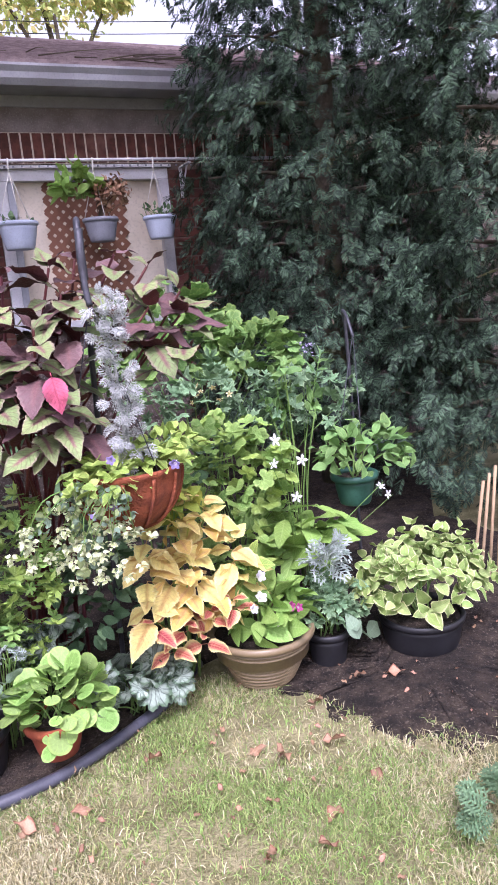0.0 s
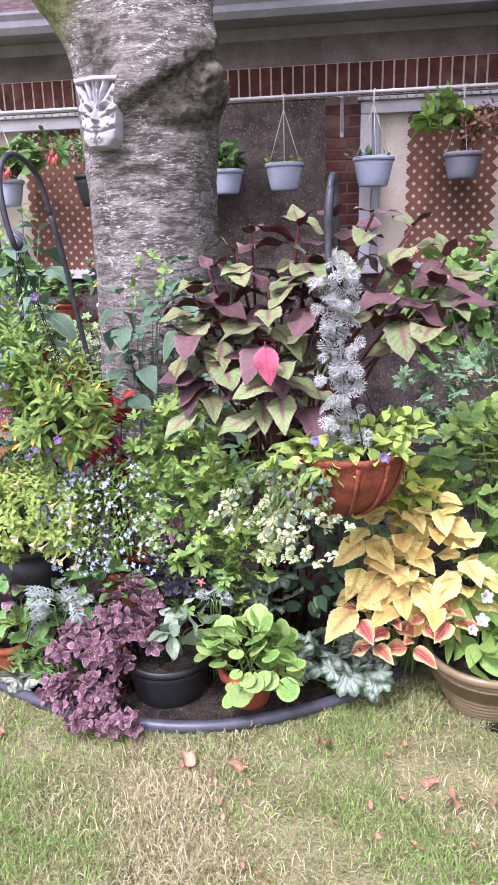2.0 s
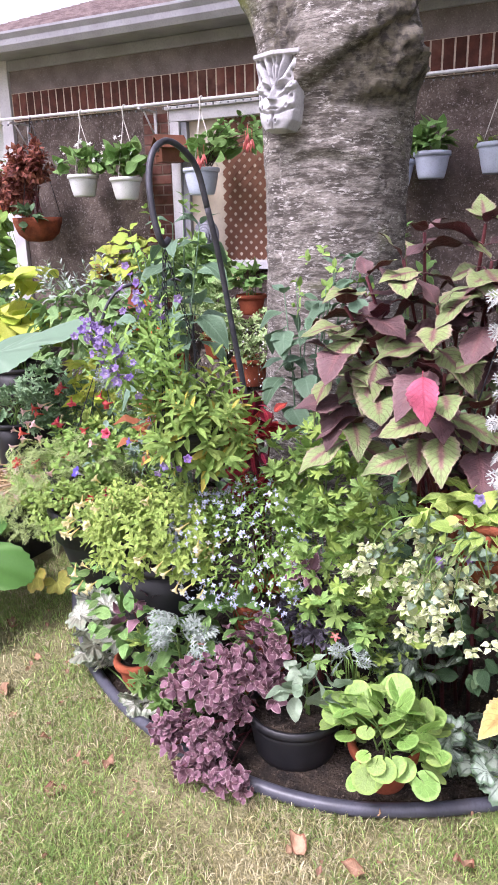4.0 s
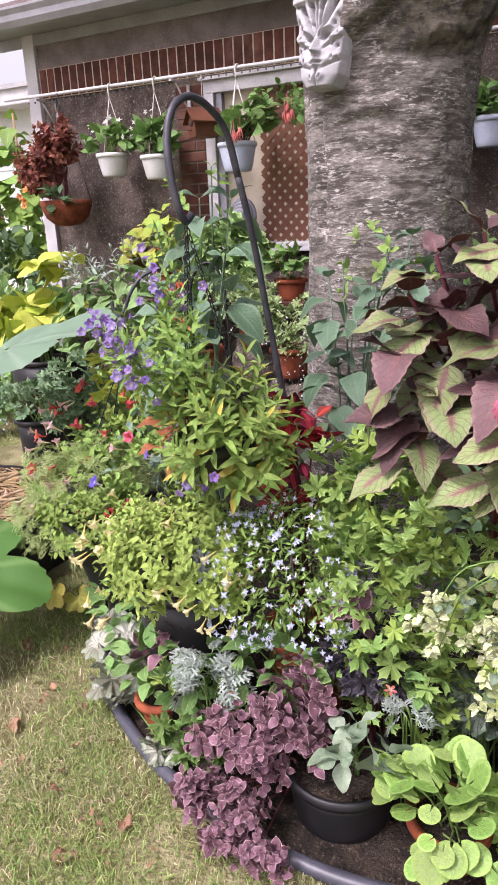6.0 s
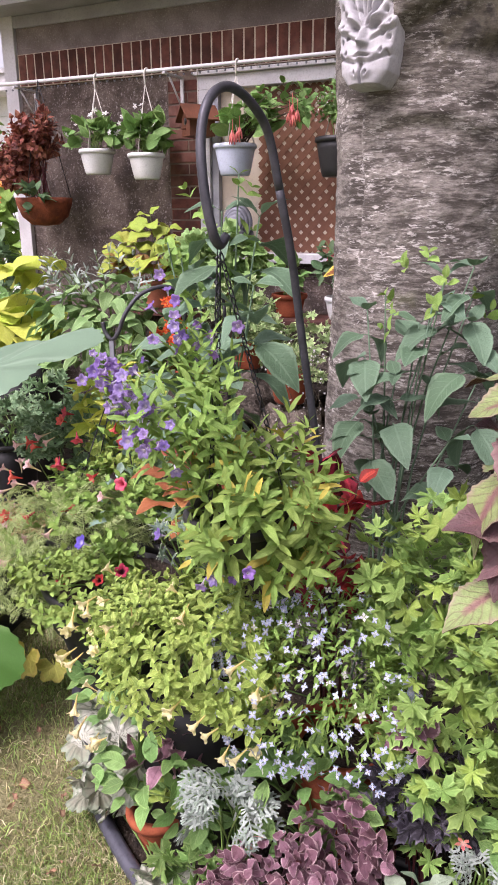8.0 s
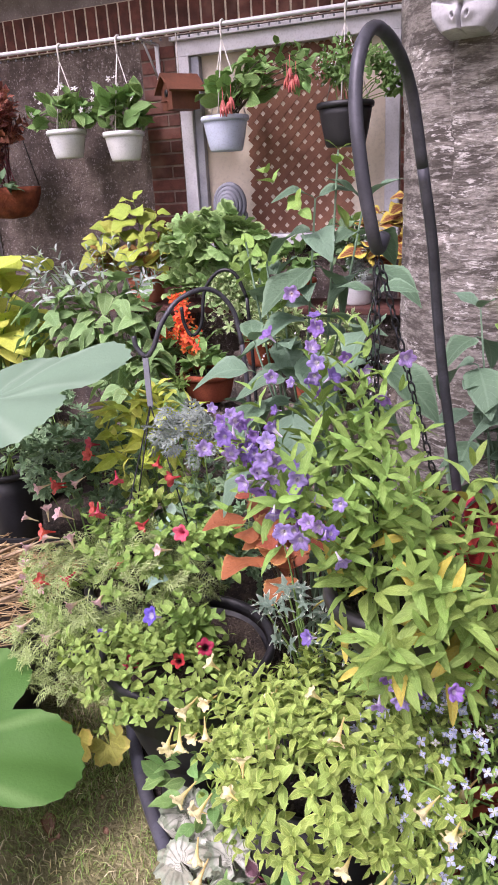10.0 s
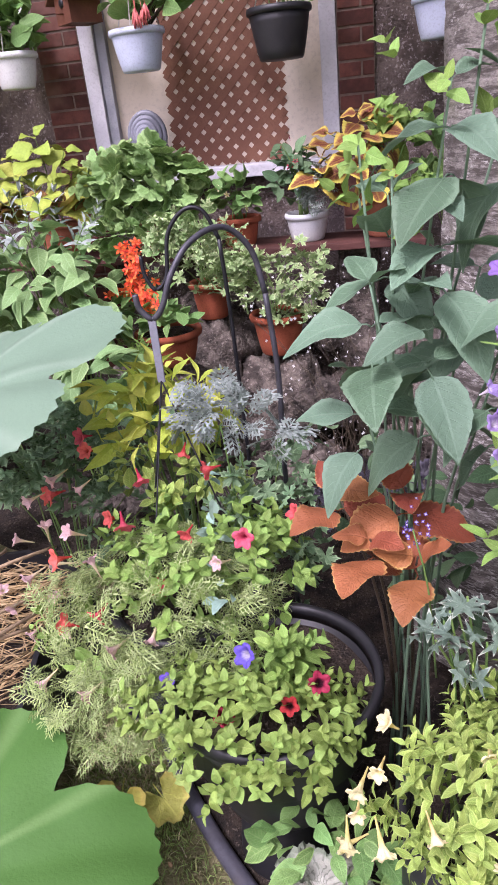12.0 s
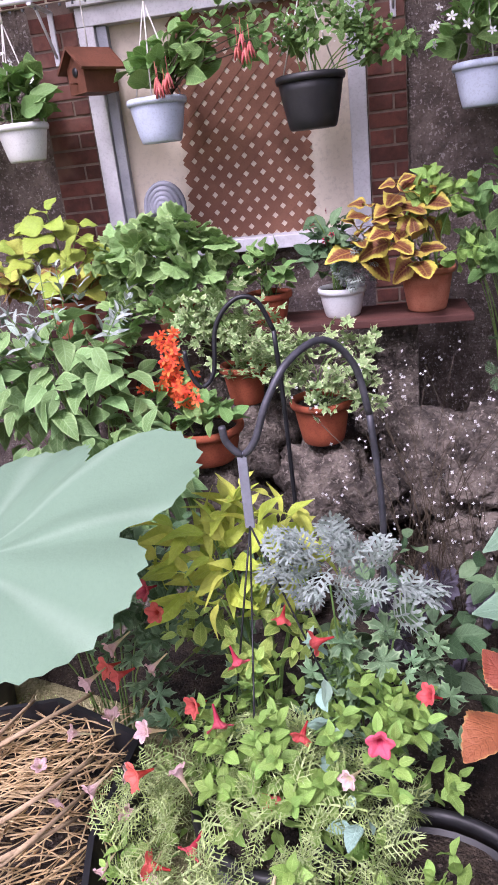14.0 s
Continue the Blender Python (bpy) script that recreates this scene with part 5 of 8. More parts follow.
low_tops = [np.array((x, 2.03, z)) for x, z in ((0.74, 0.36), (0.84, 0.33), (0.93, 0.35), (1.01, 0.37), (0.79, 0.27), (0.90, 0.27))]
leaves_as_parts(g, tiers(low_tops, 2, 0.098, 0.03, (0, -0.6, 0)), T_COLEUS, LM["coleus_ember"], label="red-centred coleus leaf")
en = tops + low_tops
stems(g, (0.92, 2.25, 0.02), en, LM["stem"], 0.006, 0.003)
fr = thing("lime_coleus", (0.86, 2.3, 0.02), "frilly lime-yellow coleus behind the basket", "plant")
ms, en = whorls(6, (0.83, 2.15, 0.72), (0.12, 0.06, 0.07), 0.10, 3)
leaves_as_parts(fr, ms, T_COLEUS, LM["coleus_lime"])
stems(fr, (0.86, 2.3, 0.02), en, LM["stem"], 0.005)

# ==== hanging bowl, silver artemisia and the tall coleus ====
hk = thing("shepherd_hook", (0.68, 2.34, 0), "grey iron shepherd hook with a narrow arched top", "hook")
part("pole", raw_mesh("pole", *tube([(0.68, 2.34, -0.1), (0.675, 2.25, 0.6), (0.665, 2.10, 1.35), (0.66, 2.07, 1.56), (0.655, 2.03, 1.595), (0.648, 1.99, 1.56), (0.645, 1.97, 1.42), (0.65, 1.96, 1.36)], [0.009], 10, 6), mat=M["iron"]), None, hk)
part("strap", raw_mesh("strap", *tube([(0.647, 1.978, 1.43), (0.645, 1.975, 1.5), (0.65, 1.99, 1.565)], [0.012], 6, 4), mat=M["iron"]), None, hk)
g = thing("hanging_basket", (0.69, 1.95, 0.72), "terracotta-coloured hanging bowl with trailing foliage and petunias", "hanging basket")
bowl_prof = [(0.001, 0.0), (0.05, 0.004), (0.10, 0.03), (0.135, 0.075), (0.155, 0.13), (0.16, 0.172), (0.168, 0.18), (0.166, 0.19), (0.155, 0.19), (0.15, 0.17), (0.1, 0.15)]
part("bowl", raw_mesh("bowl", *lathe(bowl_prof, 48, (0.69, 1.95, 0.715), 0.02, 16), mat=M["coir"]), None, g, "reddish-brown ridged bowl")
ribs_ = []
for i in range(12):
    a = i * math.pi / 6 + 0.2
    ribs_.append(tube([(0.69 + r * 1.03 * math.cos(a + 0.3 * z), 1.95 + r * 1.03 * math.sin(a + 0.3 * z), 0.713 + z) for r, z in bowl_prof[1:6]], [0.006], 5, 3))
for r_ in ribs_:
    part("ridge", raw_mesh("ridge", *r_, mat=M["coir"]), None, g)
part("soil", raw_mesh("soil", *lathe([(0.001, 0.165), (0.15, 0.162)], 24, (0.69, 1.95, 0.715)), mat=M["soil"]), None, g)
for a in (0.9, 3.0, 5.1):
    part("wire", raw_mesh("wire", *tube([(0.69 + 0.158 * math.cos(a), 1.95 + 0.158 * math.sin(a), 0.9), (0.65, 1.96, 1.37)], [0.0018], 4), mat=M["iron"]), None, g)
ms = np.concatenate([crown(200, (0.70, 1.92, 0.91), (0.18, 0.14, 0.06), 0.055, low=-0.05, inner=0.4, face_up=0.55), crown(60, (0.84, 1.97, 0.95), (0.1, 0.08, 0.05), 0.045, low=-0.3), crown(70, (0.61, 1.83, 0.885), (0.13, 0.06, 0.05), 0.045, low=-0.6, inner=0.4)])
leaves_joined(g, ms, T_OVATE, LM["light_green"])
stems(g, (0.69, 1.95, 0.88), ends_of(ms), LM["stem"], 0.003)
flowers(g, [(0.56, 1.79, 0.82), (0.62, 1.79, 0.83), (0.625, 1.80, 0.955), (0.80, 1.80, 0.92)], T_FUNNEL, FM["lilac"], 0.0320, (0, -0.8, -0.3))
# trailing hop-like bracts
strands, cones, tiny = [], [], []
for i in range(24):
    a = RNG.uniform(2.9, 4.45)
    s = np.array([0.69 + 0.15 * math.cos(a), 1.95 + 0.15 * math.sin(a), 0.88])
    e = s + np.array([RNG.uniform(-0.17, 0.06), RNG.uniform(-0.06, 0.0), RNG.uniform(-0.22, -0.02)])
    mid = (s + e) / 2 + np.array([RNG.uniform(-0.05, 0.02), -0.04, 0.05])
    strands.append(tube([s, mid, e], [0.0018, 0.001], 4, 4))
    for f in np.linspace(0.15, 1, 7):
        q = s * (1 - f) ** 2 + 2 * mid * f * (1 - f) + e * f * f
        tiny.append(q)
    for j in range(3):
        cones.append(e + RNG.normal(size=3) * [0.022, 0.015, 0.02])
for s_ in strands:
    part("strand", raw_mesh("strand", *s_, mat=LM["stem"]), None, g)
tiny = np.array(tiny)
leaves_joined(g, frames_from(np.repeat(tiny, 2, 0), RNG.normal(size=(len(tiny) * 2, 3)), RNG.normal(size=(len(tiny) * 2, 3)) + [0, -0.5, 0.8], RNG.uniform(0.018, 0.03, len(tiny) * 2)), T_HEART, LM["trailing"], "trailing_leaves")
cones = np.array(cones)
cms = []
for q in cones:
    for j in range(9):
        a, h = j * 2.1, j * 0.0022
        cms.append((q + np.array([0, 0, -h]), np.array([math.cos(a), math.sin(a), -0.15]) + RNG.normal(size=3) * 0.35, np.array([math.cos(a) * 0.4, math.sin(a) * 0.4 - 0.3, 0.8]) + RNG.normal(size=3) * 0.3, 0.020 - 0.0008 * j))
leaves_joined(g, frames_from(*[np.array([c[i] for c in cms]) for i in range(4)]), T_HEART, LM["bract"], "trailing_bloom", "pale green hop-like bracts")

g = thing("artemisia", (0.68, 1.9, 0.87), "silvery white lacy artemisia rising from hanging bowl", "plant")
tufts = []
for i in range(22):
    z = 1.385 - 0.0215 * i
    c = np.array((0.668 + 0.0012 * i + 0.030 * math.sin(i * 2.3), 1.86 + 0.02 * math.cos(i * 2.3), z))
    n = 8
    out = RNG.normal(size=(n, 3)) * [0.8, 0.6, 0.55] + [0.25 * math.sin(i * 2.3), -0.55, 0.15]
    tufts.append(frames_from(np.repeat(c[None], n, 0), out, RNG.normal(size=(n, 3)) * 0.4 + [0, -0.6, 0.9], RNG.uniform(0.026, 0.048, n)))
leaves_joined(g, np.concatenate(tufts), [lacy(4, 0.95, 0.085, True, 40 + i, 0.25) for i in range(3)], LM["silver"])
stems(g, (0.70, 1.92, 0.87), [np.array((0.66, 1.86, 1.38)), np.array((0.68, 1.87, 1.2)), np.array((0.70, 1.86, 1.1))], LM["silver"], 0.004)


g = thing("tall_coleus", (0.46, 2.5, 0.02), "tall burgundy and green coleus with large leaves", "plant")
dusk = two_faced(T_COLEUS, LM["coleus_dusk"], LM["coleus_under"])
tops = []
for z, y, xs in ((1.46, 2.06, (0.44, 0.53, 0.62)), (1.38, 2.03, (0.33, 0.42, 0.51, 0.60)), (1.28, 2.0, (0.29, 0.38, 0.47, 0.56)), (1.19, 1.98, (0.29, 0.37, 0.46, 0.55)), (1.10, 1.97, (0.34, 0.43, 0.52, 0.60))):
    tops += [np.array((x, y, z)) + RNG.normal(size=3) * [0.02, 0.03, 0.02] for x in xs]
side_tops = [np.array(q) for q in ((0.76, 2.08, 1.50), (0.86, 2.10, 1.46), (0.95, 2.08, 1.38), (0.83, 2.02, 1.34), (0.93, 2.04, 1.31), (0.84, 2.04, 1.26), (0.78, 2.06, 1.34))]
for m_ in np.concatenate([tiers(tops, 4, 0.13, 0.042, (0, -0.2, 0), 0.22), tiers(side_tops, 3, 0.145, 0.05, (0, -0.2, 0), 0.15)]):
    part("leaf", dusk[int(RNG.integers(len(dusk)))], None, g, "", Matrix([list(r) for r in m_]))
pk = frames_from(np.array([[0.50, 1.80, 1.205]]), np.array([[0.12, -0.25, -1.0]]), np.array([[-0.1, -1.0, 0.3]]), [0.1])
leaves_as_parts(g, pk, T_COLEUS[:1], LM["coleus_pink"], label="single hot pink coleus leaf")
stems(g, (0.46, 2.5, 0.02), tops + side_tops, LM["stem_red"], 0.007, 0.004, spread=0.06, most=28)

# ==== front of the ring ====
g = thing("potted_round_leaf_plant", (0.40, 2.03, 0.02), "bright green round-leaved plant in a small terracotta pot", "potted plant")
pot(g, (0.40, 2.03, 0.015), 0.085, 0.06, 0.13, M["terracotta"])
ms = crown(105, (0.42, 1.98, 0.20), (0.165, 0.12, 0.14), 0.06, low=-0.6, inner=0.7, face_up=0.5, spread=0.35, jitter=0.3)
leaves_as_parts(g, ms, T_ROUND, LM["bright_round"])
stems(g, (0.40, 2.03, 0.12), ends_of(ms, 0.5), LM["stem"], 0.003)
for at, n, rad, sz in (((0.68, 2.08, 0.13), 34, (0.17, 0.12, 0.11), 0.12), ((0.44, 2.26, 0.27), 16, (0.14, 0.08, 0.10), 0.12)):
    g = thing("heuchera", (at[0], at[1] + 0.03, 0.02), "silver-leaved heuchera with dark veins in the bed", "plant", "silver heucheras")
    ms = crown(n, at, rad, sz, low=-0.4, inner=0.5, face_up=0.4)
    leaves_as_parts(g, ms, T_HEUCH, LM["heuchera"])
    stems(g, (at[0], at[1] + 0.03, 0.02), ends_of(ms, 1), LM["stem"], 0.003)
g = thing("potted_sage", (0.13, 2.06, 0.02), "grey-green sage in a round black plastic pot", "potted plant")
pot(g, (0.13, 2.06, 0.015), 0.135, 0.115, 0.15, M["black_plastic"], 0.006)
ms, en = whorls(5, (0.22, 1.93, 0.32), (0.08, 0.05, 0.06), 0.095, 2, lift=0.7)
leaves_as_parts(g, ms, T_SAGE, LM["sage"])
stems(g, (0.15, 2.05, 0.13), en, LM["stem"], 0.004)
g = thing("purple_coleus", (0.02, 2.08, 0.02), "trailing purple coleus with pale pink leaf edges", "plant")
ms = np.concatenate([whorls(50, (0.04, 2.0, 0.30), (0.12, 0.09, 0.14), 0.055, 3, lift=0.3)[0], whorls(42, (-0.08, 1.93, 0.22), (0.15, 0.07, 0.10), 0.055, 3, lift=0.2)[0], whorls(46, (-0.08, 1.84, 0.12), (0.13, 0.06, 0.09), 0.05, 3, lift=0.2)[0], whorls(32, (0.0, 1.80, 0.07), (0.12, 0.04, 0.05), 0.048, 3, lift=0.1)[0]])
ms[:, :3, :3] *= 0.78
leaves_joined(g, ms, T_WIDE, LM["coleus_purple"])
stems(g, (0.02, 2.08, 0.02), ends_of(ms, 0.2), LM["stem_red"], 0.003)
g = thing("purple_coleus", (0.1, 2.2, 0.02), "upright purple coleus shoot with pale pink edges", "plant")
ms, en = whorls(4, (0.12, 2.13, 0.56), (0.06, 0.05, 0.05), 0.075, 2, lift=0.5)
leaves_as_parts(g, ms, T_COLEUS[:2], LM["coleus_purple"])
stems(g, (0.1, 2.2, 0.02), en, LM["stem_red"], 0.003)
g = thing("dark_heuchera", (0.17, 2.2, 0.02), "near-black ruffled heuchera growing among purple coleus", "plant")
ms = crown(75, (0.17, 2.14, 0.40), (0.12, 0.09, 0.13), 0.07, low=-0.6, inner=0.4, face_up=0.35)
leaves_joined(g, ms, T_CUT, LM["heuchera_dark"])
stems(g, (0.17, 2.2, 0.02), ends_of(ms), LM["stem_red"], 0.003)
g = thing("begonia", (-0.05, 2.2, 0.02), "green begonia with rounded leaves and pink flowers", "plant")
ms = np.concatenate([crown(90, (-0.08, 2.1, 0.32), (0.18, 0.1, 0.15), 0.07, low=-0.5), crown(45, (-0.32, 2.08, 0.2), (0.16, 0.07, 0.12), 0.06, low=-0.4), crown(40, (-0.68, 2.28, 0.26), (0.14, 0.09, 0.14), 0.06, low=-0.4), crown(14, (0.27, 2.1, 0.38), (0.06, 0.05, 0.06), 0.06), crown(46, (-0.38, 2.02, 0.28), (0.17, 0.05, 0.13), 0.06, low=-0.7)])
leaves_as_parts(g, ms, T_OVATE, LM["mid_green"])
stems(g, (-0.05, 2.2, 0.02), ends_of(ms), LM["stem"], 0.003)
flowers(g, [(-0.1, 1.93, 0.36), (0.255, 2.03, 0.42), (-0.14, 1.97, 0.28)], T_STAR, FM["coral"], 0.0280)
g = thing("dusty_miller", (-0.22, 2.05, 0.02), "silver dusty miller by the edging tube", "plant")
ms = crown(24, (-0.2, 2.02, 0.32), (0.1, 0.07, 0.1), 0.08, low=-0.5, lift=0.3)
leaves_joined(g, ms, T_DUSTY, LM["silver_green"])
ms2 = crown(26, (-0.24, 1.99, 0.13), (0.13, 0.06, 0.08), 0.08, low=-0.5)
leaves_joined(g, ms2, T_CUT, LM["geranium"], "lower_foliage")
stems(g, (-0.22, 2.05, 0.02), ends_of(ms, 0.5) + ends_of(ms2), LM["stem"], 0.003)
g = thing("dusty_miller", (0.29, 2.13, 0.02), "small silver dusty miller beside the sage", "plant")
ms = crown(10, (0.29, 2.06, 0.35), (0.05, 0.04, 0.04), 0.06)
leaves_joined(g, ms, T_DUSTY, LM["silver_green"])
stems(g, (0.29, 2.13, 0.02), ends_of(ms, 1), LM["stem"], 0.003)
g = thing("small_terracotta_pot", (-0.46, 2.12, 0.02), "small terracotta pot with a thin green plant", "potted plant")
pot(g, (-0.46, 2.12, 0.015), 0.06, 0.042, 0.11, M["terracotta"])
ms = crown(24, (-0.43, 2.12, 0.2), (0.1, 0.07, 0.08), 0.06, low=-0.3)
leaves_as_parts(g, ms, T_OVATE, LM["light_green"])
stems(g, (-0.46, 2.12, 0.1), ends_of(ms), LM["stem"], 0.003)
g = thing("heuchera", (-0.6, 2.2, 0.02), "pale silvery heuchera spilling over the edging", "plant", "silver heucheras")
ms = np.concatenate([crown(24, (-0.58, 2.13, 0.2), (0.13, 0.08, 0.1), 0.095, low=-0.5), crown(8, (-0.36, 2.0, 0.06), (0.08, 0.04, 0.04), 0.09)])
leaves_as_parts(g, ms, T_HEUCH, LM["heuchera_pale"])
stems(g, (-0.6, 2.2, 0.02), ends_of(ms, 1), LM["stem"], 0.003)
g = thing("heuchera", (-0.78, 2.4, 0.02), "pale heuchera beside the black petunia pot", "plant", "silver heucheras")
ms = np.concatenate([crown(14, (-0.70, 2.28, 0.14), (0.10, 0.06, 0.10), 0.095, low=-0.4), crown(12, (-0.60, 2.10, 0.08), (0.12, 0.05, 0.05), 0.09, low=-0.3)])
leaves_as_parts(g, ms, T_HEUCH, LM["heuchera_pale"])
stems(g, (-0.75, 2.4, 0.02), ends_of(ms, 1), LM["stem"], 0.003)
g = thing("purple_coleus", (-0.42, 2.18, 0.02), "small purple coleus beside the terracotta pot", "plant")
ms, en = whorls(6, (-0.42, 2.1, 0.30), (0.09, 0.06, 0.07), 0.07, 2)
leaves_as_parts(g, ms, T_COLEUS[:2], LM["coleus_purple"])
stems(g, (-0.42, 2.18, 0.02), en, LM["stem_red"], 0.003)

# lobelia
g = thing("potted_lobelia", (-0.05, 2.25, 0), "pale blue trailing lobelia in a terracotta pot", "potted plant")
pot(g, (-0.05, 2.27, 0.015), 0.11, 0.085, 0.36, M["terracotta"])
ms = crown(1900, (-0.08, 2.2, 0.57), (0.22, 0.17, 0.2), 0.024, low=-0.6, inner=0.6, jitter=0.6)
leaves_joined(g, ms, T_LANCE, LM["fresh_green"])
flower_mass(g, around((-0.08, 2.19, 0.55), (0.235, 0.185, 0.21), 420), T_TINY, FM["blue"], 0.018)
flower_mass(g, around((-0.08, 2.19, 0.56), (0.235, 0.185, 0.2), 40), T_TINY, FM["white"], 0.0174, name="white_blossom")
stems(g, (-0.05, 2.25, 0.4), ends_of(ms, 0.08), LM["stem"], 0.002)
# cream calibrachoa
g = thing("potted_calibrachoa", (-0.46, 2.26, 0), "cream-flowered calibrachoa in a large black pot", "potted plant")
pot(g, (-0.42, 2.25, 0.015), 0.14, 0.15, 0.44, M["black_plastic"], 0.008)
ms, en = whorls(340, (-0.345, 2.13, 0.60), (0.245, 0.21, 0.18), 0.037, 4, low=-0.6, inner=0.65, lift=0.5, gap=0.4)
leaves_joined(g, ms, [blade(0.4, 0.9, 0.75, 5, 3, 0.25, d, 0.04, seed=i) for i, d in enumerate((0.2, 0.4))], LM["light_green"])
stems(g, (-0.46, 2.25, 0.42), en, LM["stem"], 0.003)
flowers(g, around((-0.36, 2.10, 0.56), (0.26, 0.21, 0.19), 34, -0.6), T_TRUMPET, FM["cream"], 0.036, (-0.3, -0.7, -0.35))
flowers(g, [(-0.58, 2.15, 0.72), (-0.45, 1.97, 0.7)], T_FUNNEL, FM["cream"], 0.0384, (0, -0.4, 0.9))
# variegated ivy in the same corner
g = thing("variegated_ivy", (-0.45, 2.32, 0.45), "silver and cream variegated ivy behind the calibrachoa", "plant")
ms = np.concatenate([crown(40, (-0.44, 2.28, 0.77), (0.11, 0.08, 0.07), 0.05, low=-0.5), crown(12, (-0.36, 2.28, 0.74), (0.08, 0.05, 0.06), 0.05, low=-0.9)])
leaves_as_parts(g, ms, T_IVY, LM["ivy"])
stems(g, (-0.45, 2.32, 0.42), ends_of(ms), LM["stem"], 0.003)

# tall cut-leaf geranium
g = thing("scented_geranium", (0.10, 2.5, 0.02), "bushy bright green cut-leaf geranium", "plant")
ms = np.concatenate([crown(150, (0.13, 2.29, 0.74), (0.19, 0.15, 0.22), 0.085, low=-0.8, inner=0.4, face_up=0.4), crown(130, (0.22, 2.17, 0.56), (0.20, 0.13, 0.24), 0.075, low=-0.8), crown(110, (0.36, 2.16, 0.58), (0.17, 0.1, 0.24), 0.07, low=-0.8), crown(70, (0.27, 2.18, 0.32), (0.18, 0.1, 0.14), 0.065, low=-0.8)])
leaves_joined(g, ms, T_CUT, LM["geranium_lime"])
stems(g, (0.10, 2.5, 0.02), ends_of(ms, 0.3), LM["stem"])
# red coleus
g = thing("red_coleus", (-0.14, 2.5, 0.02), "dark red coleus glowing crimson at its heart", "plant")
ms, en = whorls(5, (-0.15, 2.42, 0.86), (0.1, 0.07, 0.10), 0.12, 3, lift=0.4)
leaves_as_parts(g, ms, T_COLEUS, LM["coleus_red"])
ms, en2 = whorls(5, (-0.1, 2.4, 0.66), (0.1, 0.07, 0.10), 0.10, 2, lift=0.2)
leaves_as_parts(g, ms, T_COLEUS, LM["coleus_red"])
stems(g, (-0.14, 2.5, 0.02), en + en2, LM["stem_red"], 0.006)


def hook_parts(owner, points, r, mat, split):
    """A garden hook: straight pole, then its arched and curled end."""
    part("pole", raw_mesh("pole", *tube(points[:split + 1], [r], 10, 6), mat=mat), None, owner)
    part("arch", raw_mesh("arch", *tube(points[split:], [r], 10, 6), mat=mat), None, owner)


# ==== the tall shepherd hook and its lime basket ====
hk = thing("shepherd_hook", (-0.13, 2.48, 0), "tall grey iron shepherd hook with wide arched top", "hook")
hook_parts(hk, [(-0.13, 2.48, -0.1), (-0.17, 2.475, 0.7), (-0.236, 2.441, 1.229), (-0.251, 2.406, 1.412), (-0.267, 2.381, 1.533), (-0.282, 2.358, 1.635), (-0.294, 2.306, 1.685), (-0.31, 2.246, 1.706), (-0.316, 2.184, 1.678), (-0.317, 2.154, 1.615), (-0.306, 2.142, 1.531), (-0.294, 2.147, 1.462), (-0.29, 2.165, 1.435), (-0.285, 2.185, 1.45)], 0.009, M["iron"], 4)
g = thing("hanging_basket", (-0.26, 2.18, 0.80), "hanging basket of yellow-green leaves and purple angelonia", "hanging basket")
pot(g, (-0.26, 2.18, 0.82), 0.10, 0.075, 0.10, M["black_plastic"])


def chain(owner, a, b, link=0.016):
    a, b = np.array(a), np.array(b)
    n = int(np.linalg.norm(b - a) / link)
    bits = []
    d = (b - a) / np.linalg.norm(b - a)
    u = np.cross(d, [0.3, 0.9, 0.1])
    u /= np.linalg.norm(u)
    w = np.cross(d, u)
    for i in range(n):
        c = a + d * link * (i + 0.5)
        s = u if i % 2 else w
        bits.append(tube([c + d * link * 0.62 * math.cos(q) + s * link * 0.3 * math.sin(q) for q in np.linspace(0, 2 * math.pi, 9)], [0.0014], 4))
    part("chain", raw_mesh("chain", *stack(bits), mat=M["iron_black"]), None, owner, "black link chain")


for a in (0.4, 2.5, 4.6):
    chain(g, (-0.26 + 0.105 * math.cos(a), 2.18 + 0.105 * math.sin(a), 0.91), (-0.29, 2.165, 1.43))
ms, en = whorls(95, (-0.20, 2.16, 0.95), (0.19, 0.16, 0.19), 0.074, 4, low=-0.85, inner=0.6, lift=0.8, gap=0.3)
leaves_joined(g, ms, T_LANCE, leaf_mat("lime_lance", rgb("7f9c48"), vein=rgb("a3b76a"), alt=rgb("b5ae45"), share=0.1, vary=0.22))
stems(g, (-0.25, 2.2, 0.9), en, LM["stem"], 0.003)
g = thing("angelonia", (-0.34, 2.2, 0.9), "angelonia with spikes of violet-purple flowers", "plant")
ms, en = whorls(56, (-0.33, 2.10, 1.13), (0.17, 0.12, 0.2), 0.06, 4, low=-0.5, inner=0.5, lift=0.9, gap=0.5)
leaves_joined(g, ms, T_LANCE, LM["fresh_green"])
stems(g, (-0.32, 2.2, 0.88), en, LM["stem"], 0.0025)
sp = []
for i in range(54):
    f = RNG.random()
    sp.append(np.array((-0.475 + 0.15 * f, 2.03 - 0.02 * f, 1.225 - 0.125 * f)) + RNG.normal(size=3) * 0.02)
for c, n, r in (((-0.27, 2.14, 1.27), 6, (0.04, 0.03, 0.04)), ((-0.36, 2.13, 1.30), 8, (0.03, 0.03, 0.05)), ((-0.40, 2.18, 1.27), 5, (0.03, 0.03, 0.03)), ((-0.24, 2.03, 0.86), 7, (0.05, 0.02, 0.02))):
    sp += [np.array(c) + RNG.normal(size=3) * r for _ in range(n)]
flower_mass(g, sp[1::2], T_FUNNEL, FM["purple"], 0.024)
flower_mass(g, sp[::2], T_FUNNEL, FM["lilac"], 0.025, name="pale_blossom")

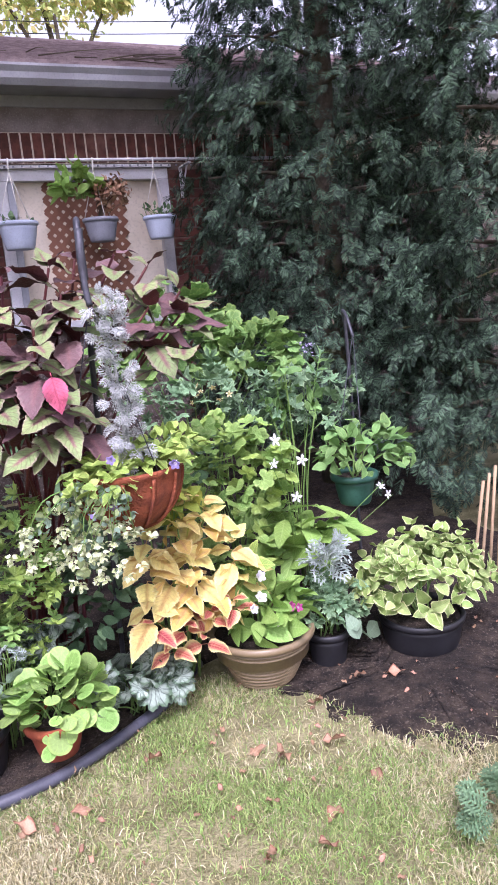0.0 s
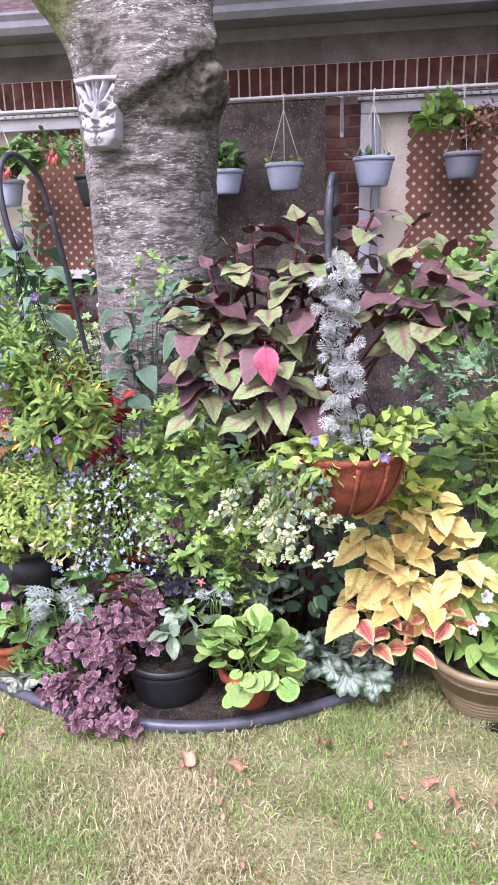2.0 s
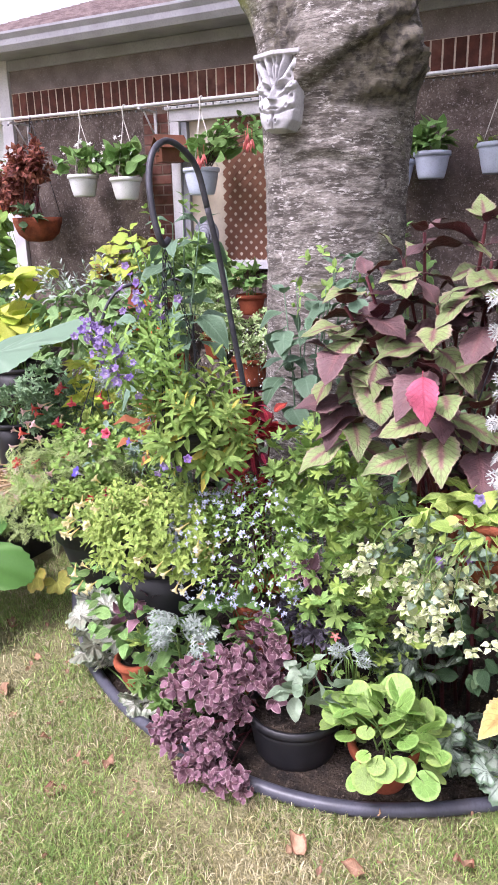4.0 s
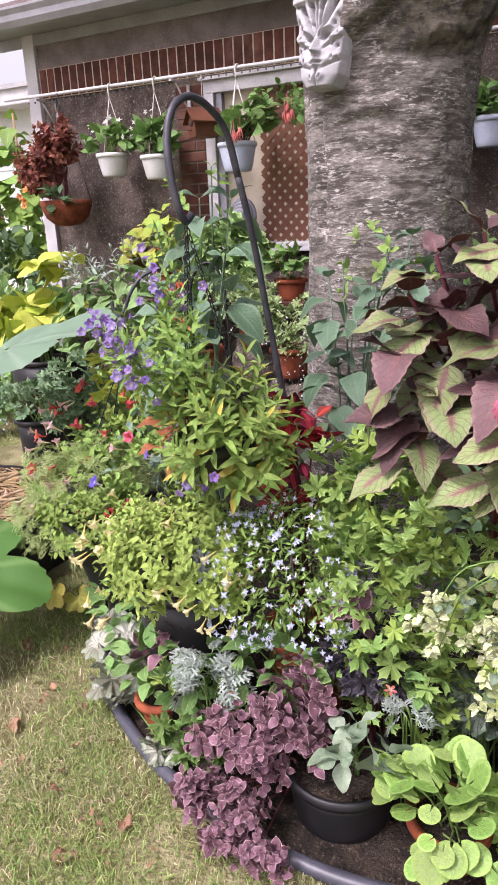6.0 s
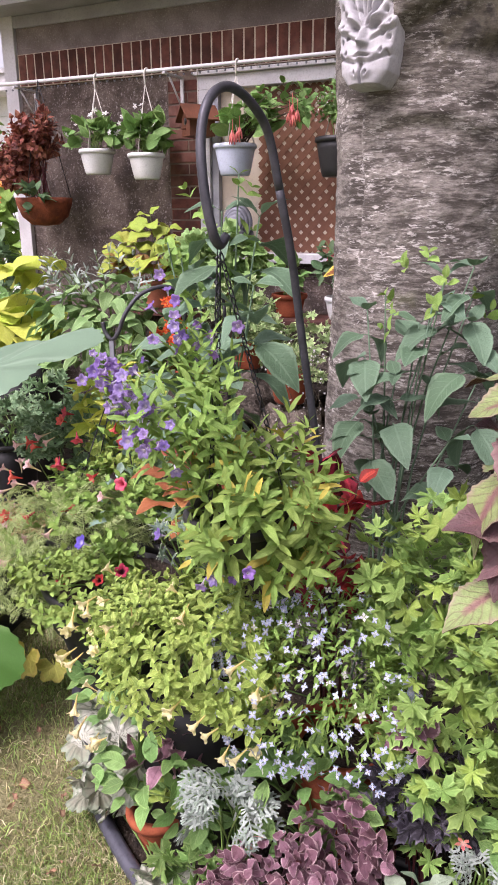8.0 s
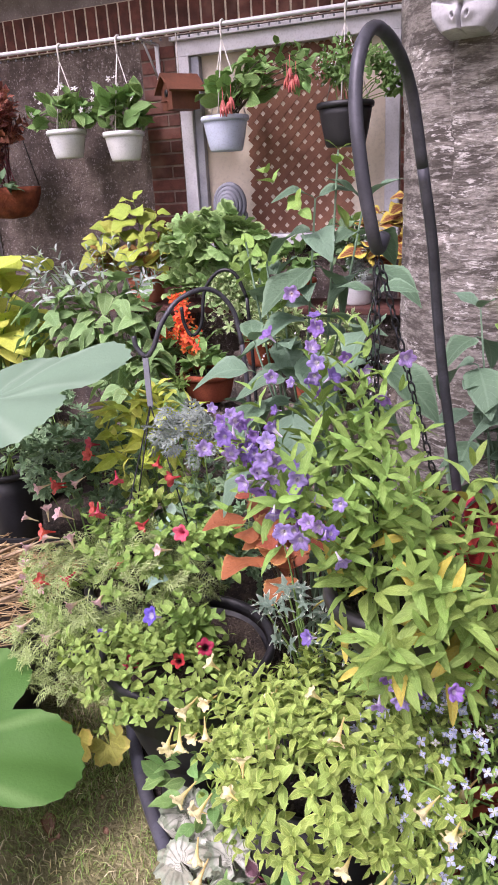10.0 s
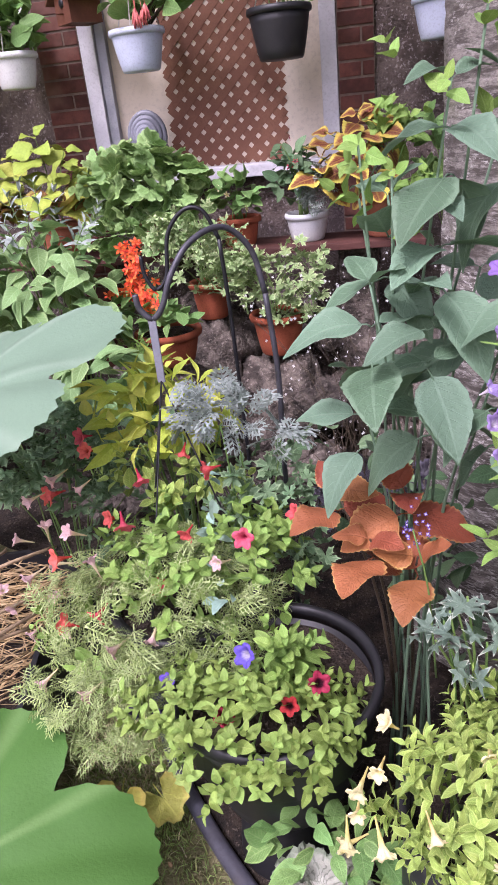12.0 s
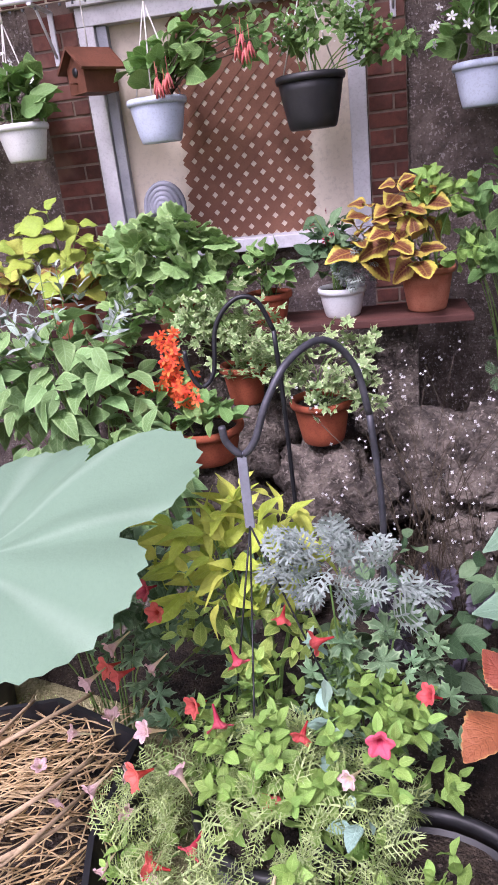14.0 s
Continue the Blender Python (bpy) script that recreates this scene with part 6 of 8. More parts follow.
# blue-green leafy shrub by the trunk
SHRUBS = (((-0.53, 2.64, 0.02), 0.13, 3, ((1.45, 2.56, (-0.52, -0.42)), (1.35, 2.53, (-0.59, -0.49, -0.38)), (1.23, 2.51, (-0.62, -0.52, -0.40)), (1.10, 2.50, (-0.60, -0.50, -0.39)))),
          ((-0.12, 2.85, 0.02), 0.135, 3, ((1.36, 2.82, (-0.06, 0.05)), (1.24, 2.80, (-0.20, -0.07, 0.07)), (1.10, 2.79, (-0.22, -0.06, 0.09)), (0.95, 2.78, (-0.16, 0.03)))))
for root, size, nodes, levels in SHRUBS:
    g = thing("salvia_shrub", root, "tall shrub with large blue-green pointed leaves", "plant", "blue-green shrubs")
    tops = [np.array((x, y, z)) + RNG.normal(size=3) * [0.02, 0.03, 0.02] for z, y, xs in levels for x in xs]
    leaves_as_parts(g, tiers(tops, nodes, size, 0.06, (-0.08, -0.22, 0)), T_BLUE, LM["blue_green"])
    stems(g, root, tops, LM["blue_green"], 0.004, 0.002, spread=0.05, most=8)
    buds, en = whorls(len(tops), tops[0] - [0, 0, 0.1], (0.16, 0.08, 0.2), 0.045, 2)
    leaves_as_parts(g, buds, T_OVATE, LM["fresh_green"])
    stems(g, root, en, LM["blue_green"], 0.004, 0.002, most=4)

# orange coleus
g = thing("orange_coleus", (-0.56, 2.66, 0.02), "burnt-orange coleus with scalloped leaves", "plant")
tops = [np.array(q) for q in ((-0.67, 2.57, 0.84), (-0.55, 2.53, 0.86), (-0.61, 2.49, 0.79), (-0.53, 2.47, 0.77))]
leaves_as_parts(g, tiers(tops, 2, 0.13, 0.04, (-0.1, -0.5, 0)), T_BROAD, LM["coleus_orange"])
stems(g, (-0.56, 2.66, 0.02), tops, LM["stem_brown"], 0.006)
flower_mass(g, [np.array((-0.54, 2.43, 0.85)) + RNG.normal(size=3) * [0.012, 0.01, 0.022] for _ in range(26)], T_TINY, FM["violet"], 0.0087)
stems(g, (-0.50, 2.42, 0.55), [np.array((-0.54, 2.43, 0.85))], LM["stem"], 0.002, 0.0015, "flower_stalk", spread=0.0)

# tall black pot of petunias
g = thing("petunia_pot", (-0.80, 2.45, 0), "wide black plastic pot with violet and crimson petunias", "potted plant")
pot(g, (-0.80, 2.46, 0.22), 0.2, 0.13, 0.29, M["black_plastic"], 0.008)
part("stand", raw_mesh("stand", *lathe([(0.001, 0), (0.11, 0.0), (0.112, 0.01), (0.095, 0.19), (0.09, 0.205), (0.001, 0.207)], 32, (-0.80, 2.47, 0.014)), mat=M["black_plastic"]), None, g, "upturned dark pot used as a stand")
ms, en = whorls(165, (-0.83, 2.36, 0.50), (0.23, 0.18, 0.12), 0.037, 3, low=-0.5, inner=0.6, lift=0.5)
leaves_joined(g, ms, T_OVATE[:2], leaf_mat("petunia_leaf", rgb("8aa44d"), vein=rgb("a3b76c"), alt=rgb("789543"), vary=0.18))
ms2, en2 = whorls(12, (-0.75, 2.42, 0.60), (0.06, 0.06, 0.09), 0.05, 4, lift=0.9)
leaves_joined(g, ms2, T_OVATE[:2], LM["fresh_green"], "upright_foliage")
stems(g, (-0.80, 2.45, 0.44), en + en2, LM["stem"], 0.003)
flowers(g, [(-0.815, 2.35, 0.645), (-0.985, 2.39, 0.535)], T_FUNNEL, FM["violet"], 0.0435, (-0.1, -0.7, 0.7), 0.15)
flowers(g, [(-0.745, 2.32, 0.565), (-0.86, 2.31, 0.535), (-0.70, 2.36, 0.58)], T_FUNNEL, FM["crimson"], 0.0384, (0, -0.7, 0.7), 0.15)
flowers(g, [(-1.04, 2.35, 0.50), (-0.99, 2.34, 0.51)], T_FUNNEL, FM["dark_violet"], 0.0320, (-0.3, -0.7, 0.4), 0.2)

# red petunia basket on the small hook
hk = thing("shepherd_hook", (-0.83, 3.02, 0), "small dark grey shepherd hook with curled end", "hook")
hook_parts(hk, [(-0.83, 3.02, -0.1), (-0.84, 3.02, 0.6), (-0.836, 3.02, 0.9), (-0.852, 3.03, 1.10), (-0.876, 3.03, 1.20), (-0.928, 3.0, 1.258), (-0.985, 2.93, 1.243), (-1.025, 2.89, 1.185), (-1.05, 2.875, 1.12), (-1.075, 2.872, 1.095), (-1.10, 2.87, 1.12), (-1.105, 2.87, 1.15)], 0.0068, M["iron"], 3)
hk = thing("shepherd_hook", (-1.1, 3.72, 0), "small black shepherd hook behind the lime vine", "hook")
hook_parts(hk, [(-1.09, 3.74, -0.1), (-1.10, 3.73, 0.8), (-1.11, 3.72, 1.12), (-1.15, 3.71, 1.21), (-1.21, 3.70, 1.22), (-1.27, 3.69, 1.15), (-1.29, 3.68, 1.02), (-1.33, 3.67, 0.98), (-1.36, 3.67, 1.03), (-1.365, 3.67, 1.09)], 0.007, M["iron_black"], 2)
g = thing("hanging_basket", (-1.03, 2.66, 0.42), "hanging basket of red petunias with feathery foliage", "hanging basket")
pot(g, (-1.03, 2.68, 0.36), 0.16, 0.11, 0.16, M["black_plastic"])
part("hanger", box_bm(-1.085, -1.067, 2.868, 2.873, 0.95, 1.10, 0.002), M["grey_plastic"], g, "grey plastic hanger strap")
for a in (0.3, 2.4, 4.5):
    part("wire", raw_mesh("wire", *tube([(-1.03 + 0.16 * math.cos(a), 2.68 + 0.16 * math.sin(a), 0.51), (-1.076, 2.87, 0.955)], [0.002], 4), mat=M["iron_black"]), None, g)
ms = np.concatenate([crown(430, (-1.05, 2.59, 0.55), (0.27, 0.21, 0.15), 0.066, low=-0.6, inner=0.5, face_up=0.45, lift=0.2, jitter=0.6), crown(230, (-1.14, 2.46, 0.41), (0.18, 0.11, 0.15), 0.062, low=-0.8, jitter=0.6)])
leaves_joined(g, ms, T_FERN, LM["ferny"], "feathery_foliage", "fine feathery pale green foliage")
ms2, en = whorls(80, (-0.97, 2.70, 0.62), (0.26, 0.2, 0.14), 0.048, 3, low=-0.4, inner=0.6, lift=0.5)
ms3, en3 = whorls(16, (-1.06, 2.52, 0.55), (0.24, 0.14, 0.13), 0.042, 3, low=-0.5, inner=0.7, lift=0.5)
leaves_joined(g, np.concatenate([ms2, ms3]), T_OVATE, LM["fresh_green"])
stems(g, (-1.03, 2.68, 0.5), en + ends_of(ms, 0.2), LM["stem"], 0.003)
flowers(g, [(-1.3, 2.89, 0.81), (-1.26, 2.81, 0.81), (-1.02, 2.78, 0.82), (-1.09, 2.68, 0.81), (-1.36, 2.78, 0.71), (-1.17, 2.68, 0.71), (-0.98, 2.61, 0.72), (-0.77, 2.72, 0.7), (-1.23, 2.54, 0.7), (-1.04, 2.55, 0.62), (-1.15, 2.50, 0.60), (-0.86, 2.6, 0.72), (-1.12, 2.62, 0.74), (-1.3, 2.7, 0.76), (-0.95, 2.74, 0.8), (-1.2, 2.46, 0.6)], T_FUNNEL, FM["red"], 0.044, (-0.3, -0.6, 0.25), 0.6)
flowers(g, [(-1.34, 2.81, 0.75), (-1.24, 2.72, 0.77), (-1.36, 2.72, 0.74), (-1.32, 2.66, 0.68), (-1.23, 2.63, 0.70), (-0.9, 2.57, 0.68), (-1.29, 2.56, 0.6), (-1.17, 2.56, 0.66), (-1.21, 2.48, 0.58), (-1.09, 2.45, 0.57), (-1.3, 2.5, 0.55), (-1.33, 2.6, 0.62), (-1.26, 2.44, 0.48), (-1.14, 2.40, 0.5), (-1.38, 2.66, 0.66), (-1.02, 2.45, 0.6), (-1.25, 2.58, 0.66)], T_TRUMPET, FM["pink_faded"], 0.042, (-0.4, -0.5, -0.2), 0.6)
leaves_as_parts(g, np.concatenate([crown(4, (-0.98 + 0.02 * i, 2.78 - 0.06 * i, 0.74 - 0.03 * i), (0.03, 0.03, 0.03), 0.042) for i in range(5)]), T_OVATE, LM["glaucous"], label="glaucous blue-green leaf")
g = thing("dusty_miller", (-0.88, 2.84, 0.02), "tall silver-white dusty miller", "plant")
ms = np.concatenate([crown(42, (-0.94, 2.84, 0.88), (0.11, 0.08, 0.09), 0.072, low=-0.4, inner=0.3, lift=0.3), crown(7, (-0.81, 2.82, 0.83), (0.05, 0.04, 0.04), 0.085, low=-0.4)])
leaves_joined(g, ms, T_DUSTY, leaf_mat("silver_felt", rgb("96a29a"), vein=rgb("a9b5ae"), alt=rgb("808f86"), vary=0.15, rough=0.8, through_light=0.1))
stems(g, (-0.88, 2.84, 0.02), ends_of(ms, 0.6), LM["stem"], 0.003, 0.0018, most=4)
lowleaf = crown(70, (-0.86, 2.82, 0.58), (0.16, 0.10, 0.22), 0.065, low=-0.9, inner=0.4)
leaves_joined(g, lowleaf, T_CUT, LM["geranium_dull"], "lower_foliage")
g = thing("sweet_potato_vine", (-1.12, 3.05, 0.02), "lime-yellow sweet potato vine with pointed leaves", "plant")
ms = crown(125, (-1.12, 2.98, 0.83), (0.19, 0.14, 0.15), 0.085, low=-0.6, inner=0.4, lift=0.1, jitter=0.5)
leaves_as_parts(g, ms, [blade(0.36, 0.62, 0.95, 8, 5, 0.25, d, 0.05, seed=i, stalk=0.15) for i, d in enumerate((0.3, 0.5))], LM["lime_vine"])
stems(g, (-1.12, 3.05, 0.02), ends_of(ms, 0.5), LM["stem"], 0.004)
ms, en = whorls(26, (-1.08, 2.92, 0.70), (0.2, 0.1, 0.1), 0.05, 3)
leaves_joined(g, ms, T_OVATE, LM["light_green"], "low_foliage")

# dark cut-leaf foliage and leafy bean-like plants on the left
g = thing("ferny_geranium", (-1.55, 3.15, 0.02), "dark green finely cut foliage beside the straw", "plant")
ms = np.concatenate([crown(170, (-1.52, 3.15, 0.62), (0.26, 0.18, 0.16), 0.085, low=-0.6, inner=0.4), crown(60, (-1.3, 3.1, 0.45), (0.2, 0.15, 0.2), 0.075, low=-0.7), crown(50, (-1.75, 3.3, 0.72), (0.18, 0.15, 0.12), 0.07)])
leaves_joined(g, ms, T_CUT, LM["geranium_dull"])
stems(g, (-1.55, 3.15, 0.02), ends_of(ms, 0.2), LM["stem"], 0.003)
g = thing("leafy_pepper_plant", (-1.75, 3.9, 0.02), "leafy green plant with pointed leaves", "plant")
ms = np.concatenate([crown(220, (-1.85, 3.85, 0.90), (0.4, 0.28, 0.3), 0.118, low=-0.7, inner=0.45, lift=-0.3, face_up=0.5), crown(60, (-1.55, 3.6, 0.72), (0.18, 0.15, 0.18), 0.11, low=-0.7, lift=-0.3)])
leaves_as_parts(g, ms, T_PEPPER, LM["pepper"])
stems(g, (-1.75, 3.9, 0.02), ends_of(ms, 0.3), LM["stem"], 0.005)
ms, en = whorls(24, (-1.9, 3.9, 1.2), (0.4, 0.25, 0.12), 0.07, 4, lift=1.2)
leaves_joined(g, ms, T_LANCE, LM["silver_green"], "upper_growth")
stems(g, (-1.85, 3.95, 0.5), en, LM["stem"], 0.003)
g = thing("fillers", (-1.15, 3.45, 0.02), "low mixed greenery between the pots", "plant")
ms = np.concatenate([crown(110, (-1.35, 3.35, 0.5), (0.28, 0.2, 0.2), 0.06, low=-0.6), crown(120, (-0.75, 3.2, 0.45), (0.3, 0.25, 0.25), 0.07, low=-0.7), crown(90, (-0.3, 2.95, 0.45), (0.25, 0.2, 0.3), 0.07, low=-0.7), crown(160, (0.62, 2.3, 0.40), (0.17, 0.09, 0.3), 0.065, low=-0.7), crown(120, (0.45, 2.75, 0.6), (0.3, 0.25, 0.4), 0.08, low=-0.7), crown(110, (0.9, 2.65, 0.5), (0.25, 0.2, 0.35), 0.08, low=-0.7)])
leaves_joined(g, ms, T_OVATE, LM["dull_green"])
stems(g, (-1.15, 3.45, 0.02), [np.array((-1.2, 3.4, 0.5))], LM["stem"], 0.003)

# scarlet salvia in a terracotta bowl
g = thing("potted_salvia", (-1.43, 3.92, 0.02), "scarlet salvia in a terracotta bowl on stones", "potted plant")
pot(g, (-1.40, 3.94, 0.64), 0.115, 0.09, 0.13, M["terracotta"])
ms = np.concatenate([crown(40, (-1.46, 3.9, 0.86), (0.13, 0.1, 0.1), 0.09, low=-0.4), crown(26, (-1.36, 3.86, 0.82), (0.12, 0.1, 0.05), 0.07, low=-0.2)])
leaves_as_parts(g, ms, T_OVATE, LM["mid_green"])
ms, en = whorls(24, (-1.52, 3.8, 0.76), (0.11, 0.08, 0.06), 0.045, 4)
leaves_joined(g, ms, T_LANCE, LM["fresh_green"], "low_foliage")
sp = [np.array((-1.47 + 0.02 * math.sin(i), 3.86, 0.90 + 0.0035 * i)) + RNG.normal(size=3) * [0.013, 0.012, 0.004] for i in range(60)]
sp += [np.array((-1.42, 3.85, 0.92)) + RNG.normal(size=3) * [0.03, 0.02, 0.03] for _ in range(22)] + [np.array((-1.55, 3.85, 0.94)) + RNG.normal(size=3) * 0.01 for _ in range(5)]
flower_mass(g, sp, T_STAR, FM["scarlet"], 0.042)
stems(g, (-1.43, 3.92, 0.72), [np.array((-1.47, 3.86, 1.04)), np.array((-1.42, 3.85, 0.94)), np.array((-1.55, 3.85, 0.94))], LM["stem"], 0.004)

# ==== stones, shelf and the pots on it ====
def boulder(at, size, seed):
    bm = bmesh.new()
    bmesh.ops.create_icosphere(bm, subdivisions=4, radius=1.0)
    for vert in bm.verts:
        d = vert.co.normalized()
        f = 1 + 0.4 * noise.noise(d * 1.6 + Vector((seed, 0, 0))) - 0.35 * abs(noise.noise(d * 3.2 + Vector((0, seed, 0)))) + 0.10 * noise.noise(d * 9 + Vector((0, 0, seed)))
        vert.co = Vector((d.x * size[0] * f + at[0], d.y * size[1] * f + at[1], d.z * size[2] * f + at[2]))
    ob = new("boulder", bm_mesh("boulder", bm, M["rock"], True))
    return tagged(ob, "rough grey-brown garden stone under the shelf", "rock", "stones under the shelf")


for i in range(62):
    y = RNG.uniform(3.85, 4.72)
    x = RNG.uniform(-1.75, 0.15)
    s = RNG.uniform(0.07, 0.15)
    top = 0.10 + 0.62 * (y - 3.85) / 0.87
    boulder((x, y, RNG.uniform(0.3, 1.0) * top), (s * 1.25, s, s * 0.85), i * 3.1)
for x, y, z in ((-1.03, 4.3, 0.56), (-1.34, 4.44, 0.68), (-1.40, 3.95, 0.60), (-0.62, 4.42, 0.62), (-0.3, 4.45, 0.6)):
    boulder((x, y, z - 0.22), (0.2, 0.17, 0.22), x * 9)
    boulder((x, y + 0.03, 0.16), (0.24, 0.2, 0.2), x * 7)
sh = thing("plank_shelf", (-1.35, 4.85, 0), "dark red-brown plank shelf on stone legs under the window", "shelf")
part("plank", box_bm(-2.4, -0.42, 4.66, 4.98, 0.885, 0.915, 0.004), M["shelf_wood"], sh)
for x in (-2.3, -1.5, -0.72):
    part("leg", box_bm(x - 0.09, x + 0.09, 4.80, 4.97, 0.0, 0.884, 0.02), M["rock"], sh, "grey stone block leg")
SH = 0.916
g = thing("potted_coleus", (-2.17, 4.83, SH), "chartreuse coleus in a terracotta pot on the shelf", "potted plant")
pot(g, (-2.17, 4.83, SH), 0.11, 0.08, 0.17, M["terracotta_pale"])
tops = [np.array((-2.17 + dx, 4.80 - dy, z)) for dx, dy, z in ((-0.16, 0.0, 1.38), (-0.02, 0.0, 1.47), (0.12, 0.02, 1.40), (0.22, 0.05, 1.32), (-0.24, 0.05, 1.28), (-0.08, 0.10, 1.32), (0.08, 0.12, 1.28))]
lime_leaves = two_faced(T_BROAD, LM["coleus_lime"], LM["coleus_lime_under"])
for m_ in tiers(tops, 3, 0.16, 0.045, (0, -0.75, 0)):
    part("leaf", lime_leaves[int(RNG.integers(3))], None, g, "", Matrix([list(r) for r in m_]))
leaves_as_parts(g, crown(22, (-2.17, 4.72, 1.17), (0.27, 0.1, 0.08), 0.12, low=-0.5, lift=-0.5), T_BROAD, LM["coleus_tan"], label="bronze-tinged older leaf")
stems(g, (-2.17, 4.83, SH + 0.14), tops, LM["stem"], 0.005)
g = thing("potted_geranium", (-1.68, 4.8, SH), "bushy round-leaved geranium in a terracotta pot", "potted plant")
pot(g, (-1.68, 4.8, SH), 0.1, 0.075, 0.16, M["terracotta_pale"])
ms = np.concatenate([crown(190, (-1.68, 4.74, 1.22), (0.34, 0.2, 0.2), 0.105, low=-0.8, inner=0.5, face_up=0.4), crown(60, (-1.62, 4.55, 1.0), (0.32, 0.08, 0.14), 0.10, face_up=0.3)])
leaves_as_parts(g, ms, T_ROUNDED, LM["geranium_mint"])
stems(g, (-1.68, 4.8, SH + 0.13), ends_of(ms, 0.4), LM["stem"], 0.004)
g = thing("potted_primrose", (-1.26, 4.8, SH), "leafy plant with small yellow flowers in terracotta pot", "potted plant")
pot(g, (-1.26, 4.8, SH), 0.09, 0.07, 0.13, M["terracotta"])
ms = crown(60, (-1.27, 4.75, 1.14), (0.15, 0.12, 0.13), 0.085, low=-0.5)
leaves_as_parts(g, ms, T_OVATE, LM["mid_green"])
stems(g, (-1.26, 4.8, SH + 0.1), ends_of(ms, 0.5), LM["stem"], 0.003)
flowers(g, [(-1.17, 4.62, 1.10), (-1.30, 4.62, 1.2), (-1.26, 4.62, 1.17)], T_STAR, FM["cream"], 0.0350)
g = thing("potted_begonia", (-0.945, 4.82, SH), "dark-leaved begonia in a white plastic pot", "potted plant")
pot(g, (-0.945, 4.82, SH), 0.095, 0.075, 0.125, M["white_plastic"], 0.006)
ms = crown(80, (-0.98, 4.8, 1.2), (0.12, 0.1, 0.17), 0.07, low=-0.6, inner=0.3)
leaves_as_parts(g, ms, T_OVATE, LM["dull_green"])
ms2 = crown(30, (-0.87, 4.76, 1.15), (0.08, 0.07, 0.12), 0.09, low=-0.6)
leaves_joined(g, ms2, T_LACY, LM["silver_green"], "silver_foliage")
stems(g, (-0.945, 4.82, SH + 0.1), ends_of(ms, 0.5), LM["stem"], 0.003)
flowers(g, [(-1.0, 4.7, 1.36), (-0.97, 4.7, 1.28), (-1.0, 4.7, 1.25)], T_STAR, FM["crimson"], 0.0315)
rust_leaves = two_faced(T_BROAD, LM["coleus_rust"], LM["coleus_tan"])
g = thing("potted_coleus", (-0.59, 4.82, SH), "rust and yellow-edged coleus in a terracotta pot", "potted plant")
pot(g, (-0.59, 4.82, SH), 0.105, 0.08, 0.18, M["terracotta_pale"])
tops = [np.array((-0.70 + dx, 4.78 - dy, z)) for dx, dy, z in ((-0.12, 0.0, 1.36), (0.0, 0.0, 1.43), (0.10, 0.0, 1.38), (-0.16, 0.05, 1.27), (-0.03, 0.10, 1.30), (0.06, 0.10, 1.22))]
for m_ in tiers(tops, 3, 0.14, 0.04, (0, -0.75, 0)):
    part("leaf", rust_leaves[int(RNG.integers(3))], None, g, "", Matrix([list(r) for r in m_]))
en = [(q, q) for q in tops]
ms, en2 = whorls(7, (-0.53, 4.84, 1.37), (0.14, 0.1, 0.10), 0.13, 3)
leaves_as_parts(g, ms, T_COLEUS, LM["fresh_green"])
ms, en3 = whorls(3, (-0.47, 4.70, 1.14), (0.06, 0.05, 0.05), 0.12, 2, lift=0.1)
leaves_as_parts(g, ms, T_COLEUS, LM["fresh_green"])
stems(g, (-0.59, 4.82, SH + 0.15), en + en2 + en3, LM["stem"], 0.005)
g = thing("wall_creeper", (-0.2, 4.95, 0.02), "green leafy stems against the stucco wall", "plant")
ms, en = whorls(14, (-0.28, 4.9, 1.2), (0.2, 0.1, 0.3), 0.11, 3)
leaves_as_parts(g, ms, T_OVATE, LM["mid_green"])
stems(g, (-0.2, 4.95, 0.02), en, LM["stem"], 0.004)
ms = crown(130, (0.0, 4.6, 0.75), (0.35, 0.2, 0.25), 0.09, low=-0.7)
leaves_joined(g, ms, T_LACY, LM["dull_green"], "fern_fronds")
for x, y, z, r, h, lean in ((-1.335, 4.42, 0.69, 0.085, 0.15, 0), (-1.03, 4.28, 0.565, 0.105, 0.16, -8)):
    g = thing("potted_geranium", (x, y, z), "pale cut-leaf geranium in an orange terracotta pot", "potted plant", "pots on the stones")
    pot(g, (x, y, z - 0.01), r, r * 0.75, h + 0.01, M["terracotta"])
    ms = np.concatenate([crown(130, (x - 0.02 + (0.05 if lean else 0), y - 0.04, z + h + 0.14), (0.25, 0.16, 0.17), 0.062, low=-0.7, inner=0.3, jitter=0.6), crown(60, (x + 0.10, y - 0.1, z + h + 0.02), (0.16, 0.1, 0.12), 0.06, low=-0.8, inner=0.2), crown(40, (x - 0.16, y - 0.05, z + h + 0.22), (0.12, 0.1, 0.1), 0.06, low=-0.8, inner=0.2)])
    leaves_joined(g, ms, T_CUT, LM["geranium_cream"])
    stems(g, (x, y, z + h - 0.02), ends_of(ms, 0.4), LM["stem"], 0.003)
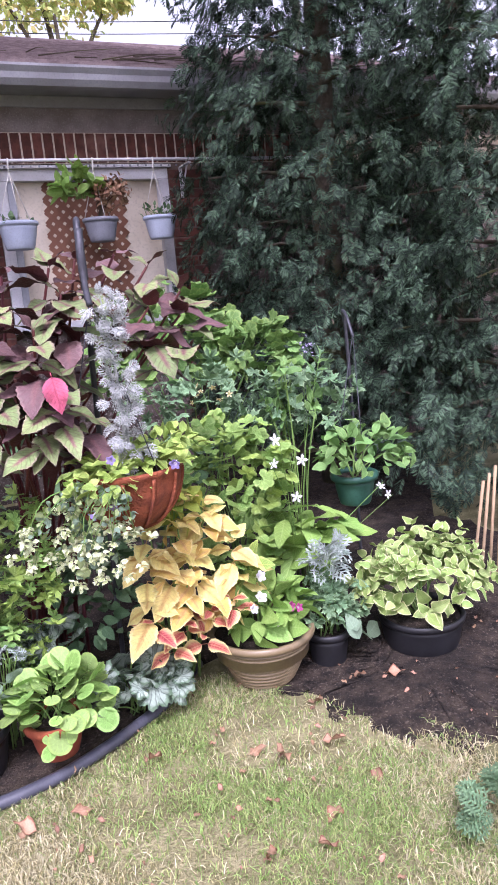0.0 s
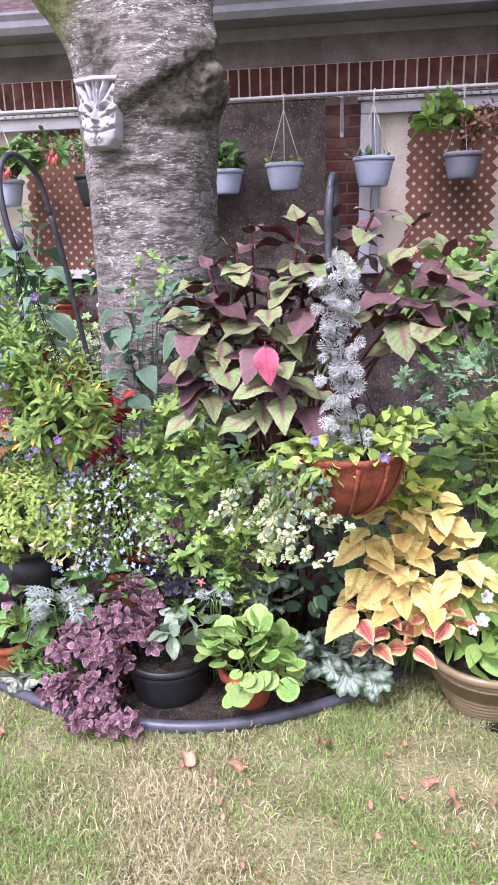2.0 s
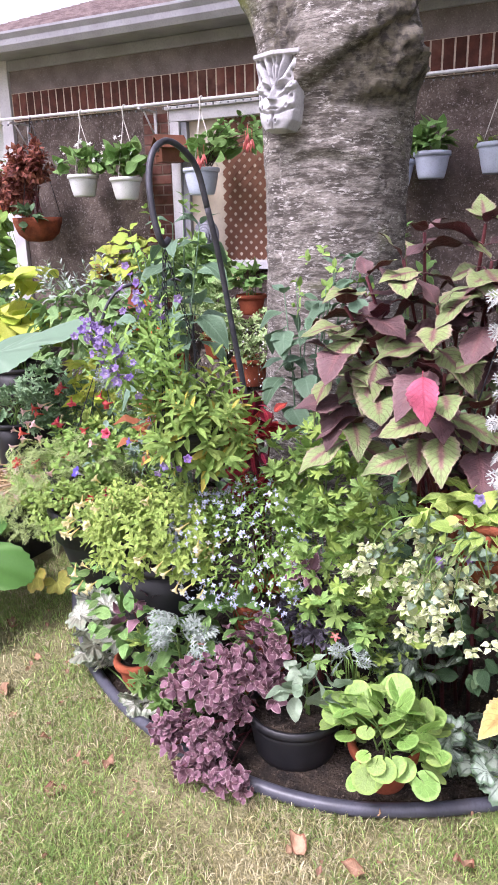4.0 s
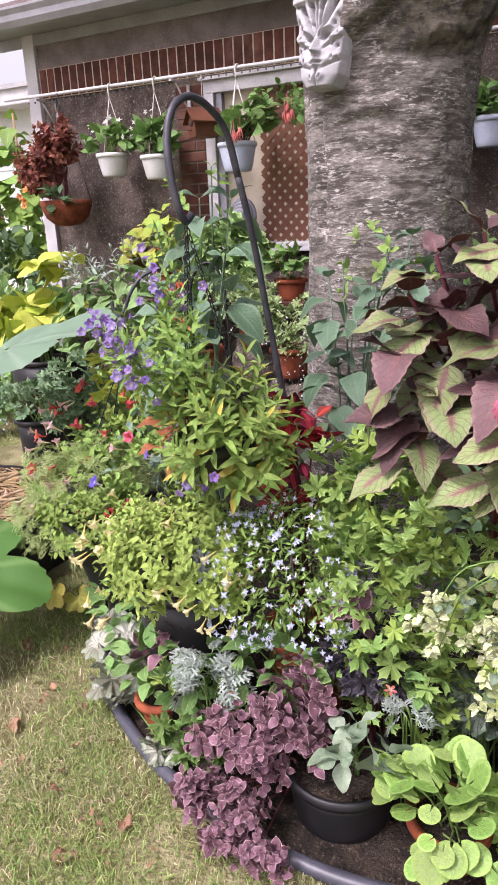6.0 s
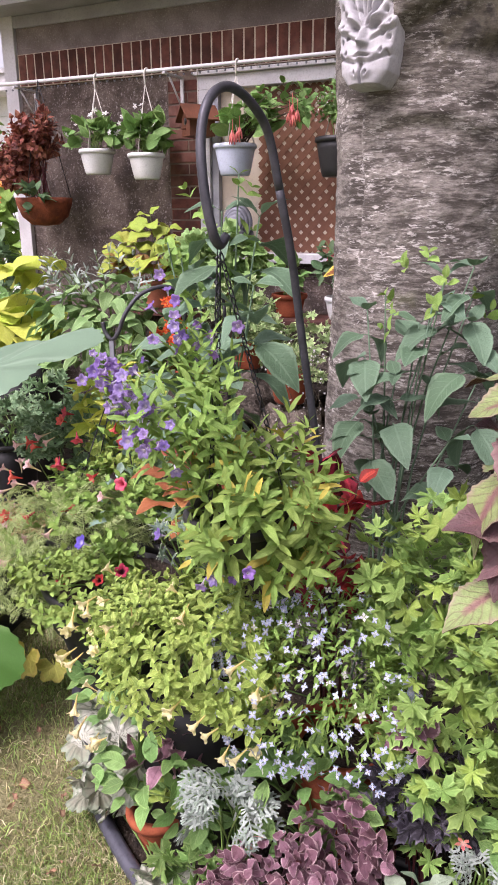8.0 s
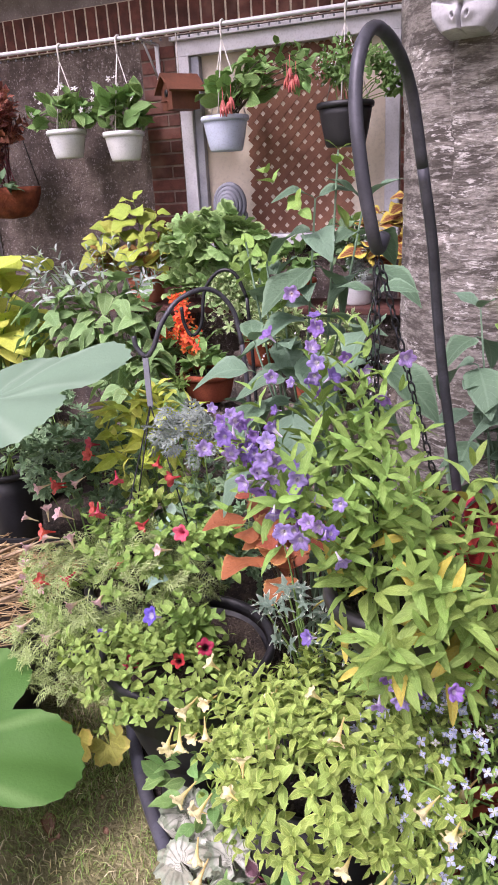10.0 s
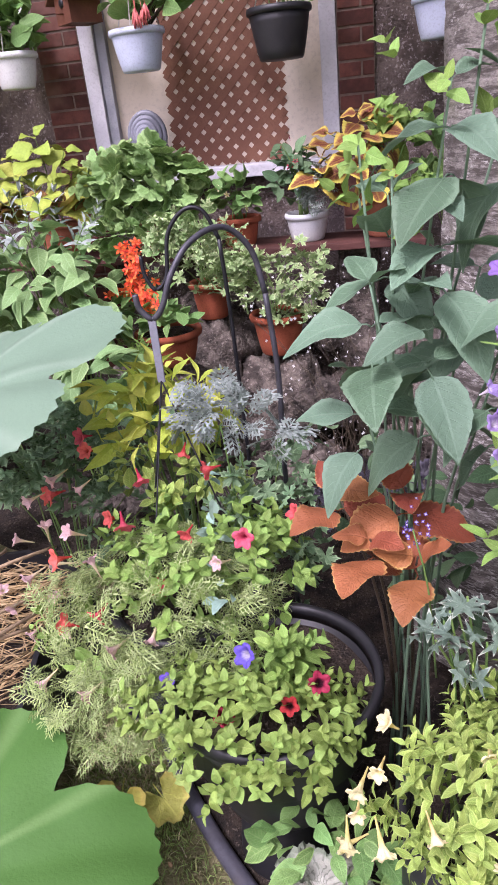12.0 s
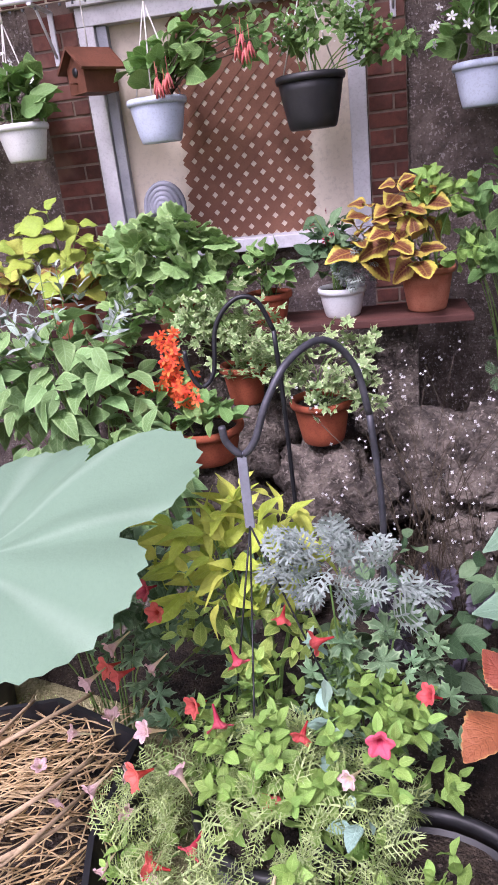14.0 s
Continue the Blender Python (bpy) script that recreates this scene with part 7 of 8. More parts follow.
# airy baby's-breath like sprays
g = thing("coral_bells_sprays", (-0.6, 3.75, 0.02), "airy stems of tiny white coral-bell flowers", "plant")
tips = [np.array((-0.72 + RNG.normal() * 0.16, 3.8 + RNG.normal() * 0.15, RNG.uniform(0.35, 1.02))) for _ in range(60)]
stems(g, (-0.65, 3.75, 0.02), tips, LM["stem_brown"], 0.0016, 0.0008, most=60, spread=0.1)
flower_mass(g, [q + RNG.normal(size=3) * 0.035 for q in tips for _ in range(5)], T_TINY, FM["white"], 0.011)
ms = crown(22, (-0.62, 3.6, 0.22), (0.3, 0.2, 0.15), 0.12, low=-0.2)
leaves_as_parts(g, ms, T_HEUCH, LM["heuchera_dark"])

# grey scroll ornament on the sill
def scroll():
    bits = []
    for k_, r0 in enumerate((0.085, 0.067, 0.05, 0.034, 0.018)):
        pts = [(-1.735 + r0 * math.cos(a) * 1.05, 5.085 - 0.012 * k_, 1.345 + 0.075 + r0 * math.sin(a) * (1.25 if a < math.pi else 1.0)) for a in np.linspace(-0.6, math.pi + 0.6, 18)]
        bits.append(tube(pts, [0.012, 0.014, 0.012], 8))
    body, tri, uvs = lathe([(0.001, 0), (0.09, 0.0), (0.10, 0.05), (0.09, 0.12), (0.06, 0.17), (0.001, 0.185)], 24, (-1.735, 5.12, 1.25))
    body[:, 1] = 5.12 + (body[:, 1] - 5.12) * 0.4
    bits.append((body, tri, uvs))
    return stack(bits)


tagged(new("sill_ornament", raw_mesh("sill_ornament", *scroll(), mat=M["grey_plastic"])), "grey swirled garden ornament resting on window sill", "ornament")

# ==== rod with hanging pots ====
RY, RZ = 4.95, 2.285
rod = thing("curtain_rod", (0, RY, RZ), "white metal rod carried on brackets along the wall", "rod")
part("bar", raw_mesh("bar", *tube([(-3.62, RY, RZ + 0.01), (-1.5, RY, RZ), (3.2, RY, RZ + 0.012)], [0.011], 10, 3), mat=M["white_paint"]), None, rod)
BR = [-3.3, -2.14, -0.68, 0.6, 2.02]
for x in BR:
    part("bracket", box_bm(x - 0.012, x + 0.012, WY - 0.035, WY - 0.013, 2.06, 2.27, 0.003), M["white_paint"], rod, "white metal bracket")
    part("bracket_arm", box_bm(x - 0.010, x + 0.010, RY - 0.02, WY - 0.014, 2.262, 2.274, 0.002), M["white_paint"], rod)
    part("bracket_brace", raw_mesh("bracket_brace", *tube([(x, WY - 0.03, 2.09), (x, RY + 0.04, 2.262)], [0.006], 6), mat=M["white_paint"]), None, rod)
tagged(part("clip_row", raw_mesh("clip_row", *stack([tube([(-3.4 + i * 0.055, RY + 0.02, 2.262), (-3.4 + i * 0.055, RY + 0.02, 2.252)], [0.006], 6) for i in range(118)]), mat=M["grey_plastic"]), None, rod, "row of short grey stubs below the rod"), kind="stuff")


def hanging(name, x, z_top, r, h, mat, label, y=RY - 0.04):
    """A round plastic pot on three strings that meet at a hook over the rod."""
    g = thing(name, (x, y, z_top - h), label, "hanging pot", "pots hanging from the rod")
    pot(g, (x, y, z_top - h), r, r * 0.74, h, mat, 0.008)
    top = (x - 0.005, RY - 0.015, RZ - 0.07)
    part("hook", raw_mesh("hook", *tube([top, (x - 0.004, RY - 0.018, RZ), (x, RY, RZ + 0.018), (x + 0.002, RY + 0.016, RZ + 0.004)], [0.0055], 6, 4), mat=M["string"]), None, g, "white plastic hook")
    for a in (0.6, 2.7, 4.8):
        part("string", raw_mesh("string", *tube([(x + r * math.cos(a), y + r * math.sin(a), z_top - 0.01), top], [0.003], 5), mat=M["string"]), None, g)
    return g


def fill(g, x, z, n, size, mat, rad=(0.14, 0.12, 0.09), tmpl=None, y=RY - 0.04, low=-0.5):
    ms = crown(n, (x, y, z), rad, size, low=low, inner=0.4, lift=0.2)
    leaves_as_parts(g, ms, tmpl or T_OVATE, mat)
    stems(g, (x, y, z - 0.08), ends_of(ms, 0.4), LM["stem"], 0.003)


g = hanging("hanging_pot", -2.64, 1.865, 0.105, 0.15, M["white_plastic"], "white hanging pot with white impatiens flowers")
fill(g, -2.64, 1.95, 80, 0.10, LM["mid_green"], (0.2, 0.14, 0.12))
flowers(g, around((-2.62, 4.88, 1.97), (0.2, 0.15, 0.13), 12, -0.2), T_STAR, FM["white"], 0.0420)
g = hanging("hanging_pot", -2.27, 1.83, 0.105, 0.15, M["white_plastic"], "white hanging pot with large green leaves")
fill(g, -2.26, 1.93, 75, 0.12, LM["mid_green"], (0.17, 0.14, 0.13))
flowers(g, around((-2.28, 4.86, 1.98), (0.16, 0.13, 0.13), 6, -0.1), T_STAR, FM["white"], 0.0350)
g = hanging("hanging_pot", -1.66, 1.86, 0.115, 0.17, M["blue_plastic"], "pale blue hanging pot with coral fuchsia")
fill(g, -1.60, 1.98, 46, 0.13, LM["mid_green"], (0.2, 0.14, 0.13))


def fuchsia(g, places):
    for q in places:
        bits = [tube([q, np.array(q) + [0, 0, 0.06]], [0.0015], 4)]
        for j in range(5):
            a = j * 1.26
            bits.append(tube([np.array(q), np.array(q) + [0.012 * math.cos(a), 0.012 * math.sin(a), -0.03], np.array(q) + [0.018 * math.cos(a), 0.018 * math.sin(a), -0.055]], [0.006, 0.005, 0.002], 5))
        part("flower", raw_mesh("flower", *stack([(v_, t_, u_ + [0.6, 0.3]) for v_, t_, u_ in bits]), mat=FM["coral"]), None, g, "hanging coral fuchsia flower")


fuchsia(g, [(-1.59, 4.8, 1.91), (-1.57, 4.79, 1.93), (-1.61, 4.78, 1.9), (-1.62, 4.8, 1.92)])
fuchsia(g, [(-1.27, 4.82, 2.03), (-1.24, 4.82, 2.0), (-1.26, 4.81, 1.98), (-1.29, 4.83, 2.0)])
ms, en = whorls(16, (-1.35, 4.88, 2.03), (0.22, 0.12, 0.12), 0.10, 3)
leaves_as_parts(g, ms, T_OVATE, LM["mid_green"])
stems(g, (-1.6, 4.91, 1.87), en, LM["stem_brown"], 0.004)
g = hanging("hanging_pot", -1.022, 1.87, 0.13, 0.20, M["black_plastic"], "black hanging pot with fuchsia and small-leaved foliage")
ms, en = whorls(40, (-0.95, 4.9, 2.02), (0.22, 0.14, 0.15), 0.055, 4, low=-0.3)
leaves_joined(g, ms, T_OVATE, LM["mid_green"])
ms, en2 = whorls(24, (-0.72, 4.88, 1.93), (0.14, 0.1, 0.1), 0.05, 4, lift=0.2)
leaves_joined(g, ms, T_OVATE, LM["mid_green"], "trailing_foliage")
stems(g, (-0.985, 4.91, 1.84), en + en2, LM["stem"], 0.003)
flower_mass(g, around((-1.02, 4.84, 2.0), (0.12, 0.1, 0.1), 45), T_TINY, FM["white"], 0.0099)
g = hanging("hanging_pot", -0.35, 1.835, 0.115, 0.16, M["blue_plastic"], "pale blue hanging pot with white impatiens")
fill(g, -0.36, 1.94, 80, 0.10, LM["mid_green"], (0.2, 0.14, 0.13))
flowers(g, around((-0.40, 4.86, 1.95), (0.2, 0.15, 0.14), 9, -0.4), T_STAR, FM["white"], 0.0385)
g = hanging("hanging_pot", 0.245, 1.895, 0.118, 0.165, M["blue_plastic"], "pale blue hanging pot with sparse seedlings")
fill(g, 0.245, 1.90, 16, 0.045, LM["light_green"], (0.14, 0.1, 0.05))
g = hanging("hanging_pot", 0.805, 1.91, 0.122, 0.175, M["blue_plastic"], "pale blue hanging pot with thin trailing growth")
fill(g, 0.79, 1.92, 16, 0.05, LM["dull_green"], (0.16, 0.1, 0.05))
g = hanging("hanging_pot", 1.345, 1.915, 0.11, 0.155, M["grey_plastic"], "grey hanging pot of green leaves and dried stems")
fill(g, 1.22, 2.12, 55, 0.12, LM["fresh_green"], (0.17, 0.12, 0.15))
ms, en = whorls(30, (1.44, 4.88, 2.05), (0.13, 0.1, 0.15), 0.06, 3)
leaves_joined(g, ms, T_OVATE, M["dead_leaf"], "dried_foliage", "dried brown foliage")
stems(g, (1.345, 4.91, 1.88), en, LM["stem_brown"], 0.003)
g = hanging("hanging_pot", 1.76, 1.915, 0.108, 0.155, M["blue_plastic"], "pale blue hanging pot with small grey-green plants")
fill(g, 1.76, 1.95, 40, 0.04, LM["dull_green"], (0.15, 0.1, 0.06))
g = thing("wall_vine", (-0.13, 4.9, 1.72), "green leafy vine in hanging pot beside trunk", "plant")
fill(g, -0.13, 1.93, 45, 0.10, LM["mid_green"], (0.14, 0.1, 0.13))
pot(g, (-0.13, 4.91, 1.72), 0.1, 0.075, 0.15, M["blue_plastic"], 0.008)

# coir basket with bronze foliage at the corner
g = thing("hanging_basket", (-3.08, 4.88, 1.42), "coir-lined hanging basket with bronze-red coleus", "hanging basket")
part("bowl", raw_mesh("bowl", *lathe([(0.001, 0), (0.09, 0.01), (0.15, 0.06), (0.18, 0.14), (0.185, 0.18), (0.17, 0.18), (0.16, 0.14), (0.1, 0.12)], 32, (-3.08, 4.88, 1.40), 0.02, 9), mat=M["coir"]), None, g, "brown coir liner")
for a in (0.6, 2.7, 4.8):
    part("wire", raw_mesh("wire", *tube([(-3.08 + 0.18 * math.cos(a), 4.88 + 0.18 * math.sin(a), 1.57), (-3.1, RY - 0.01, RZ + 0.01)], [0.003], 4), mat=M["iron_black"]), None, g)
ms, en = whorls(75, (-3.25, 4.85, 1.80), (0.21, 0.17, 0.19), 0.075, 4, low=-0.8, inner=0.6)
ms_top, en_top = whorls(60, (-3.08, 4.85, 1.95), (0.2, 0.16, 0.17), 0.075, 4, low=-0.8, inner=0.6)
ms, en = np.concatenate([ms, ms_top]), en + en_top
leaves_joined(g, ms, T_COLEUS[:2], LM["bronze"])
ms = crown(24, (-3.02, 4.72, 1.58), (0.14, 0.08, 0.1), 0.10, low=-0.9)
leaves_as_parts(g, ms, T_OVATE, LM["dull_green"])
stems(g, (-3.08, 4.88, 1.55), en, LM["stem_red"], 0.004)
flowers(g, [(-3.33, 4.7, 1.62), (-3.28, 4.68, 1.55), (-3.3, 4.7, 1.59), (-3.25, 4.68, 1.65)], T_FUNNEL, petal_mat("orange_petal", rgb("e39a55"), rgb("d0742f")), 0.0480)

# birdhouse
bx, by, bz = -1.94, 4.98, 1.915
bh = thing("birdhouse", (bx, by, bz), "small brown wooden birdhouse with pitched roof", "birdhouse")
RB = pose(bx, by, bz, 0, 0, -38) @ Matrix.Scale(1.15, 4)
bm = bmesh.new()
vs = [bm.verts.new(q) for q in ((-0.055, -0.07, 0), (0.055, -0.07, 0), (0.055, -0.07, 0.085), (0, -0.07, 0.135), (-0.055, -0.07, 0.085), (-0.055, 0.07, 0), (0.055, 0.07, 0), (0.055, 0.07, 0.085), (0, 0.07, 0.135), (-0.055, 0.07, 0.085))]
for f in ((0, 1, 2, 3, 4), (9, 8, 7, 6, 5), (0, 5, 6, 1), (1, 6, 7, 2), (4, 9, 5, 0), (2, 7, 8, 3), (3, 8, 9, 4)):
    bm.faces.new([vs[q] for q in f])
part("body", bm, M["bird_wood"], bh, m=RB)
for s in (-1, 1):
    bm = bmesh.new()
    bmesh.ops.create_cube(bm, size=1, matrix=Matrix.Translation((s * 0.042, 0, 0.112)) @ Matrix.Rotation(s * radians(42), 4, "Y") @ Matrix.Diagonal((0.115, 0.19, 0.01, 1)))
    part("roof_board", bm, M["bird_wood"], bh, m=RB)
# no opening is cut: a black disc stands for the shade inside the hole
part("entry_hole", raw_mesh("entry_hole", *tube([(0, -0.0735, 0.07), (0, -0.069, 0.07)], [0.016], 14), mat=M["iron_black"]), None, bh, "round black disc for the shaded entry hole", RB)
part("perch", raw_mesh("perch", *tube([(0, -0.07, 0.035), (0, -0.10, 0.035)], [0.004], 6), mat=M["bird_wood"]), None, bh, m=RB)
part("strap", raw_mesh("strap", *tube([(bx, by, bz + 0.16), (bx, by, 2.29)], [0.003], 5), mat=M["string"]), None, bh)

# ==== left: lime vine pot, squash, straw planter ====
g = thing("potted_sweet_potato", (-2.55, 3.95, 0), "lime sweet potato vine in a dark tall pot", "potted plant")
pot(g, (-2.53, 3.95, 0.0), 0.23, 0.18, 0.66, M["black_plastic"], 0.01)
ms = np.concatenate([crown(60, (-2.6, 3.9, 0.86), (0.35, 0.25, 0.22), 0.22, low=-0.4, inner=0.4, lift=0.2), crown(7, (-2.25, 3.85, 1.2), (0.18, 0.12, 0.07), 0.26)])
leaves_as_parts(g, ms, T_HEART, LM["lime_vine"])
stems(g, (-2.53, 3.95, 0.6), ends_of(ms, 0.6), LM["stem"], 0.005)
g = thing("small_blue_pot", (-2.1, 3.45, 0), "dark plastic pot with grey-green geranium foliage", "potted plant")
pot(g, (-2.13, 3.42, 0.0), 0.12, 0.09, 0.45, M["black_plastic"])
ms = crown(80, (-2.1, 3.35, 0.55), (0.25, 0.18, 0.12), 0.09, low=-0.4)
leaves_joined(g, ms, T_CUT, LM["geranium_dull"])
stems(g, (-2.13, 3.42, 0.4), ends_of(ms), LM["stem"], 0.003)
flower_mass(g, [np.array((-2.35, 3.3, 0.5)) + RNG.normal(size=3) * [0.05, 0.04, 0.1] for _ in range(60)], T_TINY, FM["blue"], 0.0174)

st = thing("straw_planter", (-1.85, 2.75, 0), "low black plastic planter filled with straw mulch", "planter")
OUT = [(-1.385, 2.42), (-1.46, 2.74), (-1.44, 3.03), (-1.70, 3.15), (-2.3, 3.0), (-2.35, 2.5), (-1.75, 2.33)]
bm = bmesh.new()
cx, cy = -1.85, 2.72
lev = []
for f, z in ((0.95, 0.0), (1.0, 0.28), (1.0, 0.30), (0.965, 0.30), (0.955, 0.20)):
    lev.append([bm.verts.new((cx + (x - cx) * f, cy + (y - cy) * f, z)) for x, y in OUT])
for a, b in zip(lev, lev[1:]):
    for i in range(len(OUT)):
        j = (i + 1) % len(OUT)
        bm.faces.new((a[i], a[j], b[j], b[i]))
bmesh.ops.recalc_face_normals(bm, faces=bm.faces)
part("trough", bm, M["black_plastic"], st, "black plastic trough")
bm = bmesh.new()
bm.faces.new([bm.verts.new((cx + (x - cx) * 0.955, cy + (y - cy) * 0.955, 0.23)) for x, y in OUT])
part("mulch_base", bm, M["soil"], st)
bits = []
for i in range(1500):
    x, y = cx + RNG.uniform(-0.5, 0.46), cy + RNG.uniform(-0.36, 0.4)
    if x > -1.5 and y < 2.55 or x > -1.49:
        continue
    a, L, s = RNG.normal() * 0.7 + 0.4, RNG.uniform(0.06, 0.22), RNG.uniform(0.0012, 0.0026)
    z = 0.235 + RNG.random() * 0.055
    d = np.array([math.cos(a), math.sin(a), RNG.normal() * 0.12]) * L / 2
    c = np.array([x, y, z])
    bits.append(tube([c - d, c + [0, 0, 0.006], c + d], [s], 3))
tagged(part("straw", raw_mesh("straw", *stack([b for b in bits if b[0][:, 0].max() < -1.44]), mat=M["straw"]), None, st, "loose golden straw"), kind="stuff")
tw = []
for i in range(7):
    a = RNG.uniform(0.2, 1.2)
    c = np.array([RNG.uniform(-2.0, -1.6), RNG.uniform(2.55, 3.0), 0.31])
    tw.append(tube([c, c + [0.12 * math.cos(a), 0.12 * math.sin(a), 0.03], c + [0.28 * math.cos(a + 0.3), 0.28 * math.sin(a + 0.3), 0.0]], [0.007, 0.005], 6, 4))
part("dry_vine", raw_mesh("dry_vine", *stack(tw), mat=M["wood_pale"]), None, st, "dry brown vine stalks")
flowers(st, [(-1.52, 2.75, 0.40), (-1.62, 2.86, 0.36), (-1.66, 2.72, 0.34)], T_FUNNEL, FM["pink_faded"], 0.0352, (0, -0.3, 0.9), name="fallen_flower")

sq = thing("squash_plant", (-1.95, 2.6, 0.24), "squash plant with very large rough green leaves", "plant")


def squash_leaf(seed, teeth, lobe):
    """A broad five-lobed leaf with a toothed rim, puckered between its main veins."""
    g = np.random.default_rng(seed)
    tooth = g.uniform(0.2, 1.0, 200)
    steps, rings = 120, 9
    span = math.pi * 0.86
    rows = []
    for k_ in range(rings + 1):
        q = k_ / rings
        row = []
        for i in range(steps + 1):
            s = -1 + 2 * i / steps
            th = s * span
            w = abs(math.cos(2.5 * s * math.pi * 0.98))
            r = 0.5 * (1 - lobe + lobe * w ** 0.75) * (1 + 0.10 * math.cos(th)) * (1 + 0.03 * math.sin(7 * th + seed))
            r *= 1 - q ** 6 * teeth * tooth[i] * (i % 2)
            rr = r * q
            z = 0.12 * rr * rr - 0.030 * w ** 6 * q + 0.022 * q * q * math.sin(th * 5 + seed) - 0.22 * rr * rr * q + 0.012 * noise.noise(Vector((rr * math.sin(th) * 9, rr * math.cos(th) * 9, seed)))
            row.append(((rr * math.sin(th), rr * math.cos(th) * 1.12, z), (0.999 * q, 0.5 + 0.5 * s)))
        rows.append(row)
    v, t, uv = strip_mesh(rows)
    return v, t[:, ::-1], uv


def big_leaf(at, tip, face, size, mat, seed, teeth, lobe):
    tp = squash_leaf(seed, teeth, lobe)
    m = frames_from(np.array([at]), np.array([np.array(tip) - np.array(at)]), np.array([face]), [size])[0]
    part("leaf", raw_mesh("leaf", *tp, mat=mat), None, sq, "", Matrix([list(r) for r in m]))
    part("leaf_stalk", raw_mesh("leaf_stalk", *tube([(-1.95, 2.6, 0.24), (0.6 * at[0] - 0.4 * 1.9, 0.6 * at[1] + 0.4 * 2.58, at[2] * 0.75), at], [0.012, 0.008], 8, 5), mat=LM["stem"]), None, sq, "hairy green stalk")


big_leaf((-1.56, 2.74, 0.965), (-1.207, 2.92, 1.10), (-0.2, -0.22, 1.0), 0.74, LM["squash"], 3, 0.05, 0.36)
big_leaf((-1.37, 2.10, 0.32), (-0.99, 2.28, 0.27), (0.1, -0.35, 1.0), 0.68, LM["squash_deep"], 5, 0.03, 0.44)
yl = frames_from(np.array([[-1.17, 2.46, 0.16], [-1.12, 2.50, 0.11]]), np.array([[-0.1, -0.25, -0.8], [0.5, -0.3, -0.4]]), np.array([[0, -1, 0.4], [0, -0.5, 1]]), [0.14, 0.12])
leaves_as_parts(sq, yl, T_LOBED[:1], LM["yellow_leaf"], label="yellowing old leaf")

# ==== far left: neighbour's house, hooks with baskets, shrubs ====
nb = thing("neighbour_house", (-12, 9.2, 0), "white clapboard house with low pale roof", "house")
NY = 9.2
part("wall", box_bm(-20, -5.2, NY, NY + 0.25, 0, 3.0), M["siding"], nb)
part("fascia", box_bm(-20.4, -4.9, NY - 0.42, NY - 0.38, 3.0, 3.22, 0.01), M["white_paint"], nb, "white fascia and gutter")
part("soffit", box_bm(-20.4, -4.9, NY - 0.38, NY + 0.2, 3.0, 3.04), M["white_paint"], nb)
bm = bmesh.new()
q = [(-20.4, NY - 0.46, 3.2), (-4.8, NY - 0.46, 3.2), (-4.8, NY + 4.5, 4.1), (-20.4, NY + 4.5, 4.1)]
vs = [bm.verts.new(c) for c in q] + [bm.verts.new((x, y, z + 0.06)) for x, y, z in q]
for f in ((3, 2, 1, 0), (4, 5, 6, 7), (0, 1, 5, 4), (1, 2, 6, 5), (2, 3, 7, 6), (3, 0, 4, 7)):
    bm.faces.new([vs[i] for i in f])
part("roof", bm, M["roof_far"], nb, "pale grey roof")
bm = bmesh.new()
vs = [bm.verts.new(c) for c in ((-20, 0, 0), (-5.2, 0, 0), (-5.2, -0.016, 0), (-20, -0.016, 0), (-20, 0, 0.19), (-5.2, 0, 0.19))]
for f in ((0, 3, 2, 1), (3, 4, 5, 2), (0, 1, 5, 4), (0, 4, 3), (1, 2, 5)):
    bm.faces.new([vs[i] for i in f])
board = bm_mesh("board", bm, M["siding"])
for i in range(15):
    part("board", board, None, nb, "", Matrix.Translation((0, NY - 0.001, 0.1 + 0.19 * i)))

hk = thing("shepherd_hook", (-5.9, 6.3, 0), "tall black double-armed shepherd hook", "hook")
part("pole", raw_mesh("pole", *tube([(-5.90, 6.3, -0.1), (-5.88, 6.3, 2.68)], [0.014], 8), mat=M["iron_black"]), None, hk)
part("second_pole", raw_mesh("second_pole", *tube([(-5.80, 6.28, -0.1), (-5.82, 6.28, 1.8)], [0.010], 8), mat=M["iron_black"]), None, hk)
for s, z in ((-1, 2.02), (1, 1.82)):
    part("arm", raw_mesh("arm", *tube([(-5.89, 6.3, z - 0.05), (-5.89 + s * 0.1, 6.28, z + 0.15), (-5.89 + s * 0.28, 6.26, z + 0.17), (-5.89 + s * 0.38, 6.25, z + 0.02), (-5.89 + s * 0.34, 6.25, z - 0.04)], [0.01], 8, 6), mat=M["iron_black"]), None, hk)
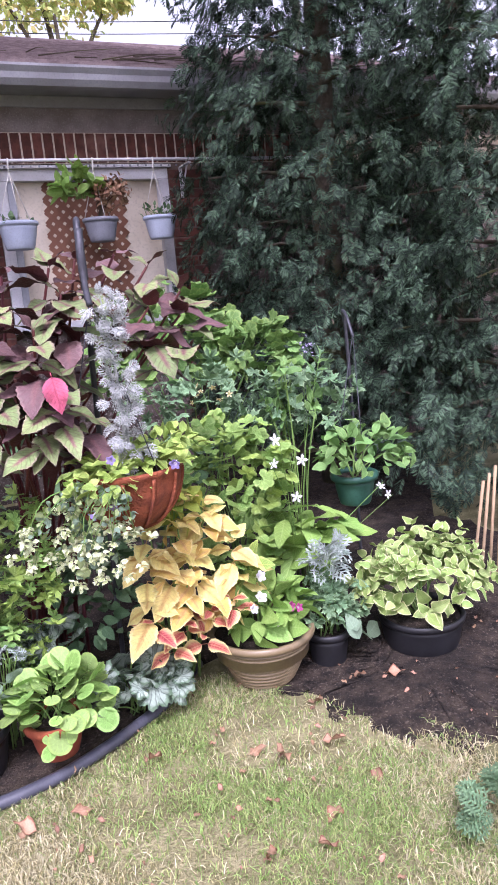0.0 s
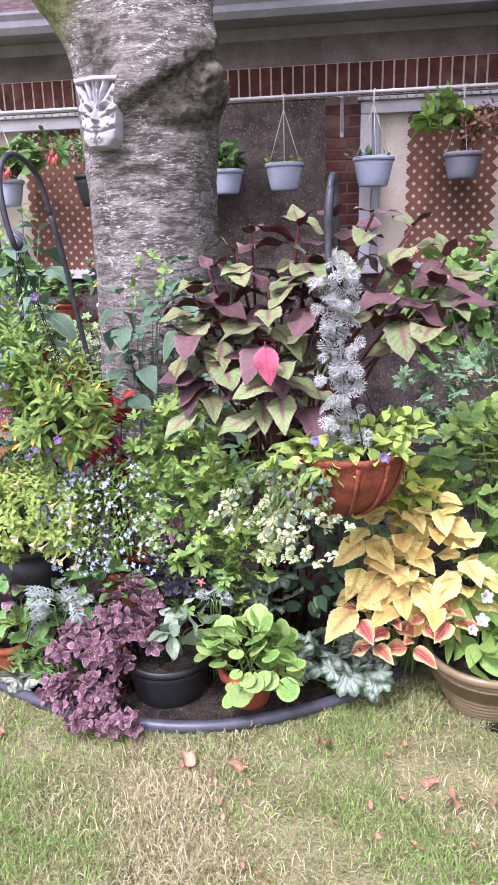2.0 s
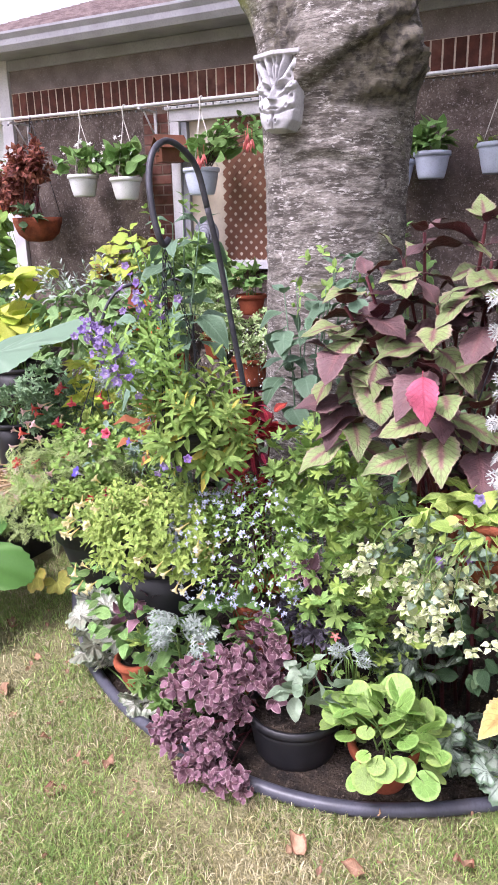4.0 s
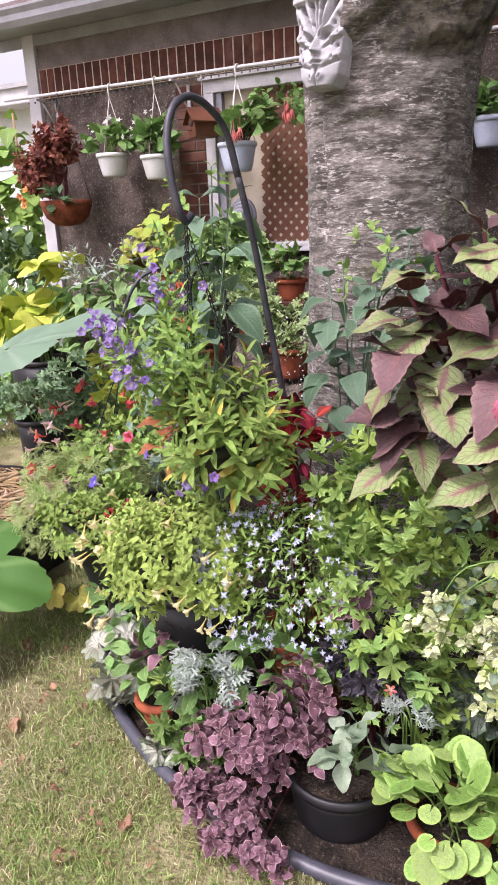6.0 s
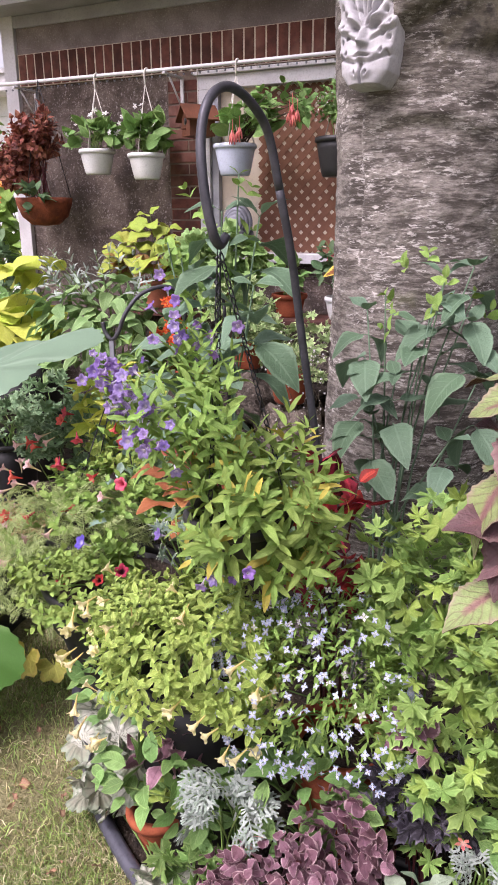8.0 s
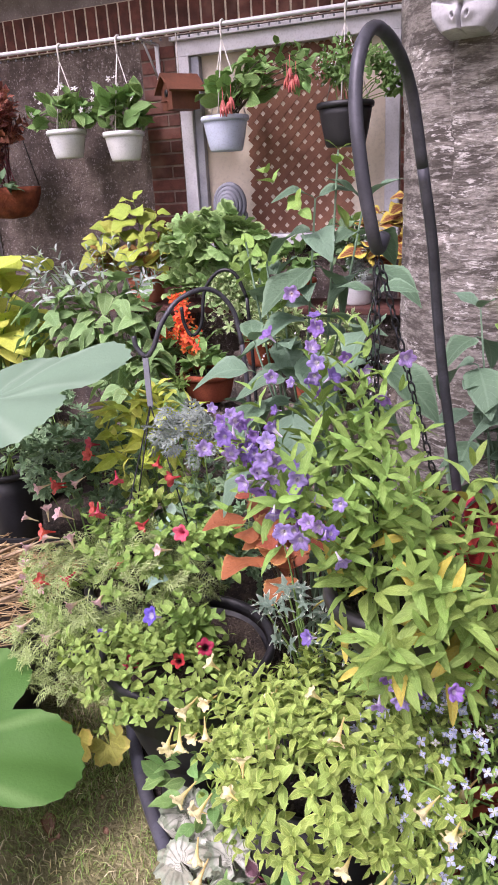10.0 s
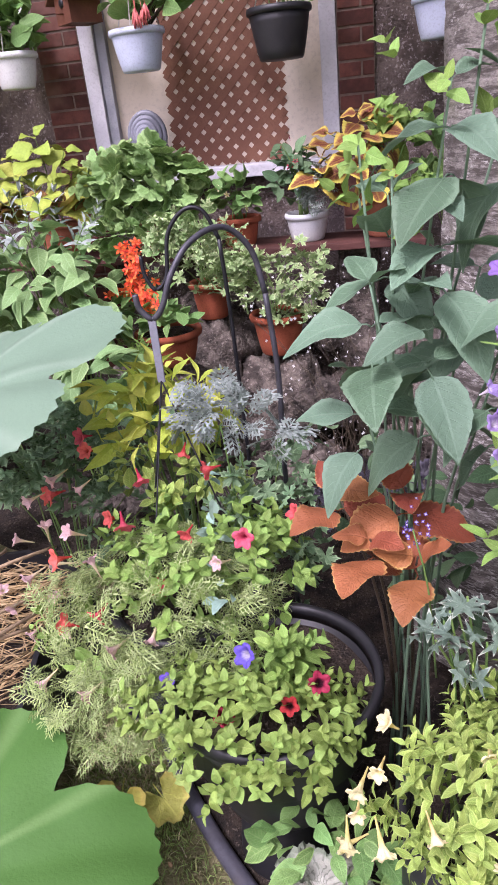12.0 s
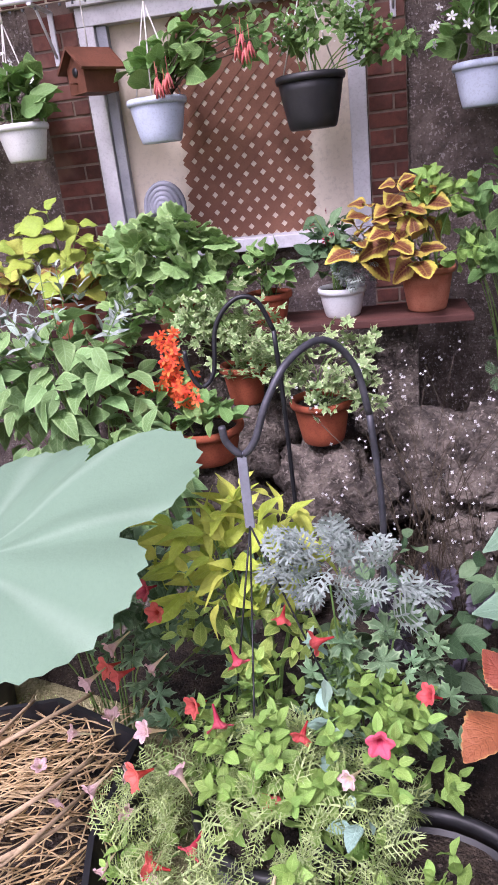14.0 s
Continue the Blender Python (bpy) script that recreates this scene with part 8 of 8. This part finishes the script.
for x, z, ms_mat, fm, n in ((-6.26, 1.72, "light_green", "cream", 40), (-5.53, 1.52, "mid_green", "coral", 34)):
    g = thing("hanging_basket", (x, 6.25, z - 0.2), "hanging flower basket on the black hook", "hanging basket", "baskets on the black hook")
    part("bowl", raw_mesh("bowl", *lathe([(0.001, 0), (0.1, 0.02), (0.17, 0.1), (0.19, 0.17), (0.175, 0.17), (0.15, 0.1)], 24, (x, 6.25, z - 0.2)), mat=M["coir"]), None, g)
    for a in (0.6, 2.7, 4.8):
        part("wire", raw_mesh("wire", *tube([(x + 0.18 * math.cos(a), 6.25 + 0.18 * math.sin(a), z - 0.04), (-5.89 + (-0.36 if x < -5.9 else 0.36), 6.25, 1.99 if x < -5.9 else 1.79)], [0.003], 4), mat=M["iron_black"]), None, g)
    ms, en = whorls(70, (x, 6.22, z - 0.02), (0.36, 0.26, 0.24), 0.09, 3, low=-0.8)
    leaves_joined(g, ms, T_OVATE, LM[ms_mat])
    flower_mass(g, around((x, 6.2, z - 0.05), (0.38, 0.28, 0.28), n * 2, -0.8), T_STAR, FM[fm], 0.0490)
    if fm == "cream":
        flower_mass(g, [np.array((x + 0.05, 6.22, z + 0.3)) + RNG.normal(size=3) * [0.12, 0.1, 0.1] for _ in range(60)], T_TINY, FM["lilac"], 0.0310, name="lilac_spikes")
    stems(g, (x, 6.25, z - 0.05), en, LM["stem"], 0.004)
g = thing("pole_bean_vine", (-4.7, 6.6, 0), "climbing vine with large bright green leaves", "plant")
part("stake", raw_mesh("stake", *tube([(-5.2, 6.6, -0.1), (-5.2, 6.6, 2.5)], [0.012], 6), mat=M["wood_pale"]), None, g)
ms = np.concatenate([crown(110, (-5.22, 6.5, 1.5), (0.36, 0.28, 1.05), 0.23, low=-0.9, inner=0.5, lift=-0.3), crown(40, (-4.95, 6.3, 1.2), (0.3, 0.2, 0.4), 0.2)])
leaves_as_parts(g, ms, T_HEART, LM["fresh_green"])
stems(g, (-4.8, 6.6, 0.02), ends_of(ms, 0.4), LM["stem"], 0.006)
g = thing("hydrangea_shrub", (-4.9, 6.1, 0), "white-flowered shrub beneath the hooks", "shrub")
ms = crown(300, (-4.9, 6.0, 0.8), (0.5, 0.4, 0.6), 0.12, low=-0.6)
leaves_joined(g, ms, T_OVATE, LM["dull_green"])
stems(g, (-4.9, 6.1, 0.02), ends_of(ms, 0.1), LM["stem_brown"], 0.006)
flower_mass(g, around((-5.05, 5.8, 1.1), (0.3, 0.2, 0.25), 120), T_TINY, FM["cream"], 0.0310)
g = thing("mixed_border", (-5.2, 5.2, 0), "border of mixed green shrubs along the path", "shrub")
ms = np.concatenate([crown(420, c, r, 0.11, low=-0.5) for c, r in (((-6.8, 6.0, 0.55), (0.8, 0.5, 0.75)), ((-4.4, 5.3, 0.45), (0.7, 0.5, 0.5)), ((-3.6, 5.0, 0.4), (0.5, 0.4, 0.6)), ((-5.6, 5.5, 0.35), (0.6, 0.4, 0.4)), ((-3.3, 4.3, 0.3), (0.5, 0.35, 0.4)), ((-4.3, 4.6, 0.25), (0.6, 0.3, 0.3)))])
leaves_joined(g, ms, T_OVATE, LM["mid_green"])
stems(g, (-5.2, 5.2, 0.02), ends_of(ms, 0.03), LM["stem_brown"], 0.006, spread=0.5)

# stacked wooden stakes at the far right, low feathery plant on the lawn
g = thing("garden_stakes", (2.35, 2.35, 0), "bundle of thin wooden stakes leaning together", "stakes")
for i in range(5):
    part("stake", raw_mesh("stake", *tube([(2.30 + 0.03 * i, 2.38 - 0.02 * i, 0), (2.40 + 0.035 * i, 2.42, 0.44 + 0.03 * (i % 3))], [0.008], 6), mat=M["wood_pale"]), None, g)
g = thing("lawn_weed", (1.33, 1.16, 0), "small feathery grey-green plant on the lawn", "plant")
ms = crown(30, (1.34, 1.15, 0.06), (0.1, 0.1, 0.1), 0.07, low=0.0)
leaves_joined(g, ms, T_LACY, LM["geranium_dull"])

# far tree behind the roof, and the overhead cables
g = thing("distant_tree", (5.0, 24, 0), "sunlit yellow-green tree beyond the garage", "tree")
part("trunk", raw_mesh("trunk", *tube([(5.0, 24, -0.05), (5.1, 24, 4), (4.8, 24, 10)], [0.3, 0.2, 0.05], 10, 4), mat=M["bark_dark"]), None, g)
for a, b in (((5.0, 24, 6.5), (3.2, 23.6, 10.4)), ((5.0, 24, 7.0), (6.6, 24.4, 10.6)), ((4.9, 24, 7.5), (4.4, 24.8, 11.4))):
    part("limb", raw_mesh("limb", *tube([a, (np.array(a) + b) / 2 + [0, 0, 0.4], b], [0.12, 0.03], 7, 4), mat=M["bark_dark"]), None, g)
ms = np.concatenate([crown(900, c, r, 0.24, low=-0.95, inner=0.25) for c, r in (((3.4, 24, 10.5), (1.6, 1.4, 1.2)), ((5.4, 24.5, 11.0), (1.7, 1.5, 1.5)), ((6.7, 24.2, 10.9), (0.9, 1.0, 0.8)))])
leaves_joined(g, ms, small_leaf, leaf_mat("distant_leaf", rgb("a9b56a"), alt=rgb("c9c27a"), vary=0.3), "crown")
g = thing("utility_pole", (11, 20, 0), "wooden utility pole with overhead cables beyond the garage", "pole")
part("post", raw_mesh("post", *tube([(11, 20, -0.2), (11, 20, 9.4)], [0.15, 0.11], 10), mat=M["bark_dark"]), None, g)
for dz in (0.0, 0.34):
    part("cable", raw_mesh("cable", *tube([(-9, 20, 8.6 + dz), (1, 20, 8.06 + dz * 0.8), (11, 20, 8.5 + dz)], [0.012], 5, 8), mat=M["iron_black"]), None, g)

# ==== lawn grass, fallen leaves ====
def inside_bed(x, y):
    ring = np.array(RING)
    edge = np.interp(x, ring[::-1, 0], ring[::-1, 1], left=9, right=9)
    return (y > edge - 0.02)


def soil_right(x, y):
    e = np.interp(x, [1.1, 1.15, 1.24, 1.32, 1.45, 1.75, 2.3], [2.3, 2.0, 1.83, 1.66, 1.5, 1.42, 1.45])
    return (x > 1.1) & (y > e + 0.06 * np.sin(x * 31) + 0.05 * np.sin(x * 73 + y * 40))


n = 480000
pick = RNG.random(n)
x = np.where(pick < 0.68, RNG.uniform(-1.75, 1.75, n), np.where(pick < 0.80, RNG.uniform(-3.6, 2.6, n), RNG.uniform(-5.0, 4.5, n)))
y = np.where(pick < 0.68, RNG.uniform(0.85, 2.75, n), np.where(pick < 0.80, RNG.uniform(0.0, 4.4, n), RNG.uniform(-3.0, 4.2, n)))
side = RNG.random(n) < 0.10
x = np.where(side, RNG.uniform(-6.0, -2.4, n), x) + RNG.normal(size=n) * 0.16
y = np.where(side, RNG.uniform(2.6, 5.6, n), y) + RNG.normal(size=n) * 0.16
keep = ~inside_bed(x, y) & ~soil_right(x, y) & ~((x > -2.4) & (x < -1.37) & (y > 2.3) & (y < 3.2)) & ~((x > 0.75) & (y > 2.2)) & ~((x < -1.15) & (y > 3.5) & (x > -3.0))
x, y = x[keep], y[keep]
dens = np.array([0.55 + 1.3 * noise.noise(Vector((a * 2.6, b * 2.6, 0))) + 0.35 * noise.noise(Vector((a * 11, b * 11, 4))) for a, b in zip(x, y)])
keep = RNG.random(len(x)) < np.clip(dens, 0.16, 1)
x, y = x[keep], y[keep]
n = len(x)
lean = RNG.normal(size=(n, 2)) * 0.75
L = RNG.uniform(0.012, 0.037, n)
W = RNG.uniform(0.0009, 0.002, n) * np.where(y < 0.7, 1.8, 1.0)
ang = RNG.uniform(0, math.pi, n)
sx, sy = np.cos(ang) * W, np.sin(ang) * W
z0 = np.full(n, 0.001)
base = np.stack([x, y, z0], 1)
side = np.stack([sx, sy, np.zeros(n)], 1)
mid = base + np.stack([lean[:, 0] * L * 0.35, lean[:, 1] * L * 0.35, L * 0.6], 1)
tip = base + np.stack([lean[:, 0] * L, lean[:, 1] * L, L * np.clip(1 - 0.4 * np.hypot(lean[:, 0], lean[:, 1]), 0.15, 1)], 1)
v = np.stack([base - side, base + side, mid - side * 0.8, mid + side * 0.8, tip], 1).reshape(-1, 3)
uv = np.tile(np.array([[0, 0], [0, 1], [0.5, 0], [0.5, 1], [1, 0.5]]), (n, 1))
dry = RNG.random(n) < np.clip(0.42 + np.array([0.9 * noise.noise(Vector((a * 1.9, b * 1.9, 9))) + 0.5 * noise.noise(Vector((a * 6, b * 6, 2))) for a, b in zip(x, y)]), 0.06, 0.95)
for name, which, mat, label in (("grass", ~dry, M["grass"], "short patchy green lawn grass"), ("dry_grass", dry, M["dry_grass"], "dry straw-coloured blades among the lawn grass")):
    m_ = int(which.sum())
    tri = (np.array([[0, 1, 3], [0, 3, 2], [2, 3, 4]])[None] + (np.arange(m_) * 5)[:, None, None]).reshape(-1, 3)
    tagged(new(name, raw_mesh(name, v.reshape(-1, 5, 3)[which].reshape(-1, 3), tri, uv[:m_ * 5], mat)), label, "grass", kind="stuff")

# crumbs of dead leaf and bark in the grass and on the bare soil
n = 420
x, y = RNG.uniform(-1.6, 2.4, n), RNG.uniform(0.75, 2.6, n)
keep = ~inside_bed(x, y) & ~((x < -1.3) & (y > 2.2))
x, y = x[keep], y[keep]
n = len(x)
ms = frames_from(np.stack([x, y, np.full(n, 0.024)], 1), RNG.normal(size=(n, 3)) * [1, 1, 0.25], RNG.normal(size=(n, 3)) * 0.35 + [0, 0, 1], RNG.uniform(0.008, 0.026, n))
crumbs = [blade(0.6, 0.7, 0.8, 4, 3, 0.5, -0.25, 0.2, seed=70 + i) for i in range(3)]
tagged(new("leaf_litter", raw_mesh("leaf_litter", *stack([instanced(q, ms[i::3]) for i, q in enumerate(crumbs)]), mat=M["dead_leaf"])), "crumbled dead leaves scattered over grass and soil", "litter", kind="stuff")
dl = [blade(0.6, 0.7, 0.8, 6, 5, 0.5, -0.25, 0.2, seed=30 + i, stalk=0.2) for i in range(4)]
dmesh = [raw_mesh("fallen_leaf", *q, mat=M["dead_leaf"]) for q in dl]
spots = [(0.65, 1.86), (1.0, 1.62), (1.12, 1.68), (1.05, 1.42), (0.98, 1.30), (1.2, 1.50), (0.8, 1.36), (0.30, 1.70), (0.62, 1.28), (0.20, 1.30), (-0.45, 1.62), (-0.55, 1.80), (-0.62, 1.40), (-0.32, 1.74), (-0.75, 1.85), (-0.9, 1.95), (-0.35, 1.25), (0.05, 1.2), (-1.1, 2.25), (-1.18, 2.30), (1.4, 1.95), (1.5, 1.9), (-0.2, 1.35), (-0.86, 2.12), (0.45, 1.72), (1.25, 1.86), (0.9, 1.72)]
for i, (a, b) in enumerate(spots):
    ob = new("fallen_leaf", dmesh[i % 4])
    ob.matrix_world = pose(a, b, 0.02, RNG.uniform(-25, 25), RNG.uniform(-25, 25), RNG.uniform(0, 360)) @ Matrix.Scale(RNG.uniform(0.04, 0.068), 4)
    tagged(ob, "dry brown leaf fallen on the grass", "leaf", "fallen leaves")

# ==== bricks ====
bm = box_bm(-0.03, 0.03, -0.012, 0.012, -0.095, 0.095, 0.004)
soldier = bm_mesh("brick", bm, M["brick"])
x = X_END + 0.10
while x < 3.4:
    part("brick", soldier, None, wall_north, "", Matrix.Translation((x, WY - 0.014, 2.404)))
    x += 0.0715
for a, b in COLS:
    w = b - a
    z, i = 0.24, 0
    full = bm_mesh("brick", box_bm(-(w - 0.006) / 2, (w - 0.006) / 2, -0.012, 0.012, -0.029, 0.029, 0.004), M["brick"])
    cut = w * 0.66
    long_b = bm_mesh("brick", box_bm(-(cut - 0.012) / 2, (cut - 0.012) / 2, -0.012, 0.012, -0.029, 0.029, 0.004), M["brick"])
    short_b = bm_mesh("brick", box_bm(-(w - cut - 0.006) / 2, (w - cut - 0.006) / 2, -0.012, 0.012, -0.029, 0.029, 0.004), M["brick"])
    while z < 2.28:
        if i % 2:
            part("brick", full, None, wall_north, "", Matrix.Translation(((a + b) / 2, WY - 0.014, z)))
        else:
            part("brick", long_b, None, wall_north, "", Matrix.Translation((a + cut / 2, WY - 0.014, z)))
            part("brick", short_b, None, wall_north, "", Matrix.Translation((a + cut + (w - cut) / 2, WY - 0.014, z)))
        z += 0.0685
        i += 1
